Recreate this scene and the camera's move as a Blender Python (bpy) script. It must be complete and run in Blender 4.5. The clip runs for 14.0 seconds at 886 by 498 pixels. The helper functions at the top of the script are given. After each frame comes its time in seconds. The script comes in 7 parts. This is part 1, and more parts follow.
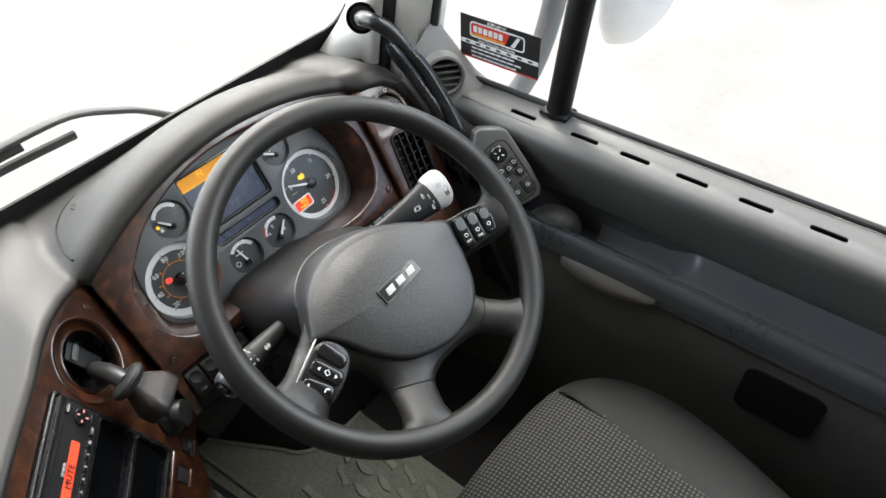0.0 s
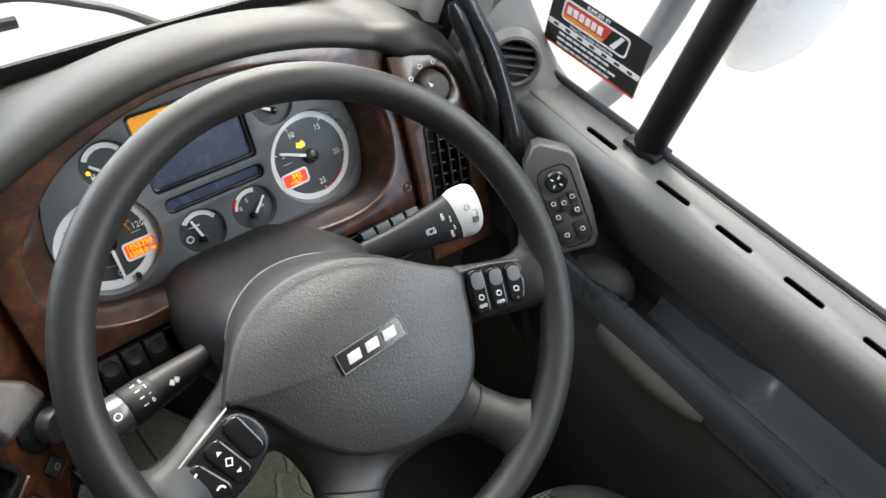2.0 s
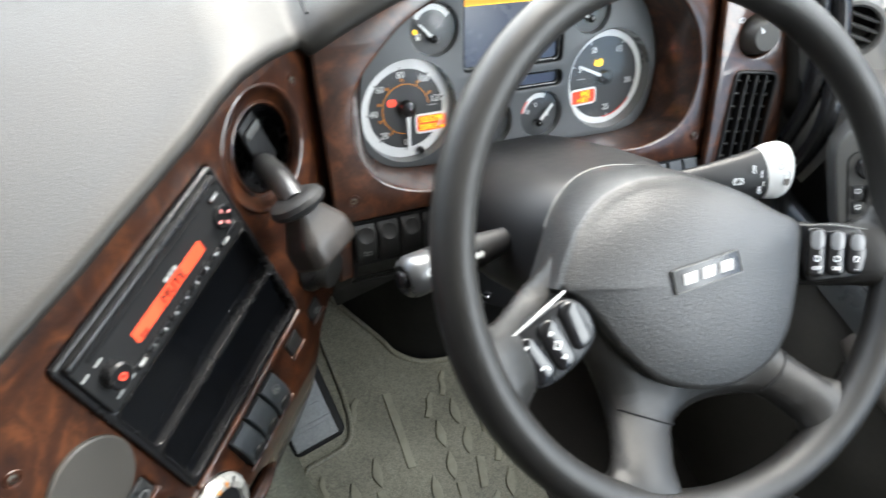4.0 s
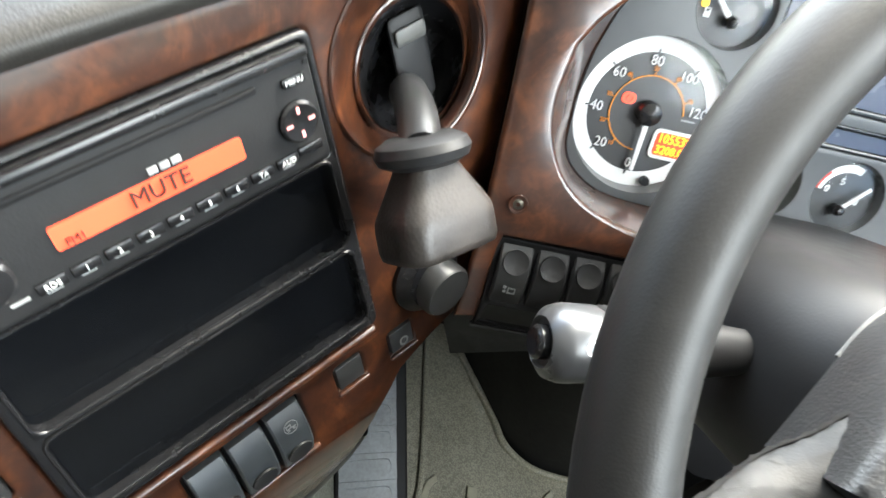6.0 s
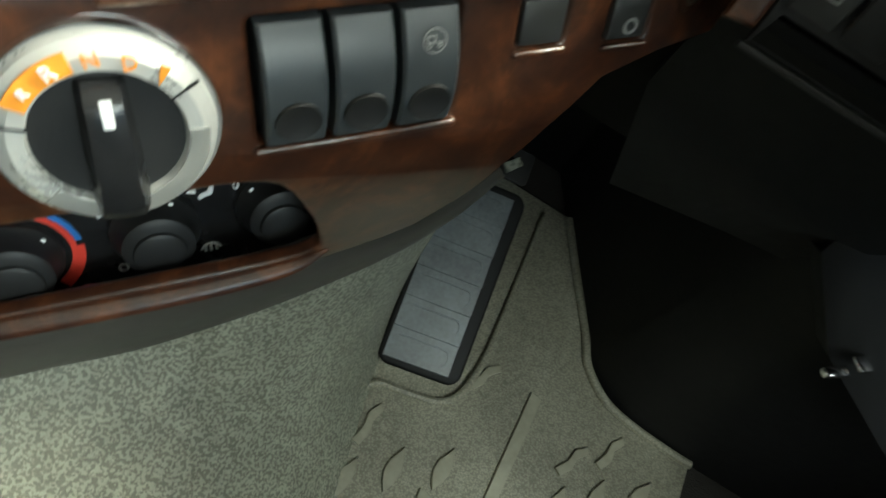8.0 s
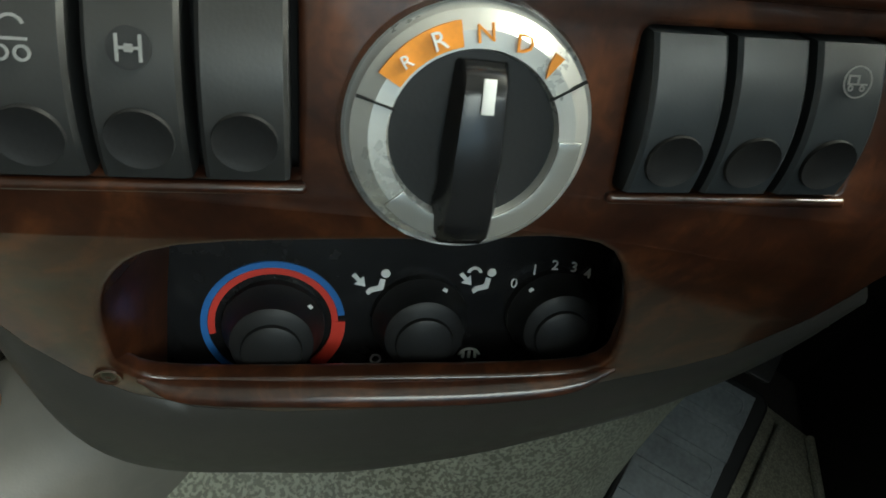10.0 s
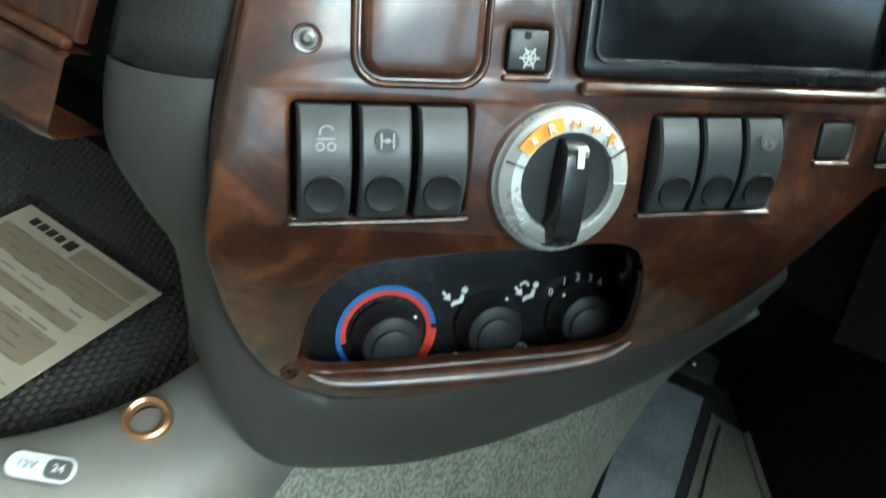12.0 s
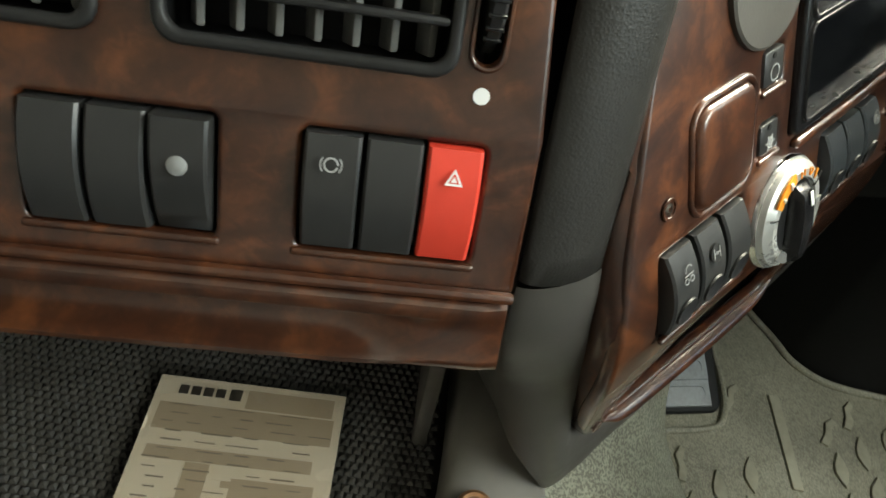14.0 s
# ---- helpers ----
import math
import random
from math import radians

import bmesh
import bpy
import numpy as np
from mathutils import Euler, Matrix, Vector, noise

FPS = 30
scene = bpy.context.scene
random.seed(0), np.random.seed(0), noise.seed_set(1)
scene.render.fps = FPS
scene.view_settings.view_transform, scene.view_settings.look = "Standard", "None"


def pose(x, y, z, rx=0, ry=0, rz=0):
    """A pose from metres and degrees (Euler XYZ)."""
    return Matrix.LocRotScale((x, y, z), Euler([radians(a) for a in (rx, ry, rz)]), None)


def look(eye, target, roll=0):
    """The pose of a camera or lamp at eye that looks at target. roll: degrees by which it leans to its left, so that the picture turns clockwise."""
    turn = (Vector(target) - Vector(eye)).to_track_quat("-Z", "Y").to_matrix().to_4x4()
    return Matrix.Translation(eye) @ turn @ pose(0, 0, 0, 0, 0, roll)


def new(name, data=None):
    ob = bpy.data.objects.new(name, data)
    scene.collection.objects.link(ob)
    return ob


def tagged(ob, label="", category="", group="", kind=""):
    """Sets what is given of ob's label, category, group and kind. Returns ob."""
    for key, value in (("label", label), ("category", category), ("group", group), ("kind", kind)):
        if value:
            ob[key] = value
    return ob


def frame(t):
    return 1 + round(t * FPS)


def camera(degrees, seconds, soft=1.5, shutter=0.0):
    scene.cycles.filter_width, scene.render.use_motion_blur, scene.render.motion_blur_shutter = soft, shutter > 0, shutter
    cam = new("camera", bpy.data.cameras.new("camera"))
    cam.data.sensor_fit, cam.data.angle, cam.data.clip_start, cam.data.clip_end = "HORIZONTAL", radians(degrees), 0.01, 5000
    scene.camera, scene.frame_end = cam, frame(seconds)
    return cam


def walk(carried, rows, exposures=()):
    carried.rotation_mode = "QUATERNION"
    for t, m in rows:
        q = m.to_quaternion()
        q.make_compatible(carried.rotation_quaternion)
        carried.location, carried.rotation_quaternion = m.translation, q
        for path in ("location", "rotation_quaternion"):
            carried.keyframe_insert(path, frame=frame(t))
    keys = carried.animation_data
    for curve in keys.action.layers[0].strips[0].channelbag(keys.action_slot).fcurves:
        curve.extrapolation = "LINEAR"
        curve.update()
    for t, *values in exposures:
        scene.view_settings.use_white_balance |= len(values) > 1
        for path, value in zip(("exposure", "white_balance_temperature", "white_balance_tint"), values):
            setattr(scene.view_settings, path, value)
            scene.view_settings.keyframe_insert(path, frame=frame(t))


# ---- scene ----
cam = camera(65.40, 14.0, shutter=0.5)
PATH = [
    (0, (0.0292, 0.072, 1.2877), (0.5775, 0.523, 0.5835), -2.31),
    (0.5, (0.0693, 0.0943, 1.2548), (0.6131, 0.5417, 0.5448), -1.66),
    (1, (0.1318, 0.1489, 1.1982), (0.6383, 0.5857, 0.4548), 2.81),
    (1.5, (0.1965, 0.1843, 1.1821), (0.6829, 0.619, 0.4241), 7.31),
    (2, (0.2214, 0.2174, 1.1825), (0.7054, 0.6638, 0.4298), 10.15),
    (2.5, (0.1983, 0.2302, 1.1405), (0.6654, 0.6822, 0.3805), 13.32),
    (3, (0.1604, 0.2552, 1.1243), (0.5864, 0.7151, 0.3452), 15.63),
    (3.5, (0.1131, 0.2788, 1.1042), (0.5042, 0.7535, 0.3158), 17.57),
    (4, (0.0445, 0.2939, 1.0845), (0.4184, 0.7803, 0.2948), 18.01),
    (4.2, (0.0215, 0.3069, 1.0711), (0.394, 0.7942, 0.2813), 18.92),
    (6.3, (0.1316, 0.4061, 0.8519), (0.2506, 1.022, 0.0731), 20.41),
    (6.5, (0.1279, 0.41, 0.8312), (0.2491, 1.0252, 0.0522), 20.50),
    (7, (0.1235, 0.4021, 0.7715), (0.2154, 0.9866, -0.0346), 22.90),
    (7.5, (0.1285, 0.384, 0.7253), (0.2048, 0.9319, -0.1077), 31.85),
    (8, (0.1429, 0.3711, 0.672), (0.1803, 0.9154, -0.166), 34.94),
    (8.5, (0.1311, 0.361, 0.6359), (0.0418, 0.9283, -0.1828), 30.50),
    (8.7, (0.1202, 0.3639, 0.6311), (-0.0431, 0.9306, -0.1765), 26.69),
    (10.8, (0.1108, 0.3213, 0.5766), (-0.2676, 1.0085, -0.0435), 18.15),
    (11, (0.1052, 0.3161, 0.5907), (-0.2872, 1.0297, 0.0103), 17.88),
    (11.5, (0.0903, 0.2625, 0.6222), (-0.2727, 1.0064, 0.061), 17.83),
    (12, (0.1039, 0.203, 0.637), (-0.1777, 0.9312, 0.0121), 18.07),
    (12.5, (0.0638, 0.1758, 0.6559), (-0.1865, 0.8776, -0.011), 11.99),
    (13, (-0.0322, 0.1652, 0.6697), (-0.1723, 0.8826, -0.0127), 12.21),
    (13.5, (-0.1117, 0.1595, 0.7019), (-0.1516, 0.8748, 0.0043), 13.18),
    (14, (-0.164, 0.1553, 0.7145), (-0.1185, 0.8653, 0.0119), 12.31),
]
walk(cam, [(t, look(eye, target, roll)) for t, eye, target, roll in PATH], exposures=[(0, 1.74, 6350, 6), (2, 1.9, 6350, 6), (2.6, 2.0, 6300, 8), (3.5, 2.5, 6250, 6), (4.2, 2.5, 6250, 5), (6.5, 3.2, 6400, 2), (7.0, 2.82, 6500, -6), (7.5, 2.62, 6500, -8), (8.5, 2.2, 6500, -12), (11, 1.45, 6400, -8), (11.5, 1.9, 6000, -11), (12, 2.75, 5700, -14), (13, 2.68, 6300, -10), (14, 2.6, 7000, -4)])

# ---- light: bright overcast day outside the cab ----
world = bpy.data.worlds.new("world")
scene.world = world
world.use_nodes = True
wn = world.node_tree.nodes
sky = wn.new("ShaderNodeTexSky")
sky.sky_type, sky.sun_disc, sky.sun_elevation, sky.sun_rotation = "NISHITA", False, radians(50), radians(35)
sky.air_density, sky.dust_density = 1.2, 4.0
world.node_tree.links.new(sky.outputs[0], wn["Background"].inputs[0])
wn["Background"].inputs[1].default_value = 0.15
sun = new("sun", bpy.data.lights.new("sun", "SUN"))
sun.data.energy, sun.data.angle, sun.data.color = 1.0, radians(20), (1.0, 0.97, 0.92)
sun.matrix_world = pose(0, 0, 5, 40, 0, 145)
# sky light through the windscreen and the driver's window
for size, m, watts in (((1.2, 0.8), pose(0.25, 1.14, 1.15, 90, 0, 180), 5.2), ((1.3, 0.40), pose(0.93, 0.10, 1.25, 76, 0, 90), 5.2)):
    lamp = new("sky_light", bpy.data.lights.new("sky_light", "AREA"))
    lamp.data.shape, lamp.data.size, lamp.data.size_y, lamp.data.energy, lamp.data.color = "RECTANGLE", *size, watts, (1.0, 0.985, 0.96)
    lamp.matrix_world = m


# ---- materials ----
def mat(name, base, rough=0.5, metal=0.0, var=0.25, scale=8.0, bump=0.0, bscale=300.0, coat=0.0, emit=0.0, spec=0.5, fine=1.0, bdist=0.00013):
    m = bpy.data.materials.new(name)
    m.use_nodes = True
    nt = m.node_tree
    b = nt.nodes["Principled BSDF"]
    b.inputs["Roughness"].default_value, b.inputs["Metallic"].default_value = rough, metal
    b.inputs["Coat Weight"].default_value, b.inputs["Coat Roughness"].default_value = coat, 0.12
    b.inputs["Specular IOR Level"].default_value = spec
    b.inputs["Base Color"].default_value = (*base, 1)
    if emit:
        b.inputs["Emission Color"].default_value, b.inputs["Emission Strength"].default_value = (*base, 1), emit
        return m
    tc = nt.nodes.new("ShaderNodeTexCoord")
    if var:
        n1 = nt.nodes.new("ShaderNodeTexNoise")
        n1.inputs["Scale"].default_value, n1.inputs["Detail"].default_value = scale, 6
        nt.links.new(tc.outputs["Object"], n1.inputs["Vector"])
        n2 = nt.nodes.new("ShaderNodeTexNoise")
        n2.inputs["Scale"].default_value, n2.inputs["Detail"].default_value = scale * 14, 3
        nt.links.new(tc.outputs["Object"], n2.inputs["Vector"])
        ad = nt.nodes.new("ShaderNodeMath")
        ad.operation = "MULTIPLY_ADD"
        ad.inputs[1].default_value = 0.4 * fine
        nt.links.new(n2.outputs["Fac"], ad.inputs[0])
        nt.links.new(n1.outputs["Fac"], ad.inputs[2])
        rp = nt.nodes.new("ShaderNodeValToRGB")
        rp.color_ramp.elements[0].position, rp.color_ramp.elements[1].position = 0.45, 0.95
        rp.color_ramp.elements[0].color = (*[c * (1 - var) for c in base], 1)
        rp.color_ramp.elements[1].color = (*[min(1, c * (1 + var)) for c in base], 1)
        nt.links.new(ad.outputs[0], rp.inputs[0])
        nt.links.new(rp.outputs[0], b.inputs["Base Color"])
        rr = nt.nodes.new("ShaderNodeMapRange")
        rr.inputs["From Min"].default_value, rr.inputs["From Max"].default_value = 0.4, 0.9
        rr.inputs["To Min"].default_value, rr.inputs["To Max"].default_value = max(0.02, rough - 0.08), min(1, rough + 0.1)
        nt.links.new(ad.outputs[0], rr.inputs[0])
        nt.links.new(rr.outputs[0], b.inputs["Roughness"])
    if bump:
        v = nt.nodes.new("ShaderNodeTexVoronoi")
        v.inputs["Scale"].default_value = bscale
        nt.links.new(tc.outputs["Object"], v.inputs["Vector"])
        n3 = nt.nodes.new("ShaderNodeTexNoise")
        n3.inputs["Scale"].default_value, n3.inputs["Detail"].default_value = bscale * 0.5, 4
        nt.links.new(tc.outputs["Object"], n3.inputs["Vector"])
        mx = nt.nodes.new("ShaderNodeMath")
        mx.operation = "ADD"
        nt.links.new(v.outputs["Distance"], mx.inputs[0])
        nt.links.new(n3.outputs["Fac"], mx.inputs[1])
        bp = nt.nodes.new("ShaderNodeBump")
        bp.inputs["Strength"].default_value, bp.inputs["Distance"].default_value = bump, bdist
        nt.links.new(mx.outputs[0], bp.inputs["Height"])
        nt.links.new(bp.outputs[0], b.inputs["Normal"])
    return m


def burl(name):
    """Glossy moulded walnut burl."""
    m = mat(name, (0.1, 0.03, 0.01), 0.42, coat=1.0, var=0, spec=0.3)
    nt = m.node_tree
    b = nt.nodes["Principled BSDF"]
    b.inputs["Coat Roughness"].default_value = 0.15
    tc = nt.nodes.new("ShaderNodeTexCoord")
    warp = nt.nodes.new("ShaderNodeTexNoise")
    warp.inputs["Scale"].default_value, warp.inputs["Detail"].default_value, warp.inputs["Distortion"].default_value = 19, 6, 2.6
    nt.links.new(tc.outputs["Object"], warp.inputs["Vector"])
    fine = nt.nodes.new("ShaderNodeTexNoise")
    fine.inputs["Scale"].default_value, fine.inputs["Detail"].default_value, fine.inputs["Distortion"].default_value = 120, 8, 1.4
    nt.links.new(tc.outputs["Object"], fine.inputs["Vector"])
    vor = nt.nodes.new("ShaderNodeTexVoronoi")
    vor.inputs["Scale"].default_value = 26
    nt.links.new(warp.outputs["Color"], vor.inputs["Vector"])
    a1 = nt.nodes.new("ShaderNodeMath")
    a1.operation = "MULTIPLY_ADD"
    a1.inputs[1].default_value = 0.34
    nt.links.new(fine.outputs["Fac"], a1.inputs[0])
    nt.links.new(warp.outputs["Fac"], a1.inputs[2])
    rp = nt.nodes.new("ShaderNodeValToRGB")
    e = rp.color_ramp.elements
    e[0].position, e[0].color = 0.47, (0.019, 0.0062, 0.0034, 1)
    e[1].position, e[1].color = 0.88, (0.097, 0.0315, 0.0110, 1)
    mid = e.new(0.67)
    mid.color = (0.042, 0.0134, 0.0056, 1)
    nt.links.new(a1.outputs[0], rp.inputs[0])
    nt.links.new(rp.outputs[0], b.inputs["Base Color"])
    return m


def hide(name, base, rough):
    """Grained skin with long creases across it."""
    m = mat(name, base, rough, var=0.12, bump=0.9, bscale=620, bdist=0.0002)
    nt = m.node_tree
    tc, mp, nz = nt.nodes.new("ShaderNodeTexCoord"), nt.nodes.new("ShaderNodeMapping"), nt.nodes.new("ShaderNodeTexNoise")
    mp.inputs["Scale"].default_value = (60, 260, 110)
    nz.inputs["Scale"].default_value, nz.inputs["Detail"].default_value, nz.inputs["Distortion"].default_value = 1.0, 4, 1.2
    nt.links.new(tc.outputs["Object"], mp.inputs["Vector"])
    nt.links.new(mp.outputs[0], nz.inputs["Vector"])
    s1, s2, rg, bp = nt.nodes.new("ShaderNodeMath"), nt.nodes.new("ShaderNodeMath"), nt.nodes.new("ShaderNodeMapRange"), nt.nodes.new("ShaderNodeBump")
    s1.operation, s1.inputs[1].default_value, s2.operation = "SUBTRACT", 0.5, "ABSOLUTE"
    rg.inputs["From Max"].default_value = 0.05
    nt.links.new(nz.outputs["Fac"], s1.inputs[0])
    nt.links.new(s1.outputs[0], s2.inputs[0])
    nt.links.new(s2.outputs[0], rg.inputs["Value"])
    bp.inputs["Strength"].default_value, bp.inputs["Distance"].default_value = 0.22, 0.00025
    nt.links.new(rg.outputs[0], bp.inputs["Height"])
    b = nt.nodes["Principled BSDF"]
    old = b.inputs["Normal"].links[0].from_socket
    nt.links.new(old, bp.inputs["Normal"])
    nt.links.new(bp.outputs[0], b.inputs["Normal"])
    return m


def worm_grain(m, scale, low, depth):
    """Winding pits of a coarse moulded grain, their dirt and shade put into the colour."""
    nt = m.node_tree
    b = nt.nodes["Principled BSDF"]
    src, old = b.inputs["Base Color"].links[0].from_socket, b.inputs["Normal"].links[0].from_socket
    tc, nz, rg, mx, bp = (nt.nodes.new("ShaderNode" + k) for k in ("TexCoord", "TexNoise", "MapRange", "VectorMath", "Bump"))
    nz.inputs["Scale"].default_value, nz.inputs["Detail"].default_value = scale, 1.0
    rg.inputs["From Min"].default_value, rg.inputs["From Max"].default_value = 0.43, 0.57
    rg.inputs["To Min"].default_value, rg.inputs["To Max"].default_value = low, 1.15
    mx.operation = "MULTIPLY"
    bp.inputs["Strength"].default_value, bp.inputs["Distance"].default_value = 0.8, depth
    nt.links.new(tc.outputs["Object"], nz.inputs["Vector"])
    nt.links.new(nz.outputs["Fac"], rg.inputs["Value"])
    nt.links.new(src, mx.inputs[0])
    nt.links.new(rg.outputs[0], mx.inputs[1])
    nt.links.new(mx.outputs[0], b.inputs["Base Color"])
    nt.links.new(rg.outputs[0], bp.inputs["Height"])
    nt.links.new(old, bp.inputs["Normal"])
    nt.links.new(bp.outputs[0], b.inputs["Normal"])


def worn_shade_grain(m, scale, low):
    """Dirt and shade in the pits of a moulded grain, darkened in the colour."""
    nt = m.node_tree
    b = nt.nodes["Principled BSDF"]
    src = b.inputs["Base Color"].links[0].from_socket
    tc, vo, rg, mx = nt.nodes.new("ShaderNodeTexCoord"), nt.nodes.new("ShaderNodeTexVoronoi"), nt.nodes.new("ShaderNodeMapRange"), nt.nodes.new("ShaderNodeVectorMath")
    vo.inputs["Scale"].default_value = scale
    rg.inputs["From Min"].default_value, rg.inputs["From Max"].default_value = 0.25, 0.7
    rg.inputs["To Min"].default_value, rg.inputs["To Max"].default_value = 1.08, low
    mx.operation = "MULTIPLY"
    nt.links.new(tc.outputs["Object"], vo.inputs["Vector"])
    nt.links.new(vo.outputs["Distance"], rg.inputs["Value"])
    nt.links.new(src, mx.inputs[0])
    nt.links.new(rg.outputs[0], mx.inputs[1])
    nt.links.new(mx.outputs[0], b.inputs["Base Color"])


WOOD = burl("walnut_burl")
PODM = mat("pod_black", (0.007, 0.007, 0.008), 0.28, var=0.1, spec=0.35)
CAPM = mat("bolster_cap", (0.050, 0.0465, 0.041), 0.45, var=0.12, bump=0.2, bscale=700)
LEATHER = mat("grey_leather", (0.023, 0.0218, 0.0197), 0.44, var=0.10, bump=0.6, bscale=760, bdist=0.00016, spec=0.3)
PLASTIC = mat("black_plastic", (0.015, 0.015, 0.0155), 0.45, var=0.2, bump=0.25, bscale=700, spec=0.33)
DEEP = mat("matt_black", (0.006, 0.006, 0.0065), 0.6, var=0.2, spec=0.25)
GLOSSB = mat("gloss_black", (0.012, 0.012, 0.013), 0.22, var=0.15)
RUBBER = mat("wheel_rubber", (0.0118, 0.0113, 0.0107), 0.45, var=0.15, bump=0.5, bscale=1100, bdist=0.00008, spec=0.38)
PAD = hide("wheel_pad", (0.025, 0.0252, 0.0255), 0.37)
TRIM = mat("grey_trim", (0.105, 0.105, 0.10), 0.45, var=0.12, bump=0.2, bscale=800)
DOORM = mat("door_trim", (0.085, 0.084, 0.081), 0.42, var=0.12, bump=0.35, bscale=600)
DOORD = mat("door_trim_dark", (0.082, 0.084, 0.087), 0.5, var=0.15, bump=0.35, bscale=600)
BEIGE = mat("worn_beige_trim", (0.10, 0.090, 0.079), 0.5, var=0.2, bump=0.25, bscale=600)
PILLAR = mat("pale_pillar_trim", (0.52, 0.51, 0.48), 0.6, var=0.1, bump=0.2, bscale=500)
CHROME = mat("chrome", (0.75, 0.75, 0.76), 0.14, metal=1.0, var=0.08)
SILVER = mat("satin_silver", (0.45, 0.455, 0.44), 0.32, metal=0.35, var=0.12)
STEEL = mat("screw_steel", (0.13, 0.12, 0.10), 0.35, metal=1.0, var=0.2)
WHITE = mat("white_print", (0.75, 0.76, 0.76), 0.5, var=0.05)
GREYP = mat("grey_print", (0.35, 0.36, 0.36), 0.5, var=0.05)
ORANGEP = mat("orange_print", (0.75, 0.27, 0.02), 0.45, var=0.15, scale=60)
REDP = mat("red_print", (0.62, 0.045, 0.03), 0.45, var=0.05)
BLUEP = mat("blue_print", (0.03, 0.15, 0.45), 0.45, var=0.05)
REDS = mat("red_switch", (0.62, 0.05, 0.03), 0.38, var=0.08, bump=0.1, bscale=700)
ROCKER = mat("rocker_plastic", (0.024, 0.0245, 0.0245), 0.38, var=0.12, bump=0.12, bscale=900)
# lit copy of the rocker plastic, with bluish window light in its colour
ROCKER_LIT = mat("rocker_plastic_lit", (0.034, 0.039, 0.043), 0.34, var=0.12, bump=0.12, bscale=900)
SYMB = mat("dim_symbol_print", (0.20, 0.205, 0.205), 0.5, var=0.1)
BAND = mat("gauge_band", (0.70, 0.71, 0.71), 0.32, var=0.05)
FACE = mat("gauge_face", (0.042, 0.045, 0.048), 0.35, var=0.1)
CLUST = mat("cluster_plate", (0.085, 0.09, 0.095), 0.42, var=0.1, bump=0.15, bscale=900)
DIALW = mat("dial_wall", (0.20, 0.205, 0.21), 0.28, metal=0.3, var=0.08)
LCDB = mat("blue_lcd", (0.035, 0.045, 0.085), 0.25, var=0.1)
AMBER = mat("amber_lcd", (0.9, 0.36, 0.01), emit=0.07)
ORANGE = mat("orange_lcd", (1.0, 0.085, 0.03), emit=0.10)
REDL = mat("red_lcd", (0.9, 0.05, 0.02), emit=0.13)
YELL = mat("lit_digit", (1.0, 0.55, 0.02), emit=0.26)
REDE = mat("red_lamp", (1.0, 0.08, 0.04), emit=0.18)
PINKE = mat("lit_arrow", (1.0, 0.35, 0.33), emit=0.14)
LCDT = mat("lcd_ink", (0.05, 0.012, 0.006), 0.6, var=0)
MATM = mat("floor_mat_rubber", (0.28, 0.27, 0.21), 0.55, var=0.34, scale=7, bump=0.9, bscale=480, bdist=0.0003)
VINYL = mat("tunnel_vinyl", (0.30, 0.305, 0.24), 0.5, var=0.38, scale=4.5, bump=0.5, bscale=800, bdist=0.0003)
worm_grain(VINYL, 380, 0.58, 0.0006)
worn_shade_grain(MATM, 480, 0.66)
PADM = mat("mat_pad_rubber", (0.29, 0.28, 0.215), 0.5, var=0.3, scale=9, bump=0.3, bscale=700)
PEDALM = mat("footrest_rubber", (0.125, 0.14, 0.15), 0.36, var=0.45, scale=18, bump=0.3, bscale=500)
FABRIC = mat("seat_fabric", (0.045, 0.043, 0.037), 0.9, var=0, bump=1.0, bscale=350)
fn = FABRIC.node_tree
ft, fv, fr = fn.nodes.new("ShaderNodeTexCoord"), fn.nodes.new("ShaderNodeTexVoronoi"), fn.nodes.new("ShaderNodeValToRGB")
fv.voronoi_dimensions = "2D"
fv.inputs["Scale"].default_value, fv.inputs["Randomness"].default_value = 165, 0.1
fr.color_ramp.elements[0].position, fr.color_ramp.elements[0].color = 0.18, (0.08, 0.077, 0.067, 1)
fr.color_ramp.elements[1].position, fr.color_ramp.elements[1].color = 0.42, (0.009, 0.0087, 0.008, 1)
fn.links.new(ft.outputs["Object"], fv.inputs["Vector"])
fn.links.new(fv.outputs["Distance"], fr.inputs[0])
fn.links.new(fr.outputs[0], fn.nodes["Principled BSDF"].inputs["Base Color"])
SEATV = mat("seat_bolster", (0.0075, 0.0073, 0.0068), 0.6, spec=0.35, var=0.35, scale=10, bump=0.4, bscale=500)
RECESS = mat("recess_gloss", (0.006, 0.0055, 0.005), 0.14, var=0.1, spec=0.5)
POCKET = mat("pocket_black", (0.003, 0.0034, 0.004), 0.35, var=0.2, spec=0.15)
BLANK = mat("blank_panel_gloss", (0.0035, 0.004, 0.005), 0.12, var=0.1, spec=0.4)
PAPER = mat("paper", (0.86, 0.75, 0.58), 0.6, var=0.06)
INK = mat("ink", (0.07, 0.06, 0.05), 0.6, var=0.1)
PAPERD = mat("faint_print", (0.30, 0.25, 0.19), 0.6, var=0.06)
PAPERT = mat("paper_tint", (0.54, 0.43, 0.30), 0.6, var=0.06)
RIMG = mat("shelf_rim", (0.19, 0.178, 0.158), 0.45, var=0.12, bump=0.2, bscale=800)
COPPER = mat("copper_ring", (0.55, 0.30, 0.16), 0.3, metal=0.8, var=0.15)
CONC = mat("yard_concrete", (0.32, 0.30, 0.262), 0.85, var=0.16, scale=1.2, bump=0.3, bscale=30)
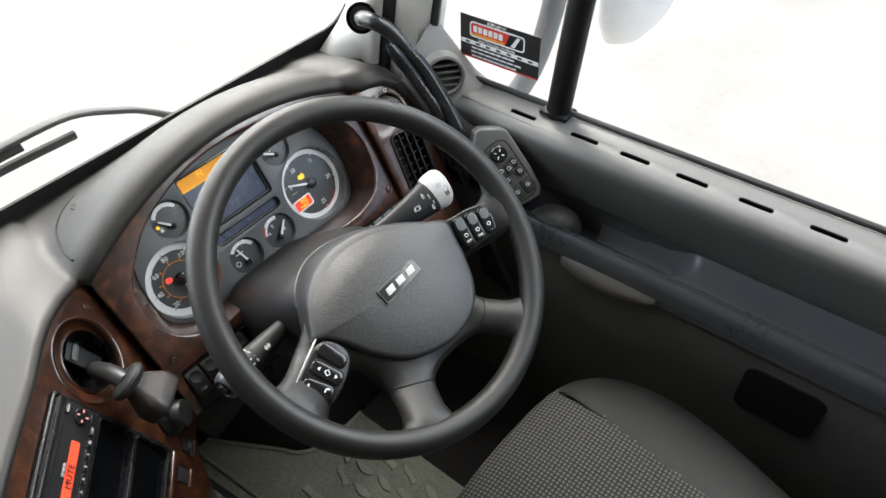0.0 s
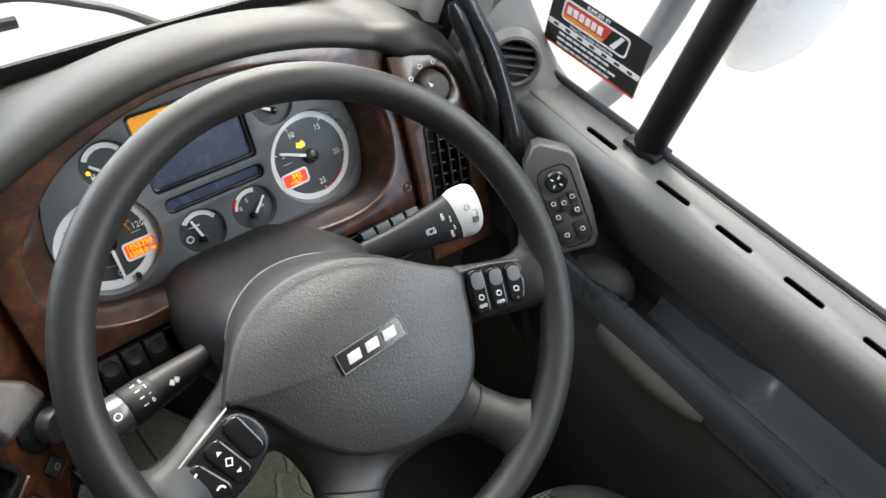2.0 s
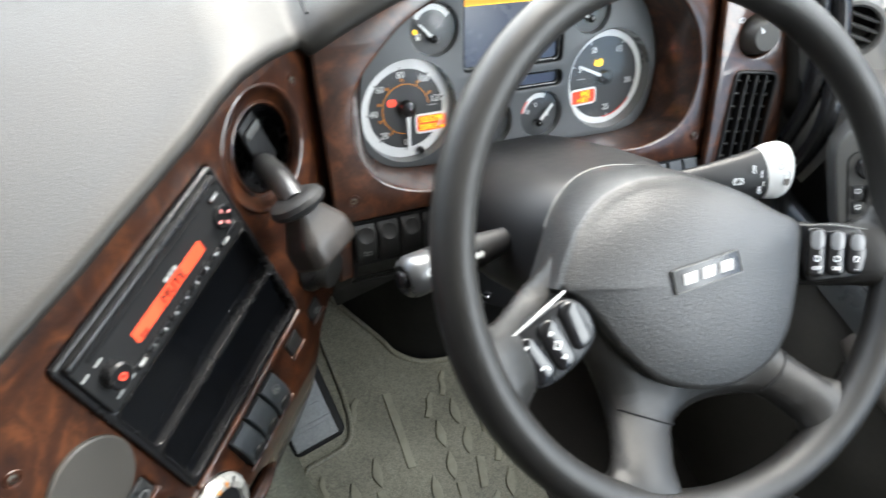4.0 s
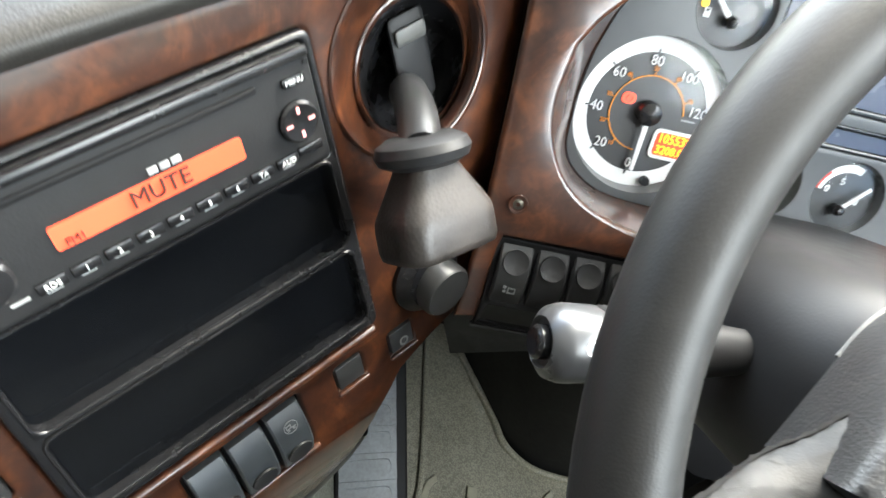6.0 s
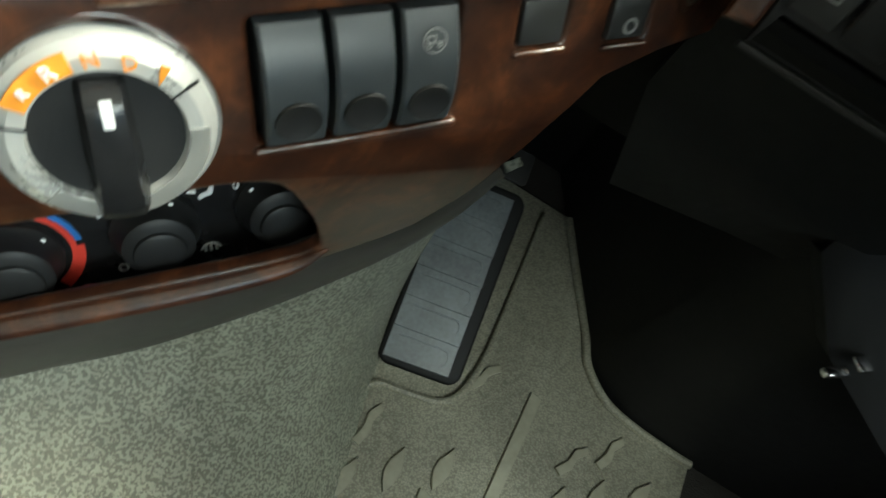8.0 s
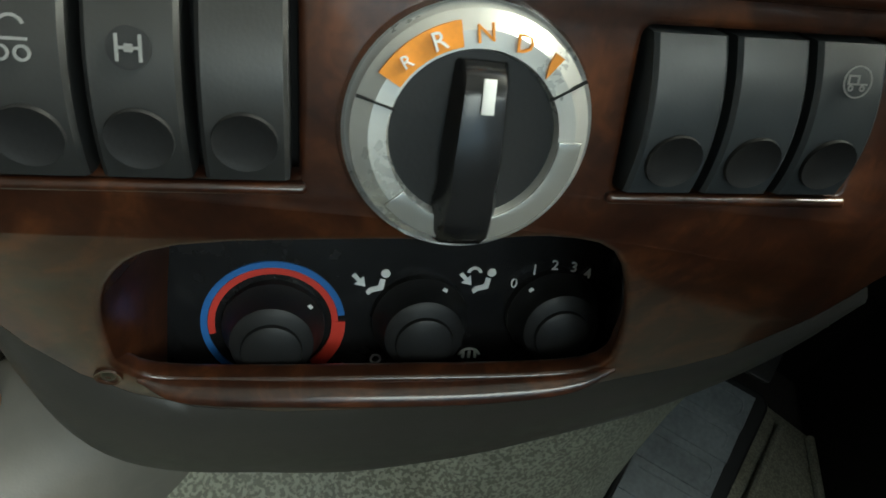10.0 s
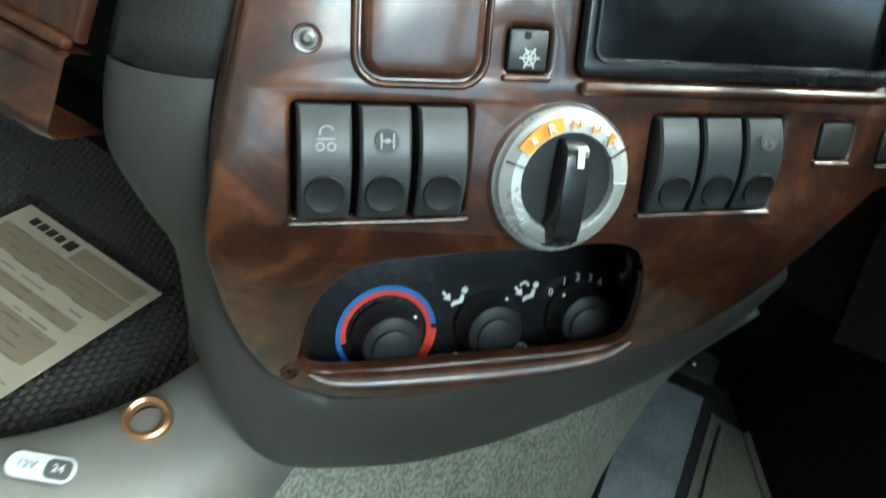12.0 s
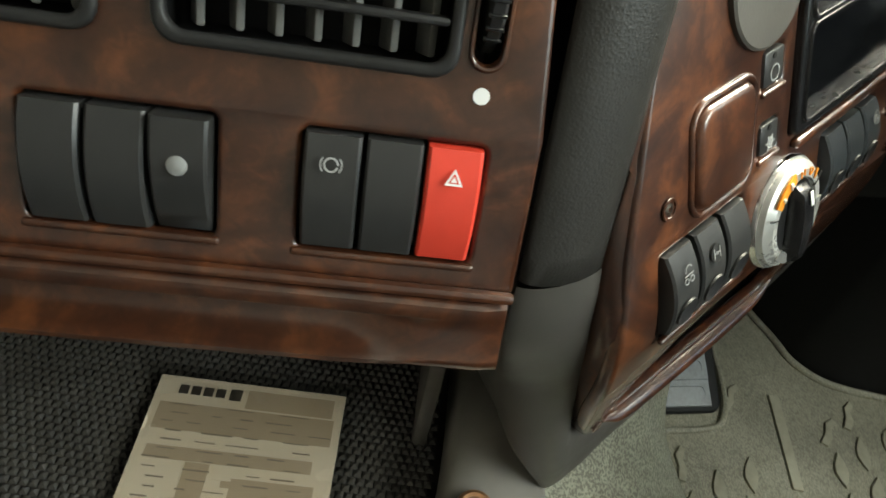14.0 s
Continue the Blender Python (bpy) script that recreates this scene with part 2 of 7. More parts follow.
BLACKS = mat("sign_black", (0.02, 0.018, 0.018), 0.35, var=0.05)
SEAL = mat("window_rubber", (0.012, 0.012, 0.013), 0.6, var=0.1)
# cab lining, tones set for the light it bounces into the cab
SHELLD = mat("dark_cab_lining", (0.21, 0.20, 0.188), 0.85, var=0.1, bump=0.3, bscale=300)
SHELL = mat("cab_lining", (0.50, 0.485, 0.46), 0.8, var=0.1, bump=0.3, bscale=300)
PAINT = mat("white_paint", (0.75, 0.76, 0.77), 0.3, var=0.04, coat=0.5)
MATR = mat("shelf_mat_rubber", (0.048, 0.045, 0.040), 0.5, var=0.2, scale=20)
FLOORD = mat("dark_carpet", (0.022, 0.019, 0.017), 0.95, var=0.3, scale=20, bump=1.0, bscale=500, bdist=0.0008)
GALV = mat("grey_mirror_arm", (0.20, 0.215, 0.23), 0.4, metal=0.5, var=0.1)

GLASS = bpy.data.materials.new("window_glass")
GLASS.use_nodes = True
gn = GLASS.node_tree
gn.nodes.remove(gn.nodes["Principled BSDF"])
gt, gg, gm = gn.nodes.new("ShaderNodeBsdfTransparent"), gn.nodes.new("ShaderNodeBsdfGlossy"), gn.nodes.new("ShaderNodeMixShader")
gw, gf = gn.nodes.new("ShaderNodeLayerWeight"), gn.nodes.new("ShaderNodeMath")
gf.operation, gf.inputs[1].default_value = "MULTIPLY", 0.12
gw.inputs["Blend"].default_value = 0.25
gn.links.new(gw.outputs["Facing"], gf.inputs[0])
gg.inputs["Roughness"].default_value = 0.02
gn.links.new(gf.outputs[0], gm.inputs[0])
gn.links.new(gt.outputs[0], gm.inputs[1])
gn.links.new(gg.outputs[0], gm.inputs[2])
gn.links.new(gm.outputs[0], gn.nodes["Material Output"].inputs["Surface"])
LENS = GLASS.copy()
LENS.name = "lens_plastic"
for nd in LENS.node_tree.nodes:
    if nd.type == "MATH":
        nd.inputs[1].default_value = 0.30
    if nd.type == "BSDF_GLOSSY":
        nd.inputs["Roughness"].default_value = 0.06


# ---- mesh helpers ----
def thing(name, m, label, category, group="", kind=""):
    ob = new(name)
    ob.empty_display_size = 0.02
    ob.matrix_basis = m if isinstance(m, Matrix) else Matrix.Translation(m)
    return tagged(ob, label, category, group, kind)


def fit_mesh(data, name):
    if isinstance(data, bmesh.types.BMesh):
        me = bpy.data.meshes.new(name)
        bmesh.ops.recalc_face_normals(data, faces=data.faces)
        data.to_mesh(me)
        data.free()
        return me
    return data


def smooth(me, angle=35):
    me.polygons.foreach_set("use_smooth", [True] * len(me.polygons))
    me.set_sharp_from_angle(angle=radians(angle))


def root_of(ob):
    while ob.parent:
        ob = ob.parent
    return ob


def part(name, data, material, parent, label="", local=False, angle=35):
    """One mesh under a thing or a part. Meshes come in world metres, or in the thing's own frame (local)."""
    if isinstance(data, tuple):
        return [part(name, d, material, parent, label, local, angle) for d in data][-1]
    me = fit_mesh(data, name)
    if not local:
        me.transform(root_of(parent).matrix_basis.inverted())
    smooth(me, angle)
    me.materials.clear()
    me.materials.append(material)
    ob = new(name, me)
    ob.parent = parent
    if label:
        ob["label"] = label
    return ob


def solid(name, data, material, label, category, kind="", angle=35):
    """A thing that is one mesh."""
    me = fit_mesh(data, name)
    smooth(me, angle)
    me.materials.clear()
    me.materials.append(material)
    return tagged(new(name, me), label, category, kind=kind)


def frame_m(o, u, v):
    u = Vector(u).normalized()
    v = Vector(v)
    v = (v - u * v.dot(u)).normalized()
    n = u.cross(v)
    return Matrix(((u.x, v.x, n.x, o[0]), (u.y, v.y, n.y, o[1]), (u.z, v.z, n.z, o[2]), (0, 0, 0, 1)))


def at(m, x, y, z=0.0, turn=0.0):
    return m @ Matrix.Translation((x, y, z)) @ Matrix.Rotation(radians(turn), 4, "Z")


def rrect(w, h, r, n=5, cx=0.0, cy=0.0, turn=0.0):
    pts = []
    r = min(r, w / 2 - 1e-5, h / 2 - 1e-5)
    for k, (sx, sy) in enumerate(((1, 1), (-1, 1), (-1, -1), (1, -1))):
        for i in range(n + 1):
            a = radians(90 * k + 90 * i / n)
            pts.append((sx * (w / 2 - r) + r * math.cos(a), sy * (h / 2 - r) + r * math.sin(a)))
    c, s = math.cos(radians(turn)), math.sin(radians(turn))
    return [(cx + x * c - y * s, cy + x * s + y * c) for x, y in pts]


def ring2(r, n=40, cx=0.0, cy=0.0, a0=0.0, a1=360.0):
    m = n if a1 - a0 >= 360 else n + 1
    return [(cx + r * math.cos(radians(a0 + (a1 - a0) * i / n)), cy + r * math.sin(radians(a0 + (a1 - a0) * i / n))) for i in range(m)]


def arc_band(r0, r1, a0, a1, n=32):
    return ring2(r1, n, 0, 0, a0, a1) + ring2(r0, n, 0, 0, a0, a1)[::-1]


def plate(outline, holes=(), depth=0.002, bevel=0.0, m=None):
    """A flat plate with holes; its face lies at z = 0 and its back at -depth."""
    cu = bpy.data.curves.new("plate", "CURVE")
    cu.dimensions, cu.fill_mode = "2D", "BOTH"
    bevel = min(bevel, depth / 2)
    cu.extrude, cu.bevel_depth, cu.bevel_resolution, cu.offset = max(depth / 2 - bevel, 1e-5), bevel, 2, -bevel
    for loop in (outline, *holes):
        sp = cu.splines.new("POLY")
        sp.points.add(len(loop) - 1)
        for p, (x, y) in zip(sp.points, loop):
            p.co = (x, y, 0, 1)
        sp.use_cyclic_u = True
    ob = bpy.data.objects.new("plate", cu)
    me = bpy.data.meshes.new_from_object(ob)
    bpy.data.objects.remove(ob)
    bpy.data.curves.remove(cu)
    bm = bmesh.new()
    bm.from_mesh(me)
    bmesh.ops.remove_doubles(bm, verts=bm.verts, dist=2e-6)
    bm.to_mesh(me)
    bm.free()
    me.transform(Matrix.Translation((0, 0, -depth / 2)))
    if m is not None:
        me.transform(m)
    return me


def text(body, size, m, depth=0.0004, squash=1.0):
    cu = bpy.data.curves.new("text", "FONT")
    cu.body, cu.size, cu.extrude, cu.align_x, cu.align_y = body, size, depth, "CENTER", "CENTER"
    cu.resolution_u = 2
    ob = bpy.data.objects.new("text", cu)
    me = bpy.data.meshes.new_from_object(ob)
    bpy.data.objects.remove(ob)
    bpy.data.curves.remove(cu)
    me.transform(m @ Matrix.Diagonal((squash, 1, 1, 1)))
    return me


def several(*datas):
    """Pieces that part() links one by one under the same name."""
    return datas


def box(sx, sy, sz, bevel=0.0, m=None, seg=2):
    bm = bmesh.new()
    bmesh.ops.create_cube(bm, size=1)
    bmesh.ops.scale(bm, vec=(sx, sy, sz), verts=bm.verts)
    if bevel:
        bmesh.ops.bevel(bm, geom=bm.edges[:], offset=bevel, segments=seg, affect="EDGES", profile=0.5)
    if m is not None:
        bmesh.ops.transform(bm, matrix=m, verts=bm.verts)
    return bm


def lathe(profile, seg=40, m=None, capped=True):
    """Turned about z from (radius, height) rows."""
    bm = bmesh.new()
    rows = []
    for r, z in profile:
        rows.append([bm.verts.new((r * math.cos(2 * math.pi * i / seg), r * math.sin(2 * math.pi * i / seg), z)) for i in range(seg)])
    for a, b in zip(rows, rows[1:]):
        for i in range(seg):
            bm.faces.new((a[i], a[(i + 1) % seg], b[(i + 1) % seg], b[i]))
    bmesh.ops.remove_doubles(bm, verts=bm.verts, dist=1e-6)
    for end in (rows[0], rows[-1]) if capped else ():
        if end[0].is_valid and all(v.is_valid for v in end):
            bm.faces.new(end)
    if m is not None:
        bmesh.ops.transform(bm, matrix=m, verts=bm.verts)
    return bm


def sheet(rows, close=False, thick=0.0):
    """A quad sheet over rows of points, made solid with thick."""
    bm = bmesh.new()
    vs = [[bm.verts.new(p) for p in row] for row in rows]
    for a, b in zip(vs, vs[1:]):
        for i in range(len(a) - (0 if close else 1)):
            j = (i + 1) % len(a)
            bm.faces.new((a[i], a[j], b[j], b[i]))
    bmesh.ops.recalc_face_normals(bm, faces=bm.faces)
    if thick:
        bmesh.ops.solidify(bm, geom=bm.faces[:], thickness=thick)
    return bm


def spline(pts, n):
    """Catmull-Rom through pts."""
    pts = [Vector(p) for p in pts]
    P = [2 * pts[0] - pts[1], *pts, 2 * pts[-1] - pts[-2]]
    out = []
    for k in range(len(pts) - 1):
        a, b, c, d = P[k : k + 4]
        for i in range(n):
            t = i / n
            out.append(0.5 * (2 * b + (c - a) * t + (2 * a - 5 * b + 4 * c - d) * t * t + (3 * b - a - 3 * c + d) * t**3))
    return out + [pts[-1]]


def tube(pts, radii, seg=16, n=6, flat=1.0, up=(0, 0, 1)):
    """A rounded bar along a smooth line, with closed ends."""
    line = spline(pts, n)
    rs = spline([(r, 0, 0) for r in (radii if isinstance(radii, (list, tuple)) else [radii] * len(pts))], n)
    rows = []
    for k, p in enumerate(line):
        d = (line[min(k + 1, len(line) - 1)] - line[max(k - 1, 0)]).normalized()
        a = d.cross(Vector(up)).normalized()
        b = a.cross(d)
        rows.append([p + rs[k].x * (a * math.cos(2 * math.pi * i / seg) + b * flat * math.sin(2 * math.pi * i / seg)) for i in range(seg)])
    bm = sheet(rows, close=True)
    bm.verts.ensure_lookup_table()
    bm.faces.new(bm.verts[:seg])
    bm.faces.new(bm.verts[-seg:])
    return bm


def screw(m, r):
    """A recessed countersunk panel screw."""
    s = thing("panel_screw", m, "small steel screw sunk in the walnut panel", "screw", "panel screws")
    part("screw_cup", lathe([(r * 1.7, 0.0008), (r * 1.6, 0.0016), (r * 1.25, 0.0014), (r * 1.1, -0.001)], 24), WOOD, s, local=True)
    part("screw_head", lathe([(0.0001, -0.0002), (r * 0.35, -0.0002), (r * 0.42, 0.0012), (r * 0.9, 0.0008), (r * 1.1, -0.001)], 24), STEEL, s, local=True)
    return s

from mathutils.bvhtree import BVHTree

# ---- frames of the panels ----
UX = Vector((0.70, 0.714, 0)).normalized()
NX = Vector((UX.y, -UX.x, 0))
ZX = Vector((0, 0, 1))
SIDE = frame_m(NX * -0.2876 + ZX * 0.45, UX, -0.42 * NX + ZX)  # console panel facing the driver
LEFT = frame_m((-0.1366, 0.3555, 0.5151), (1, 0.09, 0), Vector((-0.0369, 0.41, 1)))  # panel facing the rear
CLUS = frame_m((0.42, 0.7501, 0.6012), (1, 0, 0), (0, 0.55, 1))  # gauges
BEZ = frame_m((0.42, 0.672, 0.589), (1, 0, 0), (0, 0.62, 1))  # wood round the gauges
RVP = frame_m((0.656, 0.640, 0.565), (0.979, -0.204, 0), Vector((0.11, 0.59, 1)))  # vent panel beside the door
WHEEL = frame_m((0.407, 0.471, 0.7245), (1, 0, 0.05), (0, 0.801, 0.597))
COLM = frame_m((0.412, 0.532, 0.641), (1, 0, 0), (0, 0.585, 0.81))  # steering column
TURN = 4.6  # slope of the rows on the console panel


def side(s, w, d=0.0):
    """A place on the console panel: along it, up it, and proud of it; it turns upright below w = 0."""
    soft = lambda v: 0 if v < -0.03 else ((v + 0.03) ** 2 / 0.12 if v < 0.03 else v)
    h = -0.2876 - 0.3873 * soft(w) - 0.10 * soft(-w)
    z = 0.45 + w - 0.078 * soft(w)
    lean = min(1, max(0, (w + 0.03) / 0.06))
    n = (NX + ZX * 0.42 * lean).normalized()
    return UX * s + NX * h + ZX * z + n * d


def bent(me, f, cuts, axis=1):
    """Cuts a flat mesh at the given heights and lays it on the surface f."""
    bm = bmesh.new()
    bm.from_mesh(me)
    bpy.data.meshes.remove(me)
    for c in cuts:
        co, no = [0, 0, 0], [0, 0, 0]
        co[axis], no[axis] = c, 1
        bmesh.ops.bisect_plane(bm, geom=bm.verts[:] + bm.edges[:] + bm.faces[:], plane_co=co, plane_no=no)
    for v in bm.verts:
        v.co = f(*v.co)
    return bm


def hood_line(x):
    """Height, on the wood's slope, of the arched top of the gauge surround."""
    return 0.207 - 0.065 * ((x - 0.03) / 0.25) ** 2


# ---- ground outside ----
solid("ground", box(160, 160, 0.2, 0, Matrix.Translation((0, 0, -1.52))), CONC, "pale sunlit concrete yard", "ground", "structure")

# ---- cab shell ----
WB = Vector((0, 0.917, 0.692))  # foot of the windscreen
WS = frame_m((-0.2, WB.y, WB.z), (1, 0, 0), (0, -0.22, 1))


def cab():
    # wall ahead with the windscreen opening
    hole = rrect(2.05, 0.95, 0.085, 8, 0.020, 0.482)
    out = [(-1.1, -0.06), (1.10, -0.06), (1.10, 1.25), (-1.1, 1.25)]
    front = solid("wall_front", plate(out, [hole], 0.04, 0.0, WS), PILLAR, "pale trim round the windscreen", "wall", "structure")
    frit = plate(rrect(2.07, 0.97, 0.09, 8, 0.020, 0.482), [rrect(2.004, 0.87, 0.062, 8, 0.010, 0.485)], 0.004, 0, WS @ Matrix.Translation((0, 0, 0.0045)))
    wnd = thing("window_1", WB, "wide windscreen with a black printed border", "windscreen", kind="structure")
    part("border", frit, SEAL, wnd, "black dotted border")
    # toothed inner rim of the border
    bm = bmesh.new()
    for i in range(372):
        x = -0.92 + i * 0.005
        q = [bm.verts.new(WS @ Vector((x + dx, 0.0485 + dy, 0.0047))) for dx, dy in ((0, 0), (0.0032, 0), (0.0016, 0.0035))]
        bm.faces.new(q)
    part("border_teeth", bm, SEAL, wnd)
    gl = part("pane", plate(rrect(2.05, 0.95, 0.085, 8, 0.020, 0.482), (), 0.006, 0, WS @ Matrix.Translation((0, 0, -0.012))), GLASS, wnd)
    gl.visible_shadow = False
    # rear wall, roof, far side; its unseen door window is closed to cut light
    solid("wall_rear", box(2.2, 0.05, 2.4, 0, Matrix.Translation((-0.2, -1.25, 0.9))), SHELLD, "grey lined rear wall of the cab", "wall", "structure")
    solid("ceiling", box(2.2, 2.3, 0.05, 0, Matrix.Translation((-0.2, -0.12, 1.86))), SHELL, "pale padded cab roof lining", "ceiling", "structure")
    m = frame_m((-1.27, -0.15, 0.0), (0, 1, 0), (0, 0, 1))
    solid("wall_left", plate([(-1.1, -0.1), (1.1, -0.1), (1.1, 1.85), (-1.1, 1.85)], (), 0.05, 0, m), SHELLD, "unseen far cab side, closed to keep light out", "wall", "structure")
    # near side above the door sill
    m = frame_m((0.89, -0.15, 0.0), (0, 1, 0), (0, 0, 1))
    hole = [(-0.45, 0.60), (0.79, 0.60), (0.845, 0.65), (0.93, 0.75), (0.86, 1.42), (0.80, 1.47), (-0.40, 1.47), (-0.45, 1.42)]
    solid("wall_right", plate([(-1.1, -0.1), (1.1, -0.1), (1.1, 1.85), (-1.1, 1.85)], [hole], 0.025, 0, m), SHELL, "cab side round the driver's door window", "wall", "structure")


cab()

# windscreen pillar beside the door
rows = []
for z in (0.60, 0.70, 0.80, 0.95, 1.15, 1.4, 1.75):
    k = (z - 0.7) * -0.22
    rows.append([(0.812, 0.915 + k, z), (0.806, 0.892 + k, z), (0.800, 0.862 + k, z), (0.808, 0.815 + k, z), (0.828, 0.775 + k * 0.9, z), (0.858, 0.76 + k * 0.8, z), (0.875, 0.765 + k * 0.8, z)])
solid("trim_pillar", sheet(rows, thick=0.01), PILLAR, "pale moulded windscreen pillar trim", "pillar trim", "structure")

# floor, mat and tunnel
solid("floor", box(2.1, 2.4, 0.04, 0, Matrix.Translation((-0.2, -0.1, -0.035))), FLOORD, "dark carpeted cab floor", "floor", "structure")
solid("wall_footwell", plate([(-1.1, -0.05), (1.15, -0.05), (1.15, 0.66), (-1.1, 0.66)], (), 0.02, 0, frame_m((-0.2, 1.02, 0.0), (1, 0, 0), (0, -0.06, 1))), DEEP, "black lining at the front of the footwell", "wall", "structure")


def tunnel():
    """Vinyl-covered side of the engine tunnel, from the floor up to the console."""
    def skin(t, a, lift=0.0):
        foot = Vector((min(0.285, 0.268 - 0.205 * t + 0.06 * t * t), 0.30 + 0.62 * t, -0.012))
        s = 0.24 + 0.36 * t
        top = UX * s + NX * -0.350 + ZX * (0.195 + 0.15 * max(0, t - 0.35) / 0.65)
        bulge = 0.016 * math.sin(math.pi * a) + 0.006 * math.sin(9 * t + 3 * a) * math.sin(math.pi * a)
        return foot.lerp(top, a) + (NX + ZX * 0.6).normalized() * (bulge + lift)

    rows = [[skin(k / 24, j / 14) for j in range(15)] for k in range(-14, 25)]
    body = solid("engine_tunnel", sheet(rows, thick=-0.006), VINYL, "grey-green grained vinyl side of the engine tunnel", "engine tunnel", "structure", angle=60)
    # raised crease round a moulded field low on the skin
    crease = [skin(t, a, 0.0005) for t, a in ((-0.02, 0.80), (0.036, 0.735), (0.096, 0.67), (0.165, 0.61), (0.255, 0.545), (0.324, 0.468), (0.352, 0.39), (0.360, 0.33), (0.345, 0.295), (0.294, 0.285), (0.20, 0.285))]
    part("crease", tube(crease, 0.0042, 8, 5), VINYL, body)


tunnel()


def floor_mat():
    t = thing("floor_mat", (0.33, 0.62, 0.0), "worn grey-green rubber mat with raised tread pads on the cab floor", "floor mat")
    out = [(0.175, 0.30), (0.53, 0.28), (0.535, 0.737), (0.51, 0.738), (0.455, 0.742), (0.418, 0.752), (0.388, 0.776), (0.372, 0.81), (0.338, 0.87), (0.296, 0.95), (0.15, 0.95), (0.16, 0.70)]
    part("sheet", plate(out, (), 0.012, 0.003, Matrix.Translation((0, 0, 0.0))), MATM, t)
    rim = [(0.534, 0.733, 0.003), (0.51, 0.733, 0.003), (0.455, 0.737, 0.003), (0.416, 0.747, 0.003), (0.384, 0.773, 0.003), (0.367, 0.81, 0.003), (0.333, 0.87, 0.003), (0.292, 0.945, 0.003)]
    part("raised_rim", tube(rim, 0.005, 8, 5), MATM, t)
    rim = [(0.17, 0.60, 0.003), (0.182, 0.625, 0.003), (0.21, 0.632, 0.003), (0.252, 0.645, 0.003), (0.268, 0.675, 0.003), (0.272, 0.74, 0.003), (0.262, 0.93, 0.003)]
    part("raised_rim", tube(rim, 0.004, 8, 5), MATM, t)
    rng = random.Random(3)
    leaf = [(0.0, -0.024), (0.0055, -0.014), (0.0085, -0.002), (0.0070, 0.010), (0.0015, 0.024), (-0.0030, 0.014), (-0.0070, 0.006), (-0.0085, -0.006), (-0.0050, -0.016)]
    hook = [(-0.0080, -0.022), (0.0010, -0.024), (0.0060, -0.008), (0.0030, 0.004), (0.0085, 0.018), (0.0030, 0.024), (-0.0050, 0.010), (-0.0035, -0.004)]
    bar = [(-0.0075, -0.026), (0.0060, -0.024), (0.0080, 0.024), (-0.0055, 0.026)]
    for j in range(8):
        for i in range(8):
            x, y = 0.198 + 0.041 * j + rng.uniform(-0.003, 0.003), 0.305 + 0.056 * i + (0.028 if j % 2 else 0.0) + rng.uniform(-0.004, 0.004)
            if (x > 0.375 and y > 0.715) or y > 0.725 or (x < 0.28 and y > 0.605) or (abs(x - 0.34) < 0.026 and y > 0.55):
                continue
            sh = (leaf, hook, bar, leaf)[(i + 3 * j) % 4]
            m = Matrix.Translation((x, y, 0.0030)) @ Matrix.Rotation(radians(-8 + rng.uniform(-14, 14)), 4, "Z")
            part("tread_pad", plate(sh, (), 0.0042, 0.0010, m @ Matrix.Translation((0, 0, 0.0006))), PADM, t)
    part("tread_pad", plate([(0.332, 0.575), (0.345, 0.574), (0.349, 0.706), (0.335, 0.708)], (), 0.0042, 0.0010, Matrix.Translation((0, 0, 0.0036))), PADM, t)


floor_mat()


def footrest():
    bl, br, tr, tl = Vector((0.168, 0.646, 0.004)), Vector((0.258, 0.665, 0.004)), Vector((0.240, 0.840, 0.095)), Vector((0.152, 0.812, 0.095))
    m = frame_m((bl + br) / 2, br - bl, (tr + tl - bl - br))
    L, W = ((tr + tl - bl - br) / 2).length + 0.02, (br - bl).length
    t = thing("footrest", m, "dark grey ribbed rubber footrest beside the tunnel", "footrest")
    part("base", plate(rrect(W, L, 0.014, 6, 0, L / 2), (), 0.020, 0.004, Matrix.Translation((0, 0, 0.008))), DEEP, t, local=True)
    # flat steps, each a little proud at its lower edge, with a thin bead round a long pad
    n, step = 6, (L - 0.016) / 6
    for i in range(n):
        y0, rows = 0.008 + i * step, []
        for f, lift in ((0.0, 0.0), (0.03, 0.0013), (0.5, 0.0007), (0.97, 0.0), (1.0, 0.0)):
            rows.append([(x, y0 + f * step, 0.0085 + z + lift) for x, z in ((-W / 2 + 0.005, -0.004), (-W / 2 + 0.0055, 0), (-W * 0.1, 0.0003), (W * 0.2, 0.0002), (W / 2 - 0.0145, 0), (W / 2 - 0.0125, -0.004))])
        part("tread_step", sheet(rows), PEDALM, t, local=True, angle=30)
        w, h = W / 2 - 0.022, step * 0.27
        loop = [(-w - 0.008, h), (0, h), (w - 0.006, h), (w - 0.001, h * 0.72), (w + 0.001, 0), (w - 0.001, -h * 0.72), (w - 0.006, -h), (0, -h), (-w * 0.4, -h)]
        part("rib", tube([(x, y0 + step * 0.5 + y, 0.0090) for x, y in loop], 0.0009, 6, 3), PEDALM, t, local=True)
    part("bolt_plate", plate(rrect(W - 0.02, 0.035, 0.004, 4, 0.002, L + 0.028), (), 0.006, 0.001, Matrix.Translation((0, 0, 0.006))), PLASTIC, t, local=True)
    part("bolt", lathe([(0.007, 0.004), (0.007, 0.009), (0.003, 0.011), (0.0001, 0.011)], 16, Matrix.Translation((0.01, L + 0.028, 0.003))), GLOSSB, t, local=True)


footrest()


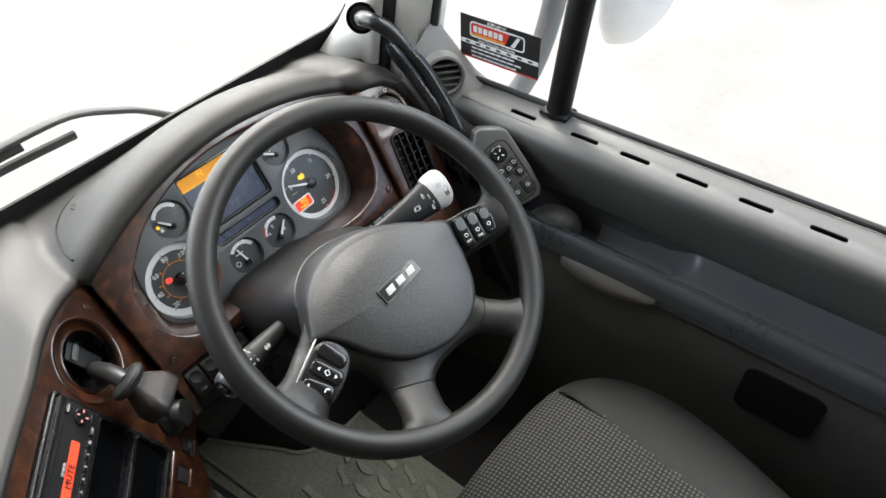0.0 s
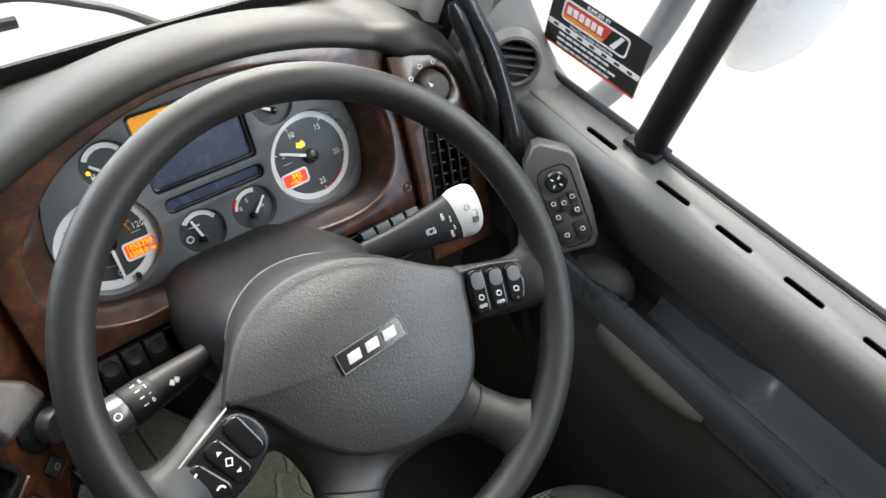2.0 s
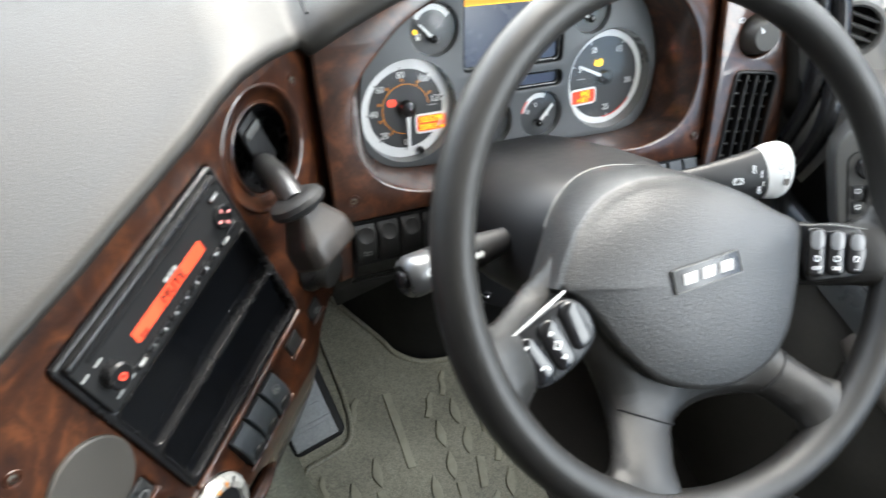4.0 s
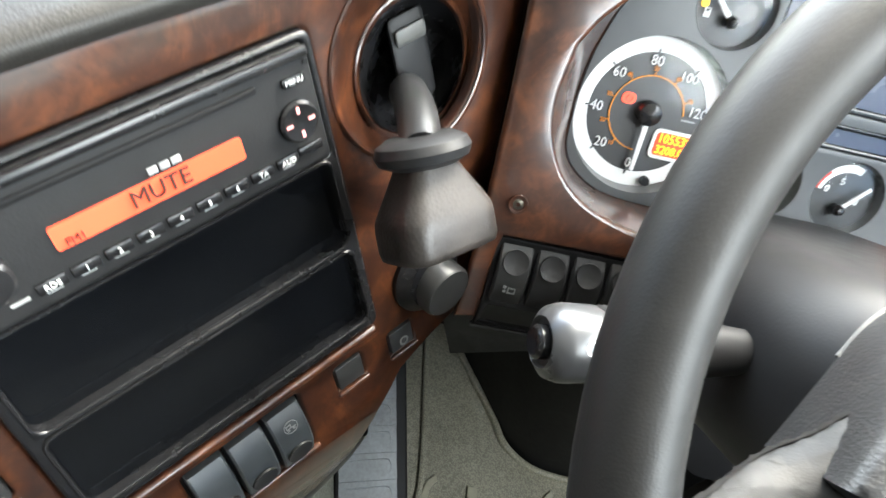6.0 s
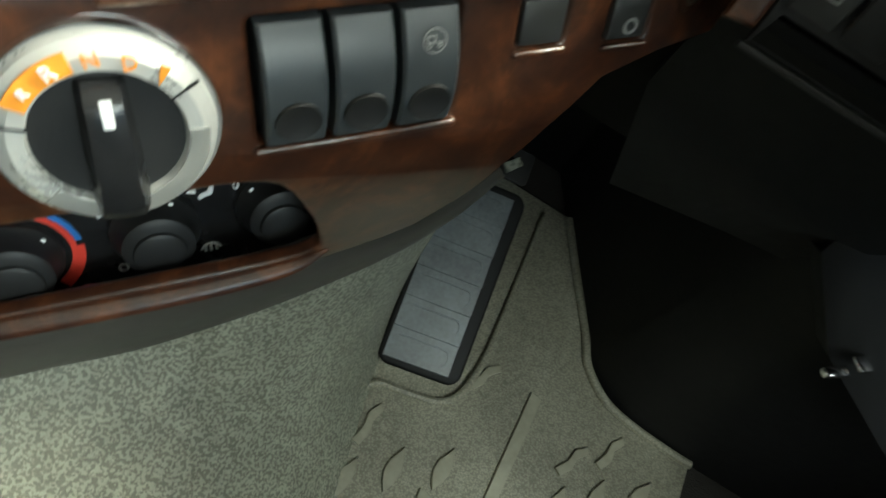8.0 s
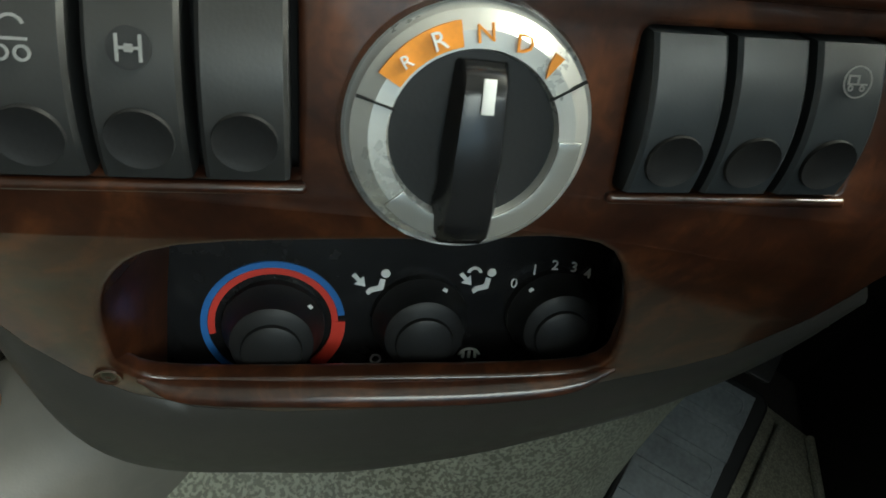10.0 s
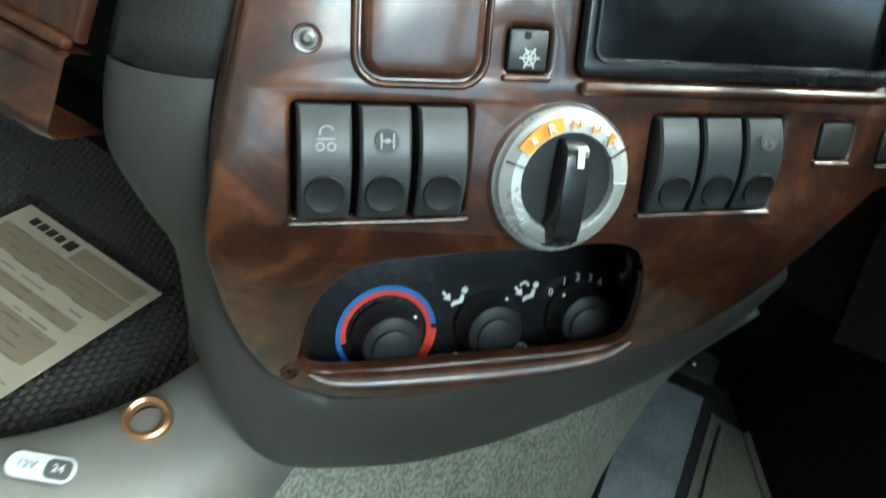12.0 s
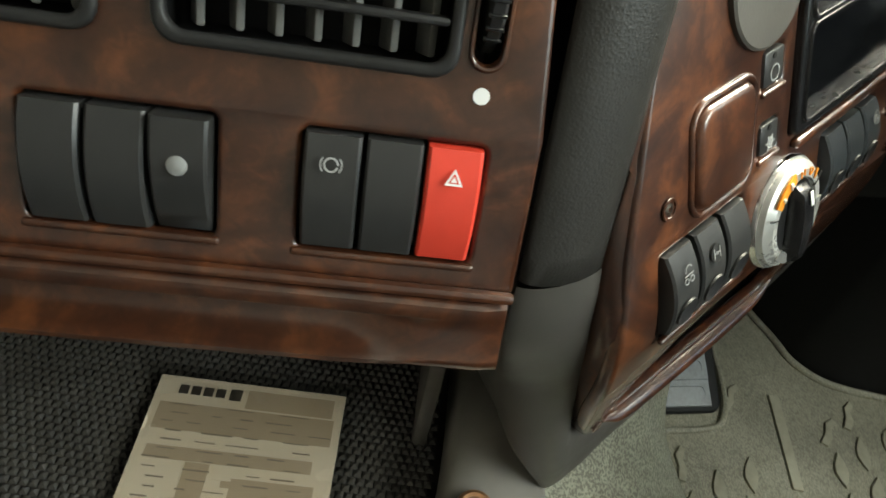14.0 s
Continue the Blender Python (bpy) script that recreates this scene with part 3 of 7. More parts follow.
# ---- dashboard top: padded leather over the panels up to the glass ----
def dash_top():
    front = []
    for x in (-1.2, -0.8, -0.5, -0.3, -0.18):
        front.append((LEFT @ Vector((x + 0.137, 0.155, 0.0)), 0))
    front.append((Vector((-0.135, 0.445, 0.665)), 0))
    for s, w in ((0.245, 0.281), (0.29, 0.284), (0.353, 0.2855), (0.40, 0.286), (0.455, 0.2892), (0.52, 0.2916), (0.56, 0.297), (0.59, 0.298), (0.6285, 0.292), (0.655, 0.284), (0.672, 0.279)):
        front.append((side(s, w, 0.0), 0))
    for i in range(24):
        x = -0.224 + i * 0.448 / 23
        front.append((BEZ @ Vector((x, hood_line(x), 0.0)), 1))
    for x, y in ((-0.016, 0.192), (0.0, 0.192), (0.022, 0.188), (0.041, 0.176), (0.056, 0.153), (0.067, 0.122), (0.078, 0.085), (0.100, 0.06)):
        front.append((RVP @ Vector((x, y, 0.0)), 2))
    front.append((Vector((0.80, 0.68, 0.60)), 2))
    rows = []
    for k, (p, zone) in enumerate(front):
        prev, nxt = front[max(k - 1, 0)][0], front[min(k + 1, len(front) - 1)][0]
        back = Vector((p.x if p.x < 0.70 else 0.70 + (p.x - 0.70) * 0.9, 0.922, 0.714 - 0.010 * max(0.0, min(1.0, (p.x - 0.66) / 0.08))))
        lift = (0.006, 0.015, 0.020)[zone]
        crest = max(p.z + lift, 0.728)
        row = [p + Vector((0, 0.012, -0.012)), p + Vector((0, -0.003, 0.002)), p + Vector((0, -0.002, 0.006 if zone else 0.004)), p + Vector((0, 0.007, lift * 0.78)), p + Vector((0, 0.018, lift)), p + Vector((0, 0.030, lift * 0.95))]
        a = Vector((p.x, p.y + 0.045, p.z + lift * 0.62))
        for i in range(1, 9):
            f = i / 8
            q = a.lerp(back, f)
            q.z = a.z + (back.z - a.z) * (f * f * (3 - 2 * f)) + (0.010, 0.0, 0.006)[zone] * math.sin(math.pi * f)
            row.append(q)
        row.append(back + Vector((0, 0.02, -0.05)))
        rows.append(row)
    return solid("dashboard_top", sheet(rows, thick=-0.004), LEATHER, "grey grained padded dashboard top under the windscreen", "dashboard", "structure", angle=70)


dash = dash_top()
solid("dashboard_core", box(1.7, 0.07, 0.40, 0, Matrix.Translation((-0.06, 0.845, 0.485))), DEEP, "hidden black core of the dashboard", "dashboard", "structure")

# seam round the end of the gauge hood, and a small plugged screw hole in it
tree = BVHTree.FromObject(dash, bpy.context.evaluated_depsgraph_get())


def on_dash(x, y, lift=0.0):
    return tree.ray_cast(Vector((x, y, 1.2)), Vector((0, 0, -1)))[0] + Vector((0, 0, lift))


seam = [on_dash(x, y, 0.0002) for x, y in ((0.197, 0.765), (0.199, 0.790), (0.207, 0.818), (0.219, 0.838), (0.238, 0.854), (0.262, 0.865))]
hood = thing("trim_hood_seam", seam[0], "dark seam round the end of the padded gauge hood", "seam", kind="structure")
part("seam", tube(seam, [0.0016, 0.0016, 0.0015, 0.0013, 0.001, 0.0005], 8, 5), DEEP, hood)
p = on_dash(0.247, 0.838)
part("plug", lathe([(0.0055, -0.001), (0.005, 0.0010), (0.0030, 0.0004), (0.0001, 0.0004)], 20, Matrix.Translation(p) @ Matrix.Diagonal((0.7, 1.2, 1, 1))), DEEP, hood, "small dark screw plug")


# ---- gauge surround, cluster ----
def bezel():
    t = thing("gauge_surround", BEZ, "glossy walnut burl surround of the gauges", "dashboard panel")
    n = 28
    top = [(-0.224 + i * 0.448 / n, hood_line(-0.224 + i * 0.448 / n) + 0.004) for i in range(n + 1)]
    out = top[::-1] + [(-0.226, 0.146), (-0.222, 0.06), (-0.2195, -0.02), (-0.222, -0.080), (-0.2085, -0.078), (-0.2065, -0.030), (-0.2045, -0.0215), (-0.10, -0.021), (0.0, -0.024), (0.1, -0.024), (0.232, -0.028), (0.235, 0.05), (0.234, 0.13)]
    hole = [(-0.192, 0.095), (-0.195, 0.06), (-0.186, 0.032), (-0.168, 0.012), (-0.14, 0.0), (-0.11, -0.004), (-0.06, 0.002), (0.0, 0.005), (0.06, 0.003), (0.13, -0.002), (0.165, 0.004), (0.188, 0.016), (0.202, 0.038), (0.2085, 0.065), (0.2085, 0.09), (0.200, 0.117)]
    hole += [(0.182, 0.143), (0.155, 0.164), (0.12, 0.180), (0.08, 0.188), (0.03, 0.193), (-0.02, 0.192), (-0.06, 0.185), (-0.10, 0.172), (-0.136, 0.155), (-0.163, 0.132), (-0.182, 0.112)]
    hole = [(p.x, p.y) for p in spline([(x, y, 0) for x, y in hole + hole[:1]], 4)[:-1]]
    part("wood_frame", plate(out, [hole], 0.010, 0.003), WOOD, t, local=True)
    # funnel from the frame to the gauges
    aim = []
    for x, y in hole:
        d = Vector((x - 0.005, y - 0.090)).normalized()
        for (ax, ay), (bx, by) in zip(PLATE, PLATE[1:] + PLATE[:1]):
            e = Vector((bx - ax, by - ay))
            f = Vector((ax - 0.012, ay - 0.040))
            det = e.x * d.y - e.y * d.x
            if abs(det) > 1e-12:
                s, u = (e.x * f.y - e.y * f.x) / det, (d.x * f.y - d.y * f.x) / det
                if s > 0 and -1e-6 <= u <= 1 + 1e-6:
                    aim.append(CLUS @ Vector((0.012 + d.x * s, 0.040 + d.y * s, -0.002)))
                    break
    rows = []
    for g in (0.0, 0.06, 0.2, 0.5, 1.0):
        rows.append([Vector((x, y, -0.006)).lerp(BEZ.inverted() @ q, g) for (x, y), q in zip(hole, aim)])
    part("inner_wall", sheet(rows, close=True), WOOD, t, "walnut funnel round the gauges", local=True, angle=60)
    return t


PLATE = [(-0.1675, -0.008), (-0.1655, -0.022), (-0.156, -0.036), (-0.1321, -0.0483), (-0.0875, -0.0517), (-0.04, -0.050), (0.025, -0.0475), (0.099, -0.051), (0.1517, -0.0508), (0.1786, -0.0420), (0.192, -0.018), (0.197, 0.02), (0.192, 0.05)]
PLATE += [(0.177, 0.085), (0.15, 0.108), (0.10, 0.128), (0.012, 0.140), (-0.06, 0.134), (-0.115, 0.115), (-0.15, 0.085), (-0.164, 0.05), (-0.168, 0.02)]
PLATE = [(p.x, p.y) for p in spline([(x, y, 0) for x, y in PLATE + PLATE[:1]], 4)[:-1]]
bezel()


def gauge(name, cx, cy, r, label, sink, needle, hub=(0.0, 0.0), reach=0.04, arc=None, band=0.765):
    """A round gauge sunk into the plate: wall, face, scale, hub, pointer and lens."""
    t = thing(name, at(CLUS, cx, cy), label, "gauge", "gauges in the cluster")
    big = r > 0.04
    part("housing", lathe([(r * 0.995, -0.0005), (r * 0.99, -0.002), (r * 0.96, -sink), (r * 0.93, -sink - 0.001)], 56, capped=False), DIALW, t, local=True)
    part("face", plate(ring2(r * 0.97, 56), (), 0.002, 0, Matrix.Translation((0, 0, -sink))), FACE, t, local=True)
    if big:
        part("scale_band", plate(ring2(r * 0.955, 56), [ring2(r * band, 56)], 0.0006, 0, Matrix.Translation((0, 0, 0.0012 - sink))), BAND, t, "silver scale band", local=True)
    else:
        part("scale_arc", plate(arc_band(r * 0.68, r * 0.88, *arc, 24), (), 0.0006, 0, Matrix.Translation((0, 0, 0.0012 - sink))), BAND, t, "white scale arc", local=True)
    hx, hy = hub
    w = 0.0019 if big else 0.0017
    z = 0.0065 - sink
    part("pointer", plate([(0.004, -w), (reach, -w * 0.75), (reach, w * 0.75), (0.004, w)], (), 0.0012, 0.0004, Matrix.Translation((hx, hy, z)) @ Matrix.Rotation(radians(needle), 4, "Z")), WHITE, t, "white pointer", local=True)
    k = 0.0085 if big else 0.0042
    part("hub", lathe([(k, 0.001 - sink), (k, z - 0.0005), (k * 0.9, z + 0.002), (k * 0.55, z + 0.004), (0.0001, z + 0.0045)], 24, Matrix.Translation((hx, hy, 0))), GLOSSB, t, local=True)
    lens = part("lens", lathe([(r * 0.985, -0.0025), (r * 0.7, -0.0012), (r * 0.35, -0.0005), (0.0001, -0.0002)], 40, capped=False), LENS, t, "clear domed lens", local=True)
    lens.visible_shadow = False
    return t


def mark(g, s, size, r, a, material, z, name="numeral"):
    part(name, text(s, size, Matrix.Translation((r * math.cos(radians(a)), r * math.sin(radians(a)), z)), squash=0.92), material, g, local=True)


def lcd(g, x, y, w, h, turn, z, name, label):
    m = Matrix.Translation((x, y, z)) @ Matrix.Rotation(radians(turn), 4, "Z")
    part(name, plate(rrect(w, h, 0.0025, 4), (), 0.0008, 0, m), REDL, g, label, local=True)
    part("display_border", plate(rrect(w + 0.0046, h + 0.0046, 0.0045, 4), [rrect(w - 0.0002, h - 0.0002, 0.0025, 4)], 0.001, 0.0003, m @ Matrix.Translation((0, 0, 0.0004))), WHITE, g, "white border", local=True)
    return m @ Matrix.Translation((0, 0, 0.0006))


def cluster():
    t = thing("gauge_cluster", CLUS, "dark grey gauge cluster plate with display and lit gauges", "instrument cluster")
    dials = [(-0.1152, 0.0084, 0.0535), (0.1325, 0.0113, 0.0565), (0.0418, -0.0170, 0.0266), (-0.0222, -0.0176, 0.0266), (-0.0860, 0.0863, 0.0262), (0.1012, 0.0895, 0.0250)]
    wide, slot = (0.0055, 0.083, 0.121, 0.087), (0.0085, 0.0226, 0.117, 0.0175)
    holes = [ring2(r, 56, x, y) for x, y, r in dials] + [rrect(wide[2], wide[3], 0.006, 5, wide[0], wide[1]), rrect(slot[2], slot[3], 0.0075, 5, slot[0], slot[1])]
    part("plate", plate(PLATE, holes, 0.004, 0.0008), CLUST, t, local=True)
    for name, (x, y, w, h), r, edge in (("display", wide, 0.006, 0.0045), ("slot", slot, 0.0075, 0.0035)):
        part(name + "_frame", plate(rrect(w + 0.002, h + 0.002, r, 5, x, y), [rrect(w - 2 * edge, h - 2 * edge, r * 0.6, 5, x, y)], 0.004, 0.0018, Matrix.Translation((0, 0, -0.0042))), GLOSSB, t, local=True)
        part(name + "_lens", plate(rrect(w, h, r * 0.6, 5, x, y), (), 0.002, 0, Matrix.Translation((0, 0, -0.0075))), LCDB, t, "dim blue display", local=True)
    part("amber_display", plate(rrect(0.112, 0.0205, 0.001, 2, 0.0055, 0.1140), (), 0.001, 0, Matrix.Translation((0, 0, -0.0066))), AMBER, t, "lit amber strip", local=True)
    part("amber_line", box(0.112, 0.0008, 0.0004, 0, Matrix.Translation((0.0055, 0.1043, -0.0062))), YELL, t, local=True)
    part("amber_letter", text("N", 0.012, Matrix.Translation((-0.015, 0.1155, -0.0062))), YELL, t, local=True)
    big, small = 0.013, 0.007
    # speedometer
    g = gauge("speedometer", *dials[0], "round speedometer with silver band, red lit display and orange inner scale", big, 270.5, (0.0005, 0.0010), 0.040)
    z = 0.0012 - big
    part("inner_scale", plate(arc_band(0.0252, 0.0260, 8, 268, 48), (), 0.0005, 0, Matrix.Translation((0, 0, z))), ORANGEP, g, "orange inner scale", local=True)
    for k in range(7):
        mark(g, str(20 * k), 0.0098, 0.0352, 268 - k * 42.7, WHITE, z)
        a = radians(268 - k * 42.7)
        part("tick", box(0.0030, 0.0011, 0.0005, 0, Matrix.Translation((0.0418 * math.cos(a), 0.0418 * math.sin(a), z + 0.0004)) @ Matrix.Rotation(a, 4, "Z")), FACE, g, local=True)
        a = 268 - (k + 1) * 34.33
        mark(g, str(10 * k + 10), 0.0042, 0.0300, a, ORANGEP, z, "inner_numeral")
        part("inner_mark", box(0.0022, 0.0007, 0.0005, 0, Matrix.Translation((0.0268 * math.cos(radians(a)), 0.0268 * math.sin(radians(a)), z)) @ Matrix.Rotation(radians(a), 4, "Z")), ORANGEP, g, local=True)
    part("park_lamp", plate(rrect(0.0095, 0.0075, 0.003, 4), [arc_band(0.0018, 0.0025, 0, 359, 20)], 0.0008, 0, Matrix.Translation((-0.0150, 0.0078, z))), REDE, g, "lit red parking brake lamp", local=True)
    m = lcd(g, 0.0285, -0.0178, 0.033, 0.0165, 0, z, "odometer", "lit red odometer")
    part("odometer_digits", text("1055390", 0.0092, m @ Matrix.Translation((-0.0010, 0.0040, 0.0002)), squash=0.88), YELL, g, local=True)
    part("trip_digits", text("3208.0", 0.0085, m @ Matrix.Translation((-0.0045, -0.0040, 0.0002)), squash=0.88), YELL, g, local=True)
    part("unit_bar", box(0.0050, 0.0022, 0.0004, 0, m @ Matrix.Translation((0.0115, -0.0052, 0.0002))), YELL, g, local=True)
    part("unit_bar", box(0.0100, 0.0010, 0.0004, 0, Matrix.Translation((0.0300, 0.0010, z))), GREYP, g, local=True)
    part("trip_button", lathe([(0.0034, z), (0.0034, z + 0.004), (0.0029, z + 0.005), (0.0001, z + 0.005)], 18, Matrix.Translation((0.0140, -0.0450, 0))), GLOSSB, g, local=True)
    # rev counter
    g = gauge("rev_counter", *dials[1], "round rev counter with silver band and red lit display", big, 157, (0.0, 0.0010), 0.042, band=0.825)
    for s, a in (("5", 160), ("10", 117), ("15", 58), ("20", -11), ("25", -80)):
        mark(g, s, 0.0098, 0.0358, a, WHITE, z)
        a = radians(a)
        part("tick", box(0.0030, 0.0011, 0.0005, 0, Matrix.Translation((0.0450 * math.cos(a), 0.0450 * math.sin(a), z + 0.0004)) @ Matrix.Rotation(a, 4, "Z")), WHITE, g, local=True)
    part("red_zone", plate(arc_band(0.0462, 0.0474, -86, -36, 20), (), 0.0006, 0, Matrix.Translation((0, 0, z + 0.0004))), REDP, g, local=True)
    m = lcd(g, -0.0272, -0.0190, 0.031, 0.0150, 2, z + 0.0006, "clock_display", "lit red clock")
    part("clock_digits", text("842", 0.0092, m @ Matrix.Translation((0.0020, 0.0036, 0.0002)), squash=0.9), YELL, g, local=True)
    part("temperature_digits", text("+18.5\u00b0", 0.0080, m @ Matrix.Translation((0.0, -0.0036, 0.0002)), squash=0.85), YELL, g, local=True)
    part("warning_lamp", plate([(-0.006, -0.002), (-0.004, 0.004), (0.0, 0.0025), (0.003, 0.005), (0.006, 0.002), (0.006, -0.003), (0.0, -0.0045)], (), 0.0008, 0, Matrix.Translation((-0.0085, 0.0175, z))), YELL, g, "lit amber engine lamp", local=True)
    part("unit_bar", box(0.0120, 0.0010, 0.0004, 0, Matrix.Translation((-0.0310, 0.0012, z))), GREYP, g, local=True)
    # small gauges
    z = 0.0012 - small
    g = gauge("pressure_gauge", *dials[2], "small air pressure gauge with white pointer", small, 48, (-0.0025, -0.0090), 0.026, (70, 172))
    for s, x, y in (("0", -0.0140, 0.0035), ("5", -0.0045, 0.0105), ("10", 0.0095, -0.0020)):
        part("numeral", text(s, 0.0072, Matrix.Translation((x, y, z))), WHITE, g, local=True)
    part("red_zone", plate(arc_band(0.0212, 0.0236, 135, 172, 12), (), 0.0006, 0, Matrix.Translation((0, 0, z + 0.0004))), REDP, g, local=True)
    g = gauge("fuel_gauge", *dials[3], "small round gauge with white pointer and round symbol", small, 107, (-0.001, -0.0088), 0.0260, (28, 140))
    part("symbol", plate(ring2(0.0042, 20), [ring2(0.0030, 20)], 0.0005, 0, Matrix.Translation((-0.0155, -0.0050, z))), WHITE, g, local=True)
    part("cross_mark", box(0.013, 0.0016, 0.0005, 0, Matrix.Translation((-0.0065, 0.0075, z))), WHITE, g, local=True)
    g = gauge("oil_gauge", *dials[4], "small round gauge with a white fuel pump symbol", small, 137, (0.0, -0.0095), 0.022, (35, 150))
    part("symbol", plate([(-0.0025, -0.003), (0.0016, -0.003), (0.0016, 0.003), (-0.0025, 0.003)], [rrect(0.0022, 0.0018, 0.0003, 2, -0.0005, 0.0014)], 0.0005, 0, Matrix.Translation((-0.0150, -0.0070, z))), WHITE, g, local=True)
    part("amber_lamp", plate(ring2(0.0024, 14), (), 0.0008, 0, Matrix.Translation((-0.0185, -0.0020, z))), YELL, g, "lit amber lamp", local=True)
    gauge("temperature_gauge", *dials[5], "small round temperature gauge with white pointer", small, 150, (0.0, -0.0090), 0.022, (35, 150))


cluster()
for x, y in ((-0.2015, 0.0), (0.2105, 0.0)):
    screw(at(BEZ, x, y), 0.0036)


# ---- rocker switches ----
def rocker(m, group, material=None, w=0.0212, h=0.046, symbol=None, dimple=True, label="black rocker switch with a thumb dimple", tilt=0.0, lift=0.22):
    """A rocker with a bowed face, standing in a well."""
    material = material or ROCKER
    t = thing("rocker_switch", m, label, "switch", group)
    rows = []
    for j in range(13):
        v = -1 + 2 * j / 12
        z = 0.0075 - 0.0055 * v * v + tilt * v
        rows.append([(-w / 2, v * h / 2, -0.010), (-w / 2, v * h / 2, z - 0.0012), (-w / 2 + 0.0012, v * h / 2, z), (w / 2 - 0.0012, v * h / 2, z), (w / 2, v * h / 2, z - 0.0012), (w / 2, v * h / 2, -0.010)])
    rows.insert(0, [(x, -h / 2 - 0.0008, -0.010) for x, _, _ in rows[0]])
    rows.append([(x, h / 2 + 0.0008, -0.010) for x, _, _ in rows[1]])
    part("rocker", sheet(rows), material, t, local=True, angle=40)
    if dimple:
        part("dimple", lathe([(0.0082, 0.0), (0.0080, 0.0012), (0.0068, 0.0008), (0.004, 0.0002), (0.0001, 0.0)], 24, Matrix.Translation((0, -h * 0.25, 0.0062)) @ Matrix.Rotation(radians(14), 4, "X")), PLASTIC, t, local=True)
    if symbol:
        symbol(t, Matrix.Translation((0, h * lift, 0.0076 + tilt * lift * 2.2)) @ Matrix.Rotation(radians(-9), 4, "X") @ Matrix.Diagonal((0.85, 0.85, 1, 1)))
    return t


def sym_couple(t, m):
    part("symbol", several(plate(arc_band(0.0028, 0.0036, 20, 200, 12), (), 0.0003, 0, at(m, 0.0005, 0.0035)), box(0.0085, 0.0008, 0.0003, 0, at(m, 0, 0.0008)), plate(ring2(0.0022, 14), [ring2(0.0014, 14)], 0.0003, 0, at(m, -0.0026, -0.0028)), plate(ring2(0.0022, 14), [ring2(0.0014, 14)], 0.0003, 0, at(m, 0.0026, -0.0028))), SYMB, t, local=True)


def sym_axle(t, m):
    part("symbol_disc", plate(ring2(0.0058, 24), (), 0.0003, 0, at(m, 0, 0, -0.0001)), PLASTIC, t, local=True)
    part("symbol", several(box(0.006, 0.0008, 0.0003, 0, at(m, 0, 0, 0.0002)), *[box(0.0009, 0.0036, 0.0003, 0, at(m, x, y, 0.0002)) for x in (-0.003, 0.003) for y in (-0.0018, 0.0018)], box(0.0022, 0.0022, 0.0003, 0, at(m, 0, 0, 0.0002))), SYMB, t, local=True)


def sym_disc(t, m):
    part("symbol", lathe([(0.0046, -0.0004), (0.0042, 0.0006), (0.0025, 0.0012), (0.0001, 0.0014)], 24, m), SYMB, t, local=True)


def sym_wave(t, m):
    part("symbol_ring", plate(ring2(0.0052, 24), [ring2(0.0047, 24)], 0.0003, 0, m), SYMB, t, local=True)
    part("symbol", several(plate([(-0.0035, -0.001), (0.0005, -0.001), (0.0005, 0.0022), (-0.0035, 0.0022)], [[(-0.0029, -0.0004), (-0.0001, -0.0004), (-0.0001, 0.0016), (-0.0029, 0.0016)]], 0.0003, 0, m), box(0.0028, 0.0006, 0.0003, 0, at(m, 0.0021, -0.0007)), plate(ring2(0.0010, 12), [ring2(0.0005, 12)], 0.0003, 0, at(m, -0.0022, -0.0020)), plate(ring2(0.0010, 12), [ring2(0.0005, 12)], 0.0003, 0, at(m, 0.0020, -0.0020))), SYMB, t, local=True)


def sym_truck(t, m):
    part("symbol", several(plate([(-0.005, -0.002), (0.001, -0.002), (0.001, 0.003), (-0.005, 0.003)], [[(-0.004, -0.001), (0.0, -0.001), (0.0, 0.002), (-0.004, 0.002)]], 0.0003, 0, m), plate(ring2(0.0014, 12), (), 0.0003, 0, at(m, 0.0035, -0.002)), plate(ring2(0.0012, 12), (), 0.0003, 0, at(m, 0.0032, 0.0015))), SYMB, t, local=True)


def sym_hazard(t, m):
    part("symbol", plate([(-0.0042, -0.003), (0.0042, -0.003), (0, 0.0048)], [[(-0.0026, -0.0020), (0.0026, -0.0020), (0, 0.0028)]], 0.0003, 0, m), WHITE, t, local=True)
    part("symbol", plate([(-0.0015, -0.0014), (0.0015, -0.0014), (0, 0.0014)], (), 0.0003, 0, m), WHITE, t, local=True)


def sym_brake(t, m):
    part("symbol", several(plate(arc_band(0.0026, 0.0034, 0, 360, 20), (), 0.0003, 0, m), plate(arc_band(0.0044, 0.0050, -40, 40, 8), (), 0.0003, 0, m), plate(arc_band(0.0044, 0.0050, 140, 220, 8), (), 0.0003, 0, m)), GREYP, t, local=True)


def well(name, m, w, h, depth=0.016):
    """A black open tray behind an opening."""
    rows = [[(x, y, z) for x, y in rrect(w + 0.0016, h + 0.0016, 0.002, 2)] for z in (-0.001, -depth * 0.5, -depth)]
    bm = sheet(rows, close=True)
    bm.verts.ensure_lookup_table()
    bm.faces.new(bm.verts[-len(rows[0]):])
    bmesh.ops.transform(bm, matrix=m, verts=bm.verts)
    return bm


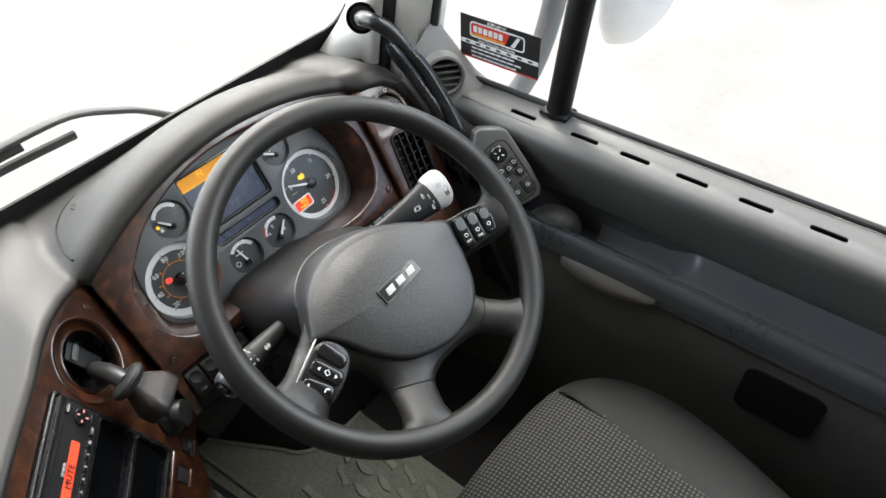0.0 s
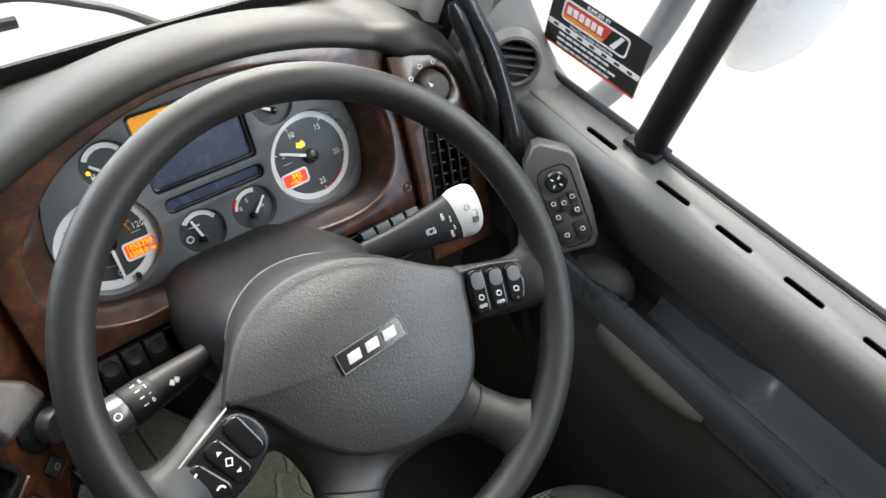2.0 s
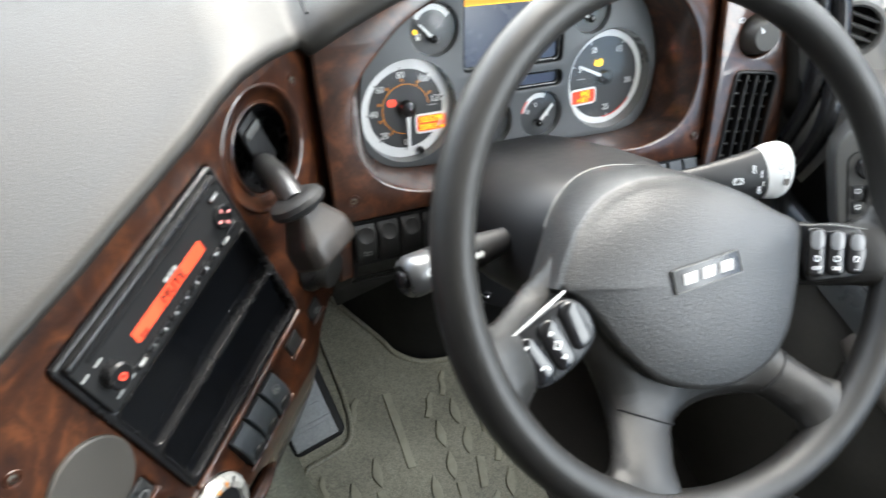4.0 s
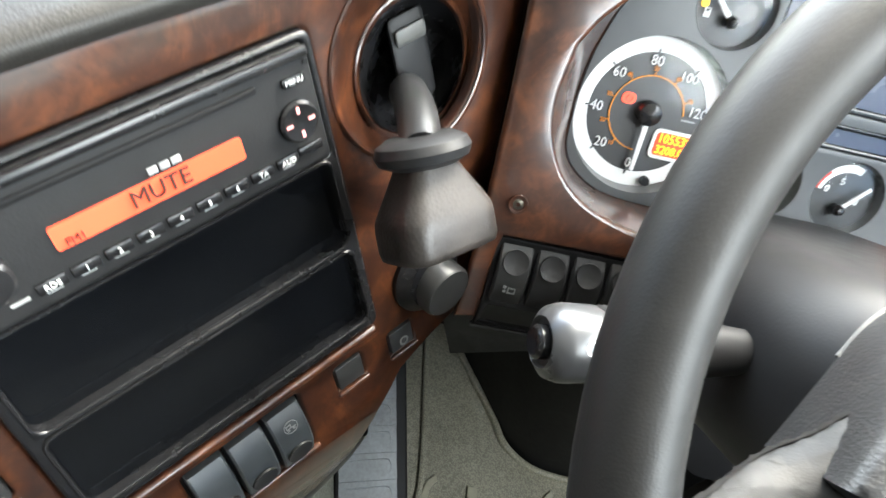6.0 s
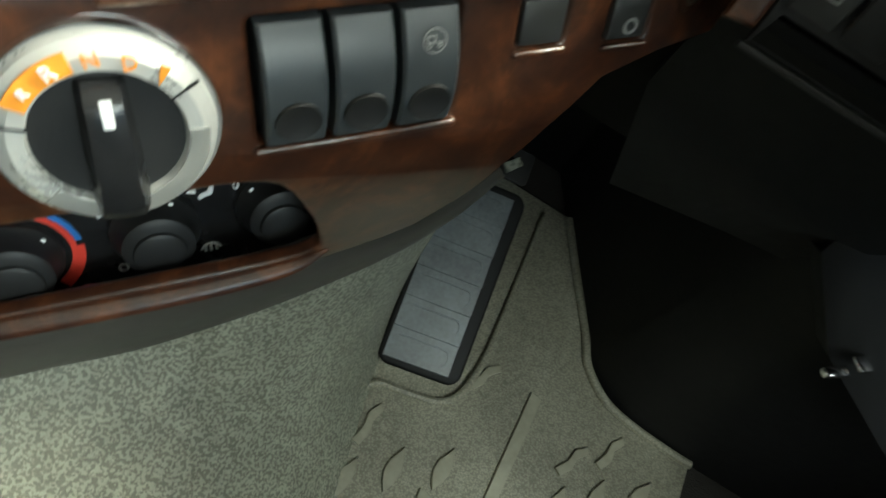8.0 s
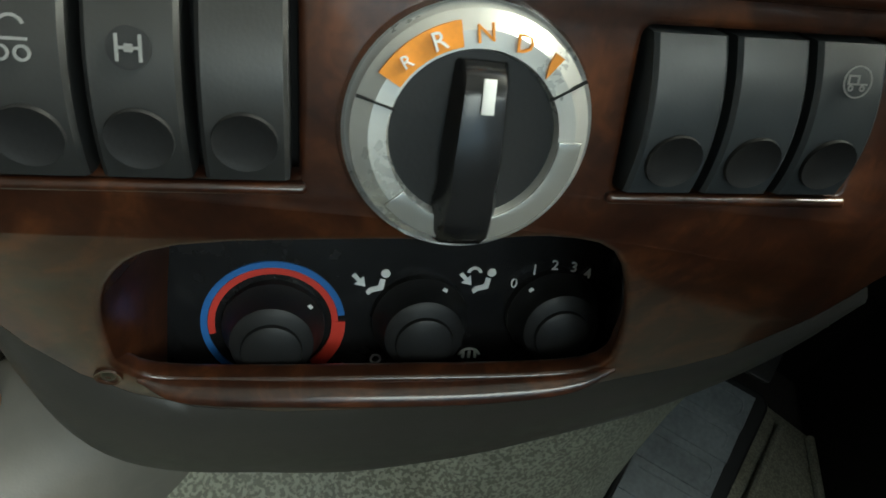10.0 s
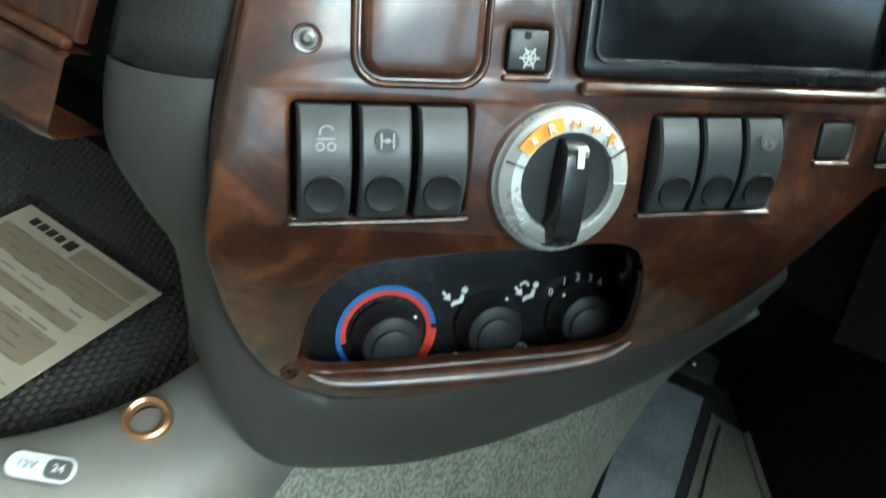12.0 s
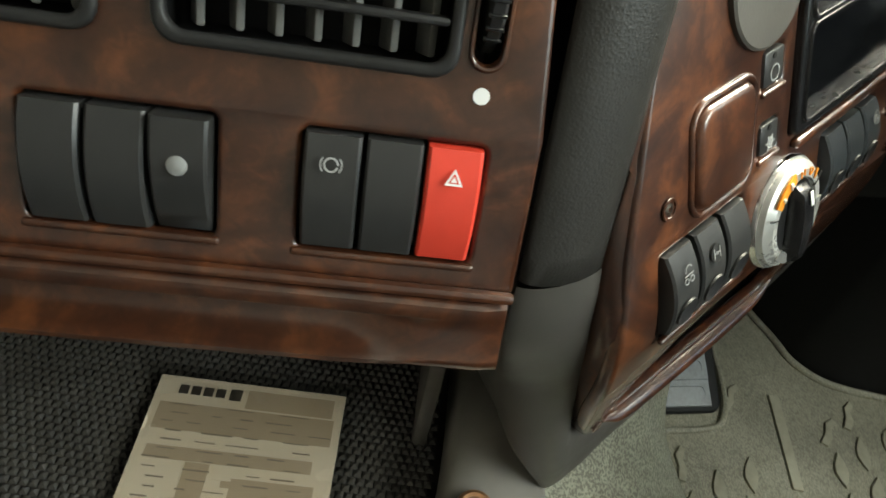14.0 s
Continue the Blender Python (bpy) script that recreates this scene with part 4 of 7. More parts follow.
# ---- console panel facing the driver ----
INS = at(SIDE, 0.4455, 0.1717, 0, TURN)  # frame of the radio insert
SW_A = at(SIDE, 0.2848, 0.0320, 0, TURN)
SW_B = at(SIDE, 0.4475, 0.0437, 0, TURN + 0.6)
SEL = at(SIDE, 0.3665, 0.0310, 0, TURN)
HOLE_HB, HOLE_SOCK = (0.586, 0.233), (0.5805, 0.101)
SQUARES = ((0.338, 0.1215, 0.0205, "ring"), (0.3412, 0.0838, 0.0195, "star"), (0.5178, 0.0613, 0.0205, ""), (0.558, 0.0622, 0.0195, "lamp"))
PLATE_H = SIDE @ Matrix.Translation((0, 0, -0.081))


def console():
    t = thing("console_panel", side(0.40, 0.0), "glossy walnut burl console panel facing the driver", "dashboard panel")
    top = [(0.680, 0.274), (0.655, 0.284), (0.6285, 0.2917), (0.59, 0.298), (0.5587, 0.297), (0.52, 0.2914), (0.455, 0.289), (0.40, 0.2857), (0.353, 0.2853), (0.29, 0.284), (0.262, 0.28)]
    left = [(0.247, 0.2), (0.2334, 0.1285), (0.222, 0.058), (0.2180, 0.02), (0.2165, 0.0), (0.2175, -0.02), (0.2245, -0.05), (0.236, -0.082), (0.249, -0.105)]
    low = [(0.266, -0.122), (0.29, -0.133), (0.323, -0.137), (0.356, -0.132), (0.389, -0.123), (0.4216, -0.111), (0.4536, -0.096), (0.4815, -0.078), (0.4973, -0.064), (0.5117, -0.037), (0.5215, -0.010), (0.535, 0.012), (0.555, 0.036), (0.58, 0.047), (0.606, 0.055)]
    right = [(0.624, 0.10), (0.642, 0.147), (0.658, 0.2), (0.6665, 0.2245)]
    holes = [rrect(0.176, 0.178, 0.005, 4, 0.4455, 0.1717, TURN), rrect(0.0745, 0.0485, 0.003, 3, 0.2848, 0.0320, TURN), rrect(0.0735, 0.047, 0.003, 3, 0.4475, 0.0437, TURN + 0.6)]
    holes += [ring2(0.0480, 44, *HOLE_HB), ring2(0.0215, 28, *HOLE_SOCK)]
    holes += [rrect(a, a * 0.95, 0.003, 3, x, y, TURN) for x, y, a, _ in SQUARES]
    heat = [(0.264, -0.095), (0.265, -0.060), (0.273, -0.034), (0.292, -0.0185), (0.345, -0.0095), (0.375, -0.0065), (0.400, -0.002), (0.422, -0.006), (0.436, -0.030), (0.446, -0.058), (0.448, -0.080), (0.424, -0.0905), (0.366, -0.0985), (0.31, -0.1055), (0.276, -0.1065)]
    heat = [(p.x, p.y) for p in spline([(x, y, 0) for x, y in heat + heat[:1]], 3)[:-1]]
    holes.append(heat)
    me = plate(top + left + low + right, holes, 0.009, 0.0025)
    cuts = [-0.035 + 0.01 * i for i in range(8)]
    part("wood_panel", bent(me, side, cuts), WOOD, t, angle=40)
    # raised lips of the openings
    for cx, cy, w, h, r in ((0.2848, 0.0320, 0.081, 0.055, 0.005), (0.4475, 0.0437, 0.080, 0.0535, 0.005)):
        part("well_lip", plate(rrect(w - 0.002, 0.0034, 0.0015, 4, 0, -h / 2 + 0.0018), (), 0.004, 0.0015, at(SIDE, cx, cy, 0.0022, TURN)), WOOD, t)
    for x, y, a, _ in SQUARES:
        part("well_lip", plate(rrect(a + 0.003, 0.0030, 0.0013, 4, 0, -a / 2 - 0.0016), (), 0.004, 0.0013, at(SIDE, x, y, 0.002, TURN)), WOOD, t)
    part("lip_below_radio", plate(rrect(0.172, 0.006, 0.0025, 4), (), 0.006, 0.0025, at(INS, 0.0, -0.0935, 0.005)), WOOD, t)
    # wells behind the openings
    for name, m, w, h in (("switch_well", SW_A, 0.0745, 0.0485), ("switch_well", SW_B, 0.0735, 0.047)):
        part(name, well(name, m, w, h), DEEP, t)
    for x, y, a, _ in SQUARES:
        part("switch_well", well("switch_well", at(SIDE, x, y, 0, TURN), a, a * 0.95, 0.010), DEEP, t)
    # heater recess walls, from the lip back to the control plate
    rows = []
    for g in (0.0, 0.5, 1.0):
        row = []
        for s, w in heat:
            a = side(s, w, -0.002)
            q = PLATE_H.inverted() @ a
            b = PLATE_H @ Vector((0.378 + (q.x - 0.378) * (1.22 if q.x > 0.378 else 0.9), max(-0.136, min(-0.020, q.y + 0.002 - 0.034 * max(0.0, min(1.0, (-0.05 - q.y) / 0.035)))), 0.0))
            row.append(a.lerp(b, g))
        rows.append(row)
    for name, mt, dark in (("recess_top", RECESS, True), ("recess_rim", WOOD, False)):
        bm = sheet(rows, close=True)
        mid = [(f, f.calc_center_median()) for f in bm.faces]
        bmesh.ops.delete(bm, geom=[f for f, c in mid if (c.dot(UX) > 0.288 and c.z > 0.345) != dark], context="FACES")
        part(name, bm, mt, t, "glossy black top of the heater recess" if dark else "walnut rim of the heater recess", angle=60)
    # bulged lip under the heater controls
    lip = [side(s, w, -0.001) for s, w in ((0.270, -0.1075), (0.292, -0.1125), (0.366, -0.1065), (0.41, -0.100), (0.440, -0.0915), (0.455, -0.080))]
    part("heater_lip", tube(lip, [0.002, 0.0085, 0.0095, 0.0090, 0.0070, 0.002], 14, 6, flat=0.6, up=(0, 0, 1)), WOOD, t)
    # pop-out cup holder cover
    part("flap", plate(rrect(0.050, 0.053, 0.010, 6), (), 0.010, 0.004, at(SIDE, 0.2945, 0.0935, 0.0042, TURN)), WOOD, t, "rounded walnut flap")
    part("flap_lip", plate(rrect(0.058, 0.061, 0.013, 6), [rrect(0.0515, 0.0545, 0.0105, 6)], 0.004, 0.0018, at(SIDE, 0.2945, 0.0935, 0.0022, TURN)), WOOD, t)
    part("round_cover", lathe([(0.0335, 0.0), (0.0335, 0.0025), (0.0322, 0.0035), (0.0001, 0.0035)], 48, at(SIDE, 0.322, 0.167)), CAPM, t, "round dark grey cover")
    return t


console()
for s, w in ((0.2503, 0.077), (0.646, 0.259), (0.2995, 0.222), (0.5862, 0.0705)):
    screw(at(SIDE, s, w), 0.0034)
for s, w in ((0.2606, -0.104), (0.5132, -0.094)):
    m = frame_m(side(s, w, 0.0), UX, ZX)
    if s < 0.5:
        screw(m, 0.0030)
for k, sym in enumerate((sym_couple, sym_axle, None)):
    rocker(at(SW_A, -0.0245 + 0.0245 * k, 0.0), "console switches", symbol=sym, label="black rocker switch with a white symbol" if sym else "blank black rocker switch with a thumb dimple")
# right-hand group: the window's bluish light is put into the plastic's colour
for k, sym in enumerate((None, None, sym_wave)):
    rocker(at(SW_B, -0.0240 + 0.0240 * k, 0.0), "console switches", ROCKER_LIT, h=0.0445, lift=0.29, symbol=sym, label="black rocker switch with a white symbol, bluish window light in its colour" if sym else "blank black rocker switch with a thumb dimple, bluish window light in its colour")
for x, y, a, kind in SQUARES:
    t = thing("push_button", at(SIDE, x, y, 0, TURN), "small square black push button in the walnut panel", "button", "square console buttons")
    part("cap", box(a - 0.0015, a * 0.95 - 0.0015, 0.010, 0.0015, Matrix.Translation((0, 0, -0.0045))), ROCKER, t, local=True)
    if kind in ("ring", "star"):
        part("indicator", lathe([(0.0016, 0.0), (0.0016, 0.0007), (0.0001, 0.0007)], 12, Matrix.Translation((-0.001, 0.006, 0.0003))), DEEP, t, local=True)
    if kind == "ring":
        part("symbol", plate(ring2(0.0045, 24), [ring2(0.0036, 24)], 0.0003, 0, Matrix.Translation((0.0005, -0.003, 0.0008))), SYMB, t, local=True)
    elif kind == "star":
        part("symbol", several(*[box(0.0009, 0.0092, 0.0003, 0, Matrix.Translation((0.0005, -0.003, 0.0008)) @ Matrix.Rotation(radians(60 * i + 30), 4, "Z")) for i in range(3)], plate(ring2(0.0031, 18), [ring2(0.0024, 18)], 0.0003, 0, Matrix.Translation((0.0005, -0.003, 0.0010)))), GREYP, t, local=True)
    elif kind == "lamp":
        part("symbol", plate(ring2(0.0035, 18), [ring2(0.0022, 18)], 0.0003, 0, Matrix.Translation((0.001, -0.003, 0.0008))), SYMB, t, local=True)


def radio_insert():
    t = thing("radio_insert", INS, "black double insert with a lit radio over two glossy blank panels", "car radio")
    L = dict(local=True)
    part("frame", plate(rrect(0.1755, 0.1775, 0.005, 4), [rrect(0.163, 0.0515, 0.006, 4, 0, 0.0), rrect(0.163, 0.0515, 0.006, 4, 0, -0.0555), rrect(0.166, 0.057, 0.003, 3, 0, 0.0565)], 0.008, 0.002, Matrix.Translation((0, 0, 0.004))), GLOSSB, t, **L)
    for y in (0.0, -0.0555):
        part("blank_panel", plate(rrect(0.1645, 0.053, 0.006, 5, 0, y), (), 0.004, 0.0, Matrix.Translation((0, 0, -0.0015))), BLANK, t, "glossy black blanking panel", **L)
        part("pocket_rim", plate(rrect(0.1665, 0.0545, 0.007, 5, 0, y), [rrect(0.1625, 0.051, 0.006, 5, 0, y)], 0.004, 0.0015, Matrix.Translation((0, 0, 0.0055))), GLOSSB, t, **L)
    r = part("radio", plate(rrect(0.165, 0.056, 0.003, 3, 0, 0.0565), (), 0.012, 0.0015, Matrix.Translation((0, 0, 0.0065))), PLASTIC, t, "black radio front", **L)
    z = 0.0068
    part("display", plate(rrect(0.081, 0.0105, 0.0012, 3, 0.001, 0.0533), (), 0.0008, 0, Matrix.Translation((0, 0, z + 0.0004))), ORANGE, r, "lit orange display", **L)
    part("display_text", text("MUTE", 0.0105, Matrix.Translation((0.004, 0.0535, z + 0.001)), squash=0.95), LCDT, r, **L)
    part("display_text", text("FM1", 0.0045, Matrix.Translation((-0.032, 0.0505, z + 0.001))), LCDT, r, **L)
    part("logo_bar", several(*[box(0.0042, 0.0032, 0.0006, 0.0003, Matrix.Translation((0.0035 + i * 0.0050, 0.0617, z + 0.0003))) for i in range(3)]), GREYP, r, "grey logo bars", **L)
    part("disc_slot", box(0.125, 0.003, 0.002, 0.0008, Matrix.Translation((-0.008, 0.0745, z))), DEEP, r, **L)
    part("top_bar", box(0.164, 0.005, 0.004, 0.0015, Matrix.Translation((0, 0.082, z))), GLOSSB, r, **L)
    n = part("arrow_pad", lathe([(0.0098, 0.0), (0.0098, 0.002), (0.0085, 0.003), (0.0001, 0.0022)], 32, Matrix.Translation((0.0697, 0.053, z - 0.0005))), GLOSSB, r, **L)
    for i in range(4):
        a = radians(90 * i)
        part("arrow", box(0.0032, 0.0014, 0.0006, 0, Matrix.Translation((0.0697 + 0.0058 * math.cos(a), 0.053 + 0.0058 * math.sin(a), z + 0.0024)) @ Matrix.Rotation(a, 4, "Z")), PINKE, r, "lit pink arrow", **L)
    part("volume_knob", lathe([(0.0095, 0.0), (0.0095, 0.008), (0.008, 0.0098), (0.0001, 0.0098)], 32, Matrix.Translation((-0.065, 0.0526, z - 0.0005))), GLOSSB, r, **L)
    part("volume_light", plate(ring2(0.0028, 16), [ring2(0.0017, 16)], 0.0005, 0, Matrix.Translation((-0.065, 0.0526, z + 0.0098))), REDE, r, "lit red ring", **L)
    words = ["RDS", "1", "2", "3", "4", "5", "6", "TA", "AUD"]
    for i, w in enumerate(words):
        x = -0.047 + i * 0.0133
        part("key", box(0.0115, 0.0048, 0.003, 0.0007, Matrix.Translation((x, 0.0375, z))), GLOSSB, r, **L)
        part("key_print", text(w, 0.0036, Matrix.Translation((x, 0.0375, z + 0.0016))), WHITE, r, **L)
        part("key_tick", box(0.006, 0.0006, 0.0004, 0, Matrix.Translation((x, 0.0345, z + 0.0003))), GREYP, r, **L)
    part("key", box(0.0115, 0.0042, 0.003, 0.0007, Matrix.Translation((0.072, 0.0715, z))), GLOSSB, r, **L)
    part("key_print", text("MENU", 0.0033, Matrix.Translation((0.072, 0.0715, z + 0.0016))), WHITE, r, **L)
    part("key", box(0.013, 0.0042, 0.003, 0.0007, Matrix.Translation((0.072, 0.0385, z))), GLOSSB, r, **L)
    for x, y in ((-0.078, 0.068), (-0.066, 0.0675), (-0.071, 0.0365), (-0.059, 0.0365)):
        part("key_print", box(0.007, 0.0012, 0.0005, 0, Matrix.Translation((x, y, z + 0.0003))), GREYP, r, **L)
    part("dot", lathe([(0.0013, 0), (0.0013, 0.0006), (0.0001, 0.0006)], 12, Matrix.Translation((0.080, 0.077, z))), DEEP, r, **L)


radio_insert()


def hand_brake():
    m = at(SIDE, HOLE_HB[0], HOLE_HB[1], 0)
    t = thing("parking_brake_lever", m, "black parking brake lever in a round walnut recess", "brake lever")
    L = dict(local=True)
    # the cup leans towards the driver
    lean = Matrix(((1, 0, -0.75, 0), (0, 1, 0.65, 0), (0, 0, 1, 0), (0, 0, 0, 1)))
    part("recess_ring", lathe([(0.0360, -0.020), (0.0364, -0.0125), (0.0374, -0.0108), (0.0388, -0.0112), (0.0402, -0.0125), (0.0440, -0.0085), (0.0475, -0.0035), (0.0492, 0.0006), (0.0508, 0.0012), (0.0525, 0.0006), (0.0530, -0.002)], 56, lean, capped=False), WOOD, t, "dished walnut ring", **L)
    part("recess", lathe([(0.0362, -0.014), (0.0352, -0.020), (0.032, -0.036), (0.027, -0.041), (0.0001, -0.041)], 48, lean, capped=False), GLOSSB, t, **L)
    part("gate", box(0.025, 0.052, 0.018, 0.003, lean @ Matrix.Translation((0.000, 0.006, -0.029)) @ Matrix.Rotation(radians(8), 4, "Z")), PLASTIC, t, **L)
    part("gate_face", box(0.021, 0.009, 0.006, 0.002, lean @ Matrix.Translation((0.000, 0.019, -0.0195)) @ Matrix.Rotation(radians(8), 4, "Z")), TRIM, t, **L)
    inv = m.inverted()
    c0, tip = Vector((0.150, 0.626, 0.661)), Vector((0.170, 0.596, 0.622))
    ax = (tip - c0).normalized()
    foot = m @ Vector((0.005, -0.022, -0.014))
    rod = part("rod", tube([foot, foot.lerp(c0, 0.5) + Vector((0, 0, 0.004)), c0], [0.0105, 0.0105, 0.0100], 20, 4), STEELD, t, "dark metal rod")
    q = frame_m(c0, (UX - ax * UX.dot(ax)), ax.cross(UX - ax * UX.dot(ax)))
    part("collar", lathe([(0.007, -0.007), (0.016, -0.007), (0.0215, -0.004), (0.0232, 0.0), (0.0215, 0.004), (0.016, 0.007), (0.007, 0.007)], 36, q), PLASTIC, t, "round collar")
    rows = []
    for k, w, d in ((0.003, 0.0125, 0.0110), (0.007, 0.0138, 0.0118), (0.016, 0.0190, 0.0142), (0.024, 0.0240, 0.0166), (0.0275, 0.0260, 0.0178), (0.0300, 0.0270, 0.0186), (0.034, 0.0275, 0.0190), (0.044, 0.0276, 0.0190), (0.0475, 0.0268, 0.0182), (0.0490, 0.0235, 0.0150)):
        rows.append([q @ Vector((x, y, k)) for x, y in rrect(2 * w, 2 * d, min(w, d) * 0.62, 6)])
    bm = sheet(rows, close=True)
    bm.verts.ensure_lookup_table()
    bm.faces.new(bm.verts[-28:])
    bm.faces.new(bm.verts[:28])
    part("grip", bm, GRIPM, t, "worn flared black grip", angle=60)


STEELD = mat("dark_steel", (0.10, 0.102, 0.105), 0.3, metal=0.8, var=0.2)
GRIPM = mat("worn_grip", (0.024, 0.0205, 0.018), 0.42, spec=0.45, var=0.5, scale=40, bump=0.8, bscale=500)
hand_brake()


def socket_knob():
    t = thing("socket_cover", at(SIDE, *HOLE_SOCK), "round black rubber socket cover in the walnut panel", "socket cover")
    part("base", lathe([(0.0250, 0.0), (0.0250, 0.003), (0.0235, 0.005), (0.0190, 0.009), (0.0185, 0.010)], 36), PODM, t, local=True)
    bm = lathe([(0.0175, 0.006), (0.0175, 0.018), (0.0160, 0.0202), (0.0001, 0.0207)], 36)
    bmesh.ops.transform(bm, matrix=Matrix.Translation((0.002, -0.003, 0)) @ Matrix.Rotation(radians(10), 4, "X"), verts=bm.verts)
    part("cap", bm, ROCKER, t, local=True)


socket_knob()


POLISH = mat("polished_silver", (0.38, 0.38, 0.36), 0.2, metal=0.5, var=0)


PEARL = mat("pearl_silver", (0.54, 0.545, 0.525), 0.28, metal=0.45, var=0.06, scale=30)


def gear_selector():
    t = thing("gear_selector", SEL @ Matrix.Rotation(radians(20), 4, "Z"), "round silver gear selector with a black turning grip", "gear selector")
    L = dict(local=True)
    part("ring", lathe([(0.0215, 0.006), (0.0225, 0.0095), (0.027, 0.0095), (0.0315, 0.006), (0.0328, 0.001), (0.0328, -0.002)], 64), PEARL, t, "satin silver ring", **L)
    part("chrome_edge", lathe([(0.0322, 0.0005), (0.0335, 0.003), (0.0345, 0.001), (0.0345, -0.001)], 64), CHROME, t, **L)
    part("orange_field", plate(arc_band(0.0232, 0.0295, 82, 128, 20), (), 0.0012, 0, Matrix.Translation((0, 0, 0.0102))), ORANGEP, t, "orange reverse field", **L)
    for ch, a, mt in (("R", 95, WHITE), ("R", 115, WHITE), ("N", 70, ORANGEP), ("D", 48, ORANGEP)):
        x, y = 0.0262 * math.cos(radians(a)), 0.0262 * math.sin(radians(a))
        part("letter", text(ch, 0.0064 if a != 115 else 0.0045, Matrix.Translation((x, y, 0.0109)) @ Matrix.Rotation(radians((a - 90) * 0.5), 4, "Z")), mt, t, **L)
    part("crawl_mark", plate([(-0.003, -0.0012), (0.0035, -0.0005), (0.0028, 0.0022), (0.0, 0.001)], (), 0.0008, 0, Matrix.Translation((0.0231, 0.0120, 0.0106)) @ Matrix.Rotation(radians(25), 4, "Z")), ORANGEP, t, **L)
    for a in (10, 142):
        part("ring_notch", box(0.010, 0.0006, 0.0012, 0, Matrix.Translation((0.0268 * math.cos(radians(a)), 0.0268 * math.sin(radians(a)), 0.0094)) @ Matrix.Rotation(radians(a), 4, "Z")), DEEP, t, **L)
    part("lower_face", plate(arc_band(0.0226, 0.0288, 200, 340, 30), (), 0.0010, 0.0003, Matrix.Translation((0, 0, 0.0101))), POLISH, t, "polished lower half", **L)
    part("dish", lathe([(0.0222, 0.007), (0.0205, 0.004), (0.0001, 0.004)], 48), PLASTIC, t, **L)
    rows = []
    for j in range(13):
        v = -1 + 2 * j / 12
        w = 0.0068 + 0.0012 * (1 - abs(v)) + (0.001 if v < -0.4 else 0)
        h = 0.0145 + 0.003 * (1 - v * v) if abs(v) < 0.95 else 0.010
        y = v * 0.0245 - 0.0050
        rows.append([(-w, y, 0.004), (-w, y, h * 0.6), (-w * 0.72, y, h * 0.95), (0, y, h), (w * 0.72, y, h * 0.95), (w, y, h * 0.6), (w, y, 0.004)])
    bm = sheet(rows)
    bm.verts.ensure_lookup_table()
    bm.faces.new(bm.verts[:7])
    bm.faces.new(bm.verts[-7:])
    bmesh.ops.transform(bm, matrix=Matrix.Rotation(radians(-22), 4, "Z"), verts=bm.verts)
    part("grip", bm, GLOSSB, t, "glossy black grip", angle=50, **L)
    part("pointer", box(0.0032, 0.0085, 0.0006, 0.0002, Matrix.Rotation(radians(-22), 4, "Z") @ Matrix.Translation((0.0005, 0.0125, 0.0166)) @ Matrix.Rotation(radians(-10), 4, "X")), WHITE, t, "white pointer", **L)


gear_selector()


